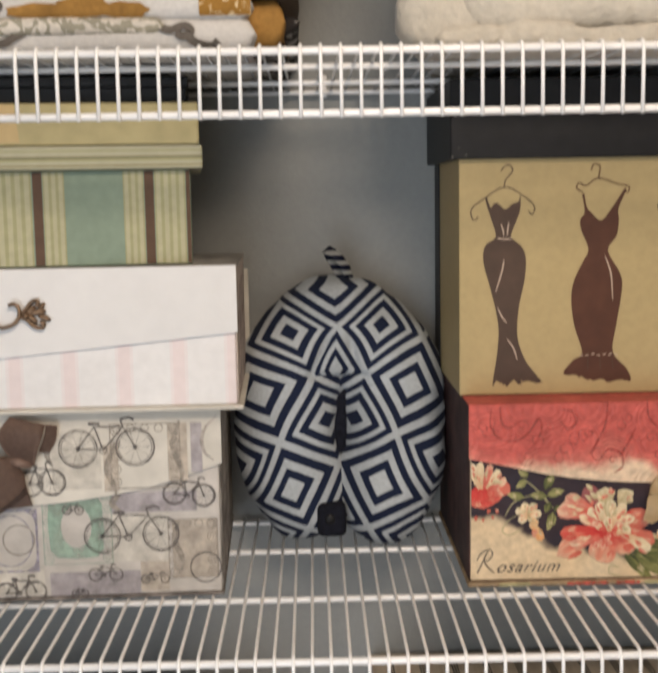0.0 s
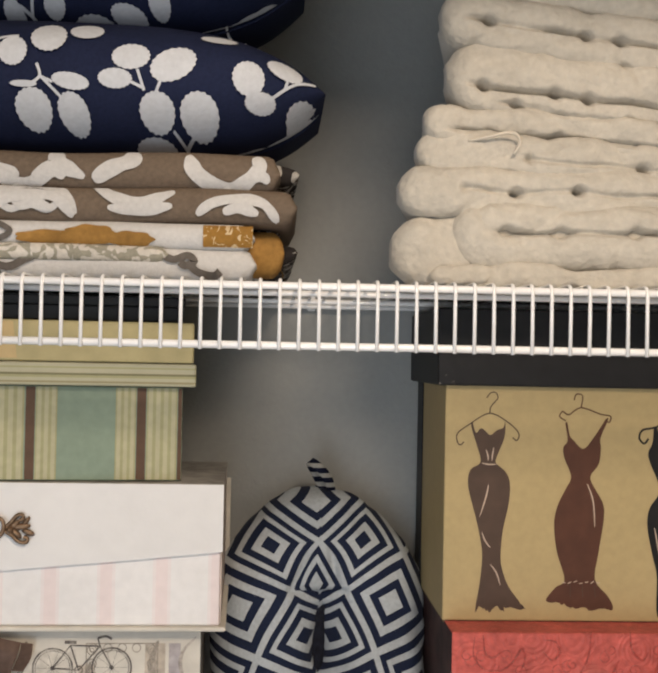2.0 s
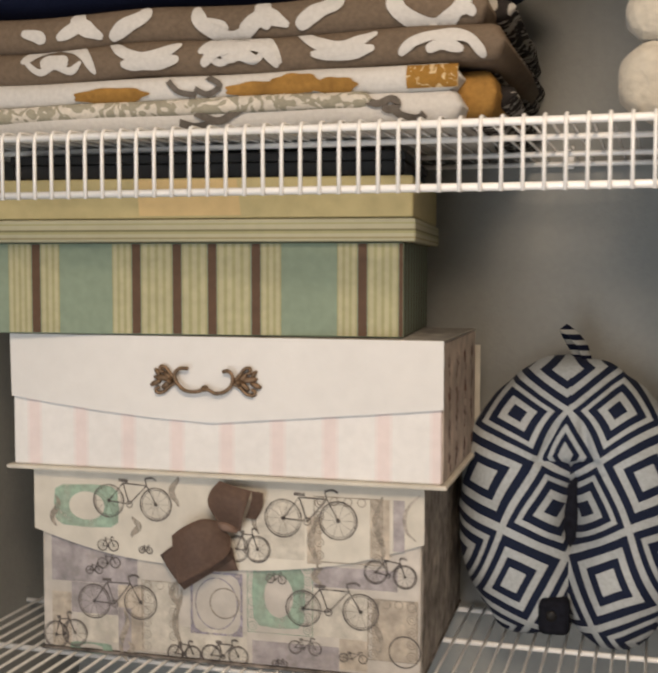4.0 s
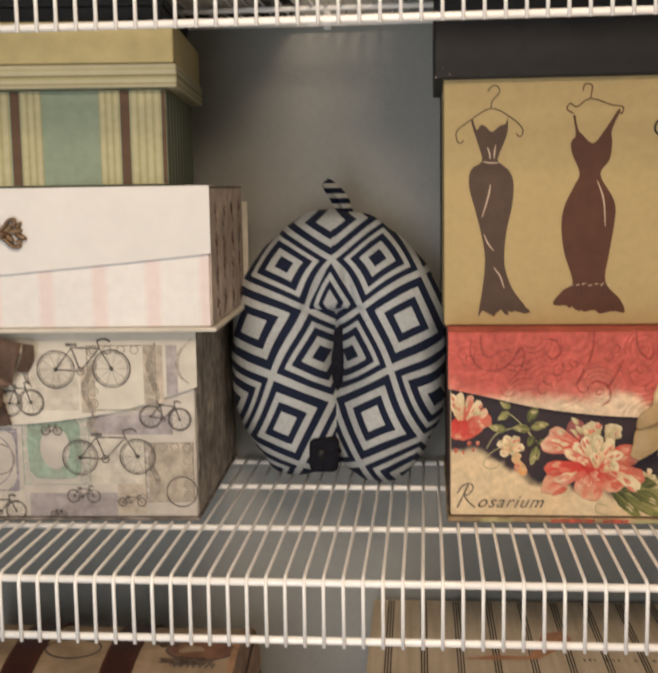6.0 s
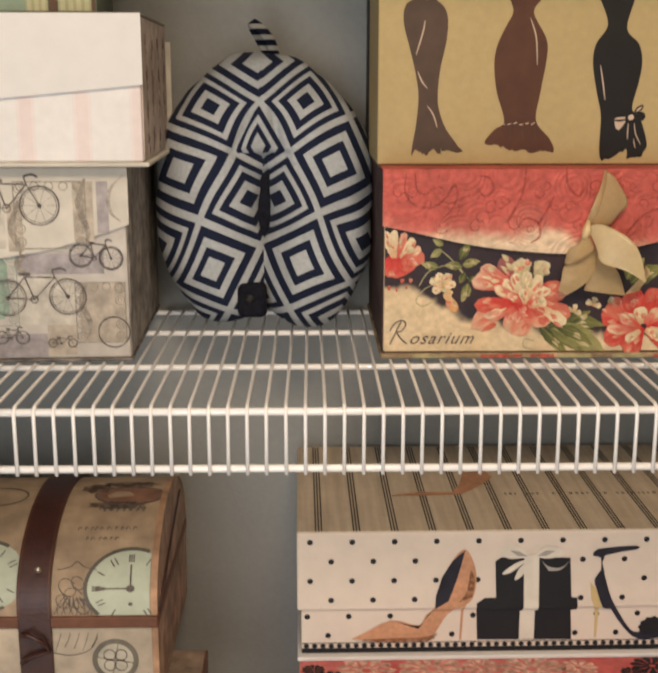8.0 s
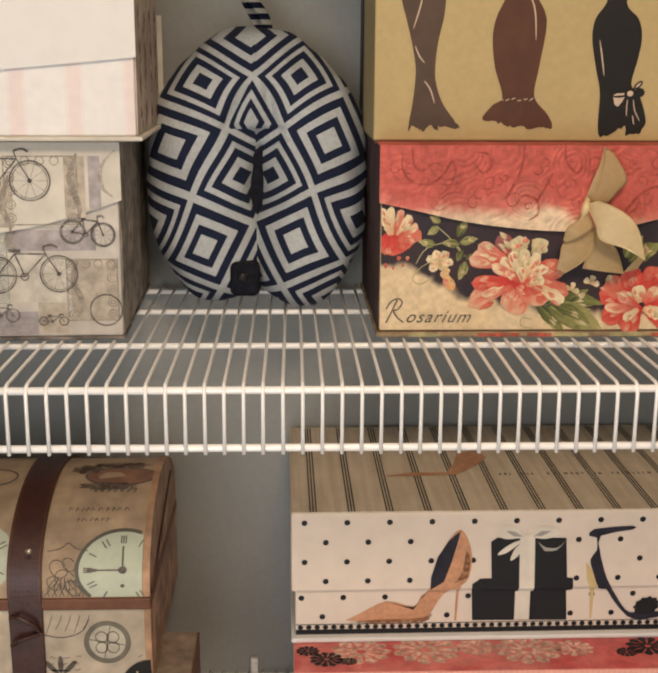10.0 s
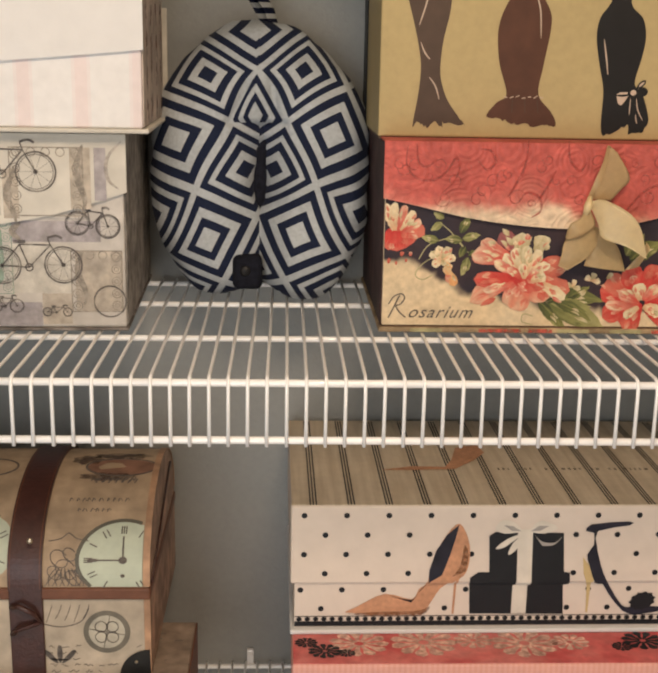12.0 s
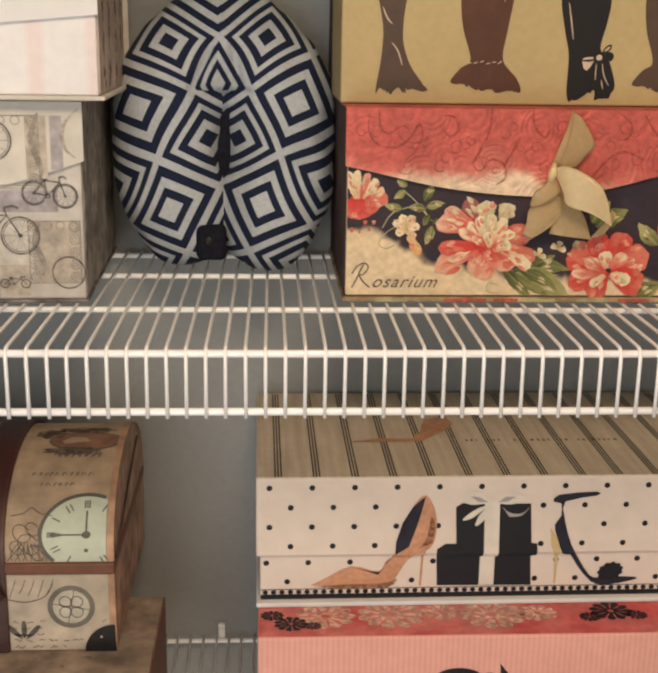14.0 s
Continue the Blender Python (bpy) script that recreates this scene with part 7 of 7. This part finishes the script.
LOWER_LEAVES += [(-0.37, 1.862, 0.016, 0.014, 0.3), (-0.402, 1.84, 0.018, 0.015, -0.3), (-0.38, 1.895, 0.014, 0.01, 0.2), (-0.44, 1.875, 0.017, 0.014, 0.5)]
LOWER_STEMS = [[(-0.2988, 1.8702), (-0.2963, 1.8599), (-0.3061, 1.8527)], [(-0.2963, 1.8599), (-0.286, 1.8557)], [(-0.2963, 1.8606), (-0.2787, 1.8436)], [(-0.2166, 1.868), (-0.2112, 1.8515)], [(-0.1955, 1.8647), (-0.202, 1.8498)], [(-0.2239, 1.8586), (-0.2123, 1.8537)], [(-0.1892, 1.8253), (-0.171, 1.8061)], [(-0.1801, 1.8152), (-0.171, 1.8235)], [(-0.1911, 1.8131), (-0.1746, 1.8116)], [(-0.1052, 1.8542), (-0.0851, 1.8685), (-0.0669, 1.8726)], [(-0.0943, 1.8628), (-0.0917, 1.871)], [(-0.3153, 1.8946), (-0.3299, 1.8917), (-0.3372, 1.8824)]]
leaf_cushion(LOWER, LOWER_LEAVES, LOWER_STEMS, "plump navy cushion printed with white leaves, on folded cloth")
UPPER = Bulge(-0.6, -0.075, 0.2, 0.155, 1.985, 0.066, 0.012)
UPPER_LEAVES = [(-0.3324, 1.928, 0.0088, 0.0092, 0), (-0.2641, 1.9237, 0.019, 0.0073, 0), (-0.2328, 1.931, 0.0154, 0.0062, -0.1), (-0.2051, 1.9389, 0.0092, 0.0081, 0), (-0.122, 1.9337, 0.0198, 0.0081, 0.3), (-0.1608, 1.9211, 0.0139, 0.0059, 0), (-0.1357, 1.9178, 0.0117, 0.0051, 0), (-0.2955, 1.9343, 0.0095, 0.0066, 0.3)]
UPPER_LEAVES += [(-0.25, 1.99, 0.018, 0.014, 0.3), (-0.17, 2.0, 0.018, 0.015, -0.3)]
UPPER_STEMS = [[(-0.325, 1.933), (-0.3177, 1.9283), (-0.3095, 1.921)], [(-0.3177, 1.9283), (-0.3121, 1.9396)], [(-0.1497, 1.9388), (-0.1405, 1.9278), (-0.1368, 1.9215)], [(-0.1405, 1.9278), (-0.1312, 1.9306)], [(-0.1497, 1.9228), (-0.1423, 1.9278)]]
leaf_cushion(UPPER, UPPER_LEAVES, UPPER_STEMS, "plump navy cushion printed with white leaves, stacked on another")


# ---- folded patterned cloths ----
class Fold:
    """A folded layer of cloth with a round front edge."""

    def __init__(self, x0, x1, y0, y1, z0, z1, wave=0.003, seed=0):
        self.x0, self.x1, self.y0, self.y1, self.z0, self.z1, self.wave, self.seed = x0, x1, y0, y1, z0, z1, wave, seed

    def sag(self, x):
        return self.wave * noise.noise(Vector((x * 9, self.seed * 3.1, 0)))

    def lap(self, x):
        return self.y0 + 2 * self.wave * noise.noise(Vector((x * 11, self.seed * 5.3, 7)))

    def front(self, x, z, out=0.0):
        h = (self.z1 - self.z0) / 2
        q = min(0.999, abs(z - (self.z0 + self.z1) / 2 - self.sag(x)) / h)
        return self.lap(x) + h * 0.8 * (1 - math.sqrt(1 - q * q)) - out

    def mesh(self, nx=90, na=14):
        bm = bmesh.new()
        rings = []
        h = (self.z1 - self.z0) / 2
        for i in range(nx + 1):
            x = self.x0 + (self.x1 - self.x0) * i / nx
            e = min(1.0, (self.x1 - x) / 0.012, (x - self.x0) / 0.012 + 0.01)
            e = max(0.12, math.sqrt(max(0, 1 - (1 - e) ** 2)))
            zc = (self.z0 + self.z1) / 2 + self.sag(x)
            y0 = self.lap(x)
            loop = []
            for k in range(na + 1):
                a = -math.pi / 2 + math.pi * k / na
                loop.append(bm.verts.new((x, y0 + h * 0.8 * (1 - math.cos(a)), zc + h * e * math.sin(a))))
            for t in (0.33, 0.66, 1.0):
                loop.append(bm.verts.new((x + 0.004 * math.sin(x * 40 + t * 9) * t, y0 + h + (self.y1 - y0 - h) * t, zc + h * e)))
            for t in (1.0, 0.66, 0.33):
                loop.append(bm.verts.new((x + 0.004 * math.sin(x * 40 + t * 9) * t, y0 + h + (self.y1 - y0 - h) * t, zc - h * e)))
            rings.append(loop)
        n = len(rings[0])
        for a, b in zip(rings, rings[1:]):
            for k in range(n):
                bm.faces.new((a[k], a[(k + 1) % n], b[(k + 1) % n], b[k]))
        bm.faces.new(rings[0])
        bm.faces.new(rings[-1])
        bmesh.ops.recalc_face_normals(bm, faces=bm.faces[:])
        return bm


def blotched(name, a, b, scale, edge=0.5):
    """A woven print of irregular blots of two colours."""
    m, nt, bs, tc = shader(name, 0.88)
    n = nt.nodes.new("ShaderNodeTexNoise")
    n.inputs["Scale"].default_value, n.inputs["Detail"].default_value, n.inputs["Distortion"].default_value = scale, 1, 1.6
    nt.links.new(tc.outputs["Object"], n.inputs["Vector"])
    color = ramp(nt, n.outputs["Fac"], [(0.0, a), (edge, b)])
    nt.links.new(vary(nt, tc, color, 0.1, 280, 0.1, 12), bs.inputs["Base Color"])
    relief(nt, tc, bs, 0.3, 500)
    return m


TAUPE_CLOTH = mat("taupe_cotton", (0.165, 0.125, 0.09), 0.88, grain=0.12, scale=260, bump=0.3, bump_scale=450, stain=0.1)
WHITE_CLOTH = mat("white_cotton_print", (0.6, 0.585, 0.56), 0.88, grain=0.06, scale=260, bump=0.3, bump_scale=450, stain=0.08)
SAGE_FLORAL = blotched("sage_scroll_cotton", (0.34, 0.32, 0.25), (0.62, 0.58, 0.51), 75, 0.52)
GOLD_CLOTH = blotched("ochre_dotted_cotton", (0.6, 0.47, 0.28), (0.3, 0.16, 0.035), 130, 0.4)
OCHRE = mat("ochre_print", (0.31, 0.17, 0.045), 0.88, grain=0.15, scale=200, stain=0.2, stain_scale=30)
GREY_SCROLL = mat("grey_scroll_print", (0.13, 0.115, 0.1), 0.88, grain=0.15, scale=200)
DARK_SIDE = blotched("dark_damask_cotton", (0.42, 0.4, 0.36), (0.03, 0.026, 0.025), 62, 0.45)


def folded_cloth(name, label, layers, prints):
    cloth = thing(name, label, "folded cloth", "folded cloths")
    for layer, material in layers:
        part("fold", layer.mesh(), material, cloth, "", True)
    for make, material in prints:
        bm = bmesh.new()
        make(bm)
        part("woven_print", bm, material, cloth, "", True)
    lo = min((l for l, _ in layers), key=lambda l: l.z0)
    settle(cloth, ((lo.x0 + lo.x1) / 2, (lo.y0 + lo.y1) / 2, lo.z0), 0.0)


UP_FOLD = Fold(-0.62, -0.097, 0.062, 0.33, 1.772, 1.805, 0.003, 1)
LOW_FOLD = Fold(-0.62, -0.082, 0.058, 0.335, 1.744, 1.774, 0.003, 2)


UPPER_SCROLLS = [([(-0.3417, 1.7886), (-0.3286, 1.7858), (-0.3175, 1.7815)], 0.0095), ([(-0.2896, 1.8045), (-0.2851, 1.7933), (-0.3063, 1.7817)], 0.011), ([(-0.2888, 1.8045), (-0.2836, 1.7934), (-0.2617, 1.781)], 0.011), ([(-0.2543, 1.7789), (-0.2394, 1.7889), (-0.2234, 1.796), (-0.2171, 1.8036)], 0.0124), ([(-0.175, 1.8028), (-0.1676, 1.7868), (-0.1464, 1.7748), (-0.1297, 1.7781), (-0.1148, 1.7927), (-0.1193, 1.8027)], 0.011), ([(-0.1222, 1.782), (-0.1129, 1.7859), (-0.1066, 1.7801)], 0.0081)]
LOWER_SCROLLS = [([(-0.3417, 1.7623), (-0.3249, 1.7716), (-0.3007, 1.775), (-0.2792, 1.7672), (-0.268, 1.7493)], 0.0081), ([(-0.3379, 1.7638), (-0.3231, 1.7529), (-0.3074, 1.7569), (-0.2914, 1.7527), (-0.2803, 1.7604)], 0.0051), ([(-0.3212, 1.7596), (-0.3074, 1.7614), (-0.2933, 1.7601)], 0.0124), ([(-0.2543, 1.7766), (-0.2357, 1.7642), (-0.2115, 1.7609), (-0.1855, 1.7704)], 0.0081), ([(-0.2412, 1.7555), (-0.2133, 1.7548), (-0.1873, 1.7583)], 0.0095), ([(-0.1669, 1.7512), (-0.1538, 1.7612), (-0.1334, 1.7653), (-0.1111, 1.762), (-0.0981, 1.7468)], 0.0081), ([(-0.1445, 1.7535), (-0.1315, 1.7575), (-0.1148, 1.7529)], 0.0081)]


def scroll_band(bm, fold, pts, width, shift, out):
    """One white band of the woven scrollwork, kept on the fold, with the weave's uneven outline."""
    mid, reach = (fold.z0 + fold.z1) / 2, 0.46 * (fold.z1 - fold.z0)
    line = [(x - shift, z) for x, z in smooth_line(pts, 8)]
    rows = []
    for i, (x, z) in enumerate(line):
        a, c = line[max(0, i - 1)], line[min(len(line) - 1, i + 1)]
        d = Vector((c[0] - a[0], c[1] - a[1])).normalized()
        w = 0.56 * width * (1 + 0.3 * noise.noise(Vector((x * 70, z * 70, 2.0)))) * math.sqrt(min(1.0, (0.4 + min(i, len(line) - 1 - i)) / 5))
        row = []
        for k in range(5):
            e = (k / 2 - 1) * w
            u, v = x - d.y * e, z + d.x * e
            low, high = mid + fold.sag(u) - reach, mid + fold.sag(u) + reach
            v = min(max(v, low), high)
            row.append(bm.verts.new((u, fold.front(u, v, out), v)))
        rows.append(row)
    for a, b in zip(rows, rows[1:]):
        for k in range(4):
            bm.faces.new((a[k], a[k + 1], b[k + 1], b[k]))


TAUPE_PRINTS = []
for fold, bands in ((UP_FOLD, UPPER_SCROLLS), (LOW_FOLD, LOWER_SCROLLS)):
    for shift in (0.0, 0.172):
        for k, (pts, width) in enumerate(bands):
            TAUPE_PRINTS.append((lambda bm, fold=fold, pts=pts, width=width, shift=shift, out=0.0014 + 0.0003 * k: scroll_band(bm, fold, pts, width, shift, out), WHITE_CLOTH))
folded_cloth("folded_cloth", "folded taupe cotton with white scrolls under a navy cushion", [(UP_FOLD, TAUPE_CLOTH), (LOW_FOLD, TAUPE_CLOTH)], TAUPE_PRINTS)
A_FOLD = Fold(-0.62, -0.118, 0.06, 0.33, 1.7225, 1.7445, 0.0015, 3)
B_FOLD = Fold(-0.61, -0.19, 0.056, 0.33, 1.7095, 1.7235, 0.0015, 4)
C_FOLD = Fold(-0.62, -0.116, 0.060, 0.325, 1.697, 1.7235, 0.001, 5)


CLOTH_PRINTS = []
for cx, cz, rx, rz in ((-0.288, 1.7295, 0.03, 0.0062), (-0.255, 1.7325, 0.022, 0.0085), (-0.222, 1.7295, 0.02, 0.0065), (-0.425, 1.7295, 0.036, 0.0065)):
    CLOTH_PRINTS.append((lambda bm, cx=cx, cz=cz, rx=rx, rz=rz: draped(bm, A_FOLD.front, ellipse(cx, cz, rx, rz, 40, 0, 0.07, 7)), OCHRE))
for pts in ([(-0.345, 1.712), (-0.325, 1.704), (-0.31, 1.71), (-0.298, 1.716)], [(-0.2, 1.72), (-0.186, 1.713), (-0.174, 1.717), (-0.168, 1.712), (-0.175, 1.708), (-0.18, 1.711)], [(-0.174, 1.711), (-0.165, 1.703), (-0.152, 1.7), (-0.146, 1.704)], [(-0.36, 1.704), (-0.345, 1.7), (-0.33, 1.702)]):
    CLOTH_PRINTS.append((lambda bm, pts=pts: draped_line(bm, C_FOLD.front, smooth_line(pts, 5), 0.0065), GREY_SCROLL))
for pts in ([(-0.335, 1.742), (-0.322, 1.734), (-0.334, 1.727), (-0.345, 1.732)], [(-0.37, 1.74), (-0.36, 1.73), (-0.345, 1.727)]):
    CLOTH_PRINTS.append((lambda bm, pts=pts: draped_line(bm, A_FOLD.front, smooth_line(pts, 5), 0.005), GREY_SCROLL))


def gold_end(bm):
    rows = [[bm.verts.new((x, A_FOLD.front(x, z, 0.0022), z)) for z in (1.7245 + 0.0185 * j / 10 + A_FOLD.sag(x) for j in range(11))] for x in (-0.161 + 0.042 * i / 10 for i in range(11))]
    for a, b in zip(rows, rows[1:]):
        for j in range(10):
            bm.faces.new((a[j], a[j + 1], b[j + 1], b[j]))


folded_cloth("folded_cloth", "folded white cotton with ochre and grey prints on the shelf", [(A_FOLD, WHITE_CLOTH), (B_FOLD, SAGE_FLORAL), (C_FOLD, WHITE_CLOTH)], CLOTH_PRINTS + [(gold_end, GOLD_CLOTH)])
R_FOLD = Fold(-0.2, -0.092, 0.085, 0.32, 1.7035, 1.7425, 0.001, 6)
folded_cloth("folded_cloth", "folded ochre cotton tucked beside the white cloth", [(R_FOLD, OCHRE)], [])


def crumpled_cloth():
    cloth = thing("crumpled_cloth", "crumpled dark grey damask cloth behind the folded stack", "cloth")
    for k in range(7):
        z = 1.7 + 0.0145 * k
        bm = Fold(-0.26, -0.092 + 0.012 * math.sin(k * 2.2), 0.12 + 0.012 * math.cos(k * 1.7), 0.403, z, z + 0.018, 0.005, 20 + k).mesh(60, 12)
        for v in bm.verts:
            v.co += Vector((1, 0, 0.4)) * 0.009 * noise.noise(v.co * 50)
        part("fold", bm, DARK_SIDE, cloth, "", True)
    settle(cloth, (-0.15, 0.25, 1.698), 0.0)


crumpled_cloth()


# ---- fluffy white blankets ----
def fleece():
    m, nt, b, tc = shader("fluffy_ivory_fleece", 0.95)
    b.inputs["Sheen Weight"].default_value = 0.25
    base = nt.nodes.new("ShaderNodeRGB")
    base.outputs[0].default_value = (0.57, 0.53, 0.45, 1)
    nt.links.new(vary(nt, tc, base.outputs[0], 0.08, 130, 0.06, 14), b.inputs["Base Color"])
    relief(nt, tc, b, 0.9, 170)
    return m


FLEECE = fleece()
LINING = mat("ivory_lining_ribbon", (0.66, 0.6, 0.5), 0.7, grain=0.05)


def fleece_roll(x0, x1, y0, y1, z0, z1, slope, seed, grooves):
    """One folded fleece: round at the front and at the left turn; grooves (height, start, depth) part its thicknesses and pinch here and there."""
    bm = bmesh.new()
    nx, na = 230, 88
    h = (z1 - z0) / 2 * 1.06
    lip = min(h, 0.022)
    rnd = random.Random(seed)
    holes = [[x0 + start + 0.012 + 0.045 * k + rnd.uniform(-0.02, 0.02) for k in range(10) if rnd.random() < 0.6] for _, start, _ in grooves]
    rings = []
    for i in range(nx + 1):
        x = x0 + (x1 - x0) * (i / nx) ** 1.25
        cap = min(1.0, (x - x0) / (h * 1.15) + 0.03)
        cap = (1 - (1 - cap) ** 2.3) ** (1 / 2.3)
        zc = (z0 + z1) / 2 + slope * (x - x0) + 0.0025 * noise.noise(Vector((x * 13, seed * 1.9, 4.0)))
        yf = y0 + (1 - cap) * h * 0.9 + 0.006 * noise.noise(Vector((x * 11, seed * 2.7, 1.5)))
        loop = []
        for k in range(na + 1):
            a = -math.pi / 2 + math.pi * k / na
            c, w = math.cos(a), math.sin(a)
            z = zc + h * cap * math.copysign(abs(w) ** 0.9, w)
            y = yf + lip * (1 - abs(c) ** 0.6)
            for (gz, start, depth), pin in zip(grooves, holes):
                g = gz + slope * (x - x0) + 0.0035 * noise.noise(Vector((x * 21, seed * 3.3, gz * 50)))
                on = 1 / (1 + math.exp(-(x - x0 - start) / 0.004))
                hole = sum(math.exp(-((x - p) / 0.0042) ** 2) for p in pin)
                y += on * ((0.9 + 0.9 * noise.noise(Vector((x * 31, seed, gz * 9)))) * 1.3 * depth * math.exp(-((z - g) / 0.0019) ** 2) + 0.4 * depth * math.exp(-((z - g) / 0.011) ** 2) + hole * (0.022 + depth) * math.exp(-((z - g) / 0.0034) ** 2))
            co = Vector((x, y, z))
            d = Vector((0, -c, w))
            co += d * (0.0042 * noise.noise(co * 22 + Vector((seed, 0, 0))) + 0.0014 * noise.noise(co * 70) - 0.003 * max(0.0, 1 - abs(noise.noise(co * 13 + Vector((0, seed, 0)))) / 0.16) + 0.0007 * noise.noise(co * 210))
            loop.append(bm.verts.new(co))
        for t, sgn in ((0.5, 1), (1.0, 1), (1.0, -1), (0.5, -1)):
            loop.append(bm.verts.new((x + 0.05 * t * max(0.0, 1 - (x - x0) / 0.12), yf + lip + (y1 - yf - lip) * t, zc + sgn * h * cap * 0.95)))
        rings.append(loop)
    n = len(rings[0])
    for a, b in zip(rings, rings[1:]):
        for k in range(n):
            bm.faces.new((a[k], a[(k + 1) % n], b[(k + 1) % n], b[k]))
    bm.faces.new(rings[0])
    bm.faces.new(rings[-1])
    bmesh.ops.recalc_face_normals(bm, faces=bm.faces[:])
    return bm


def blanket(label, rolls, lap=None):
    """A folded blanket: its thicknesses one on another, with a rounded turn at the left end."""
    ob = thing("blanket", label, "blanket", "folded blankets")
    lo = rolls[0]
    for roll in rolls:
        part("fold", fleece_roll(*roll), FLEECE, ob, "", True)
    if lap:
        part("lining", tube(smooth_line(lap, 5), 0.0014, 6), LINING, ob, "ivory ribbon lining", True)
    settle(ob, (lo[0] + 0.2, 0.2, lo[4]), 0.0)


BX = 0.52
blanket("folded ivory fleece blanket lying at the bottom of the pile", [(0.003, BX, 0.084, 0.36, 1.6975, 1.759, 0.0, 2, []), (0.054, BX, 0.072, 0.36, 1.714, 1.77, 0.0, 3, [(1.7455, 0.035, 0.009)]), (0.034, BX, 0.074, 0.36, 1.6975, 1.717, 0.0, 1, [])])
blanket("folded ivory fleece blanket with loosely rolled edges", [(0.008, BX, 0.08, 0.36, 1.760, 1.805, -0.015, 4, [(1.784, 0.06, 0.004)])])
blanket("folded ivory fleece blanket with its lining showing", [(0.024, BX, 0.084, 0.36, 1.799, 1.838, -0.04, 7, [(1.814, 0.1, 0.004)]), (0.03, BX, 0.086, 0.36, 1.828, 1.861, -0.06, 8, [(1.8385, 0.028, 0.010)])], [(0.068, 0.086, 1.826), (0.085, 0.079, 1.829), (0.1, 0.077, 1.8325), (0.109, 0.077, 1.831), (0.112, 0.078, 1.824), (0.108, 0.082, 1.815)])
blanket("folded ivory fleece blanket in the upper pile", [(0.05, BX, 0.083, 0.36, 1.858, 1.918, -0.1, 9, [(1.880, 0.024, 0.011), (1.864, 0.05, 0.005)])])
blanket("folded ivory fleece blanket near the top of the pile", [(0.044, BX, 0.083, 0.36, 1.914, 1.962, -0.11, 11, [(1.937, 0.026, 0.009)])])
blanket("folded ivory fleece blanket on top of the pile", [(0.056, BX, 0.086, 0.36, 1.958, 2.01, -0.09, 13, [(1.984, 0.03, 0.009)])])
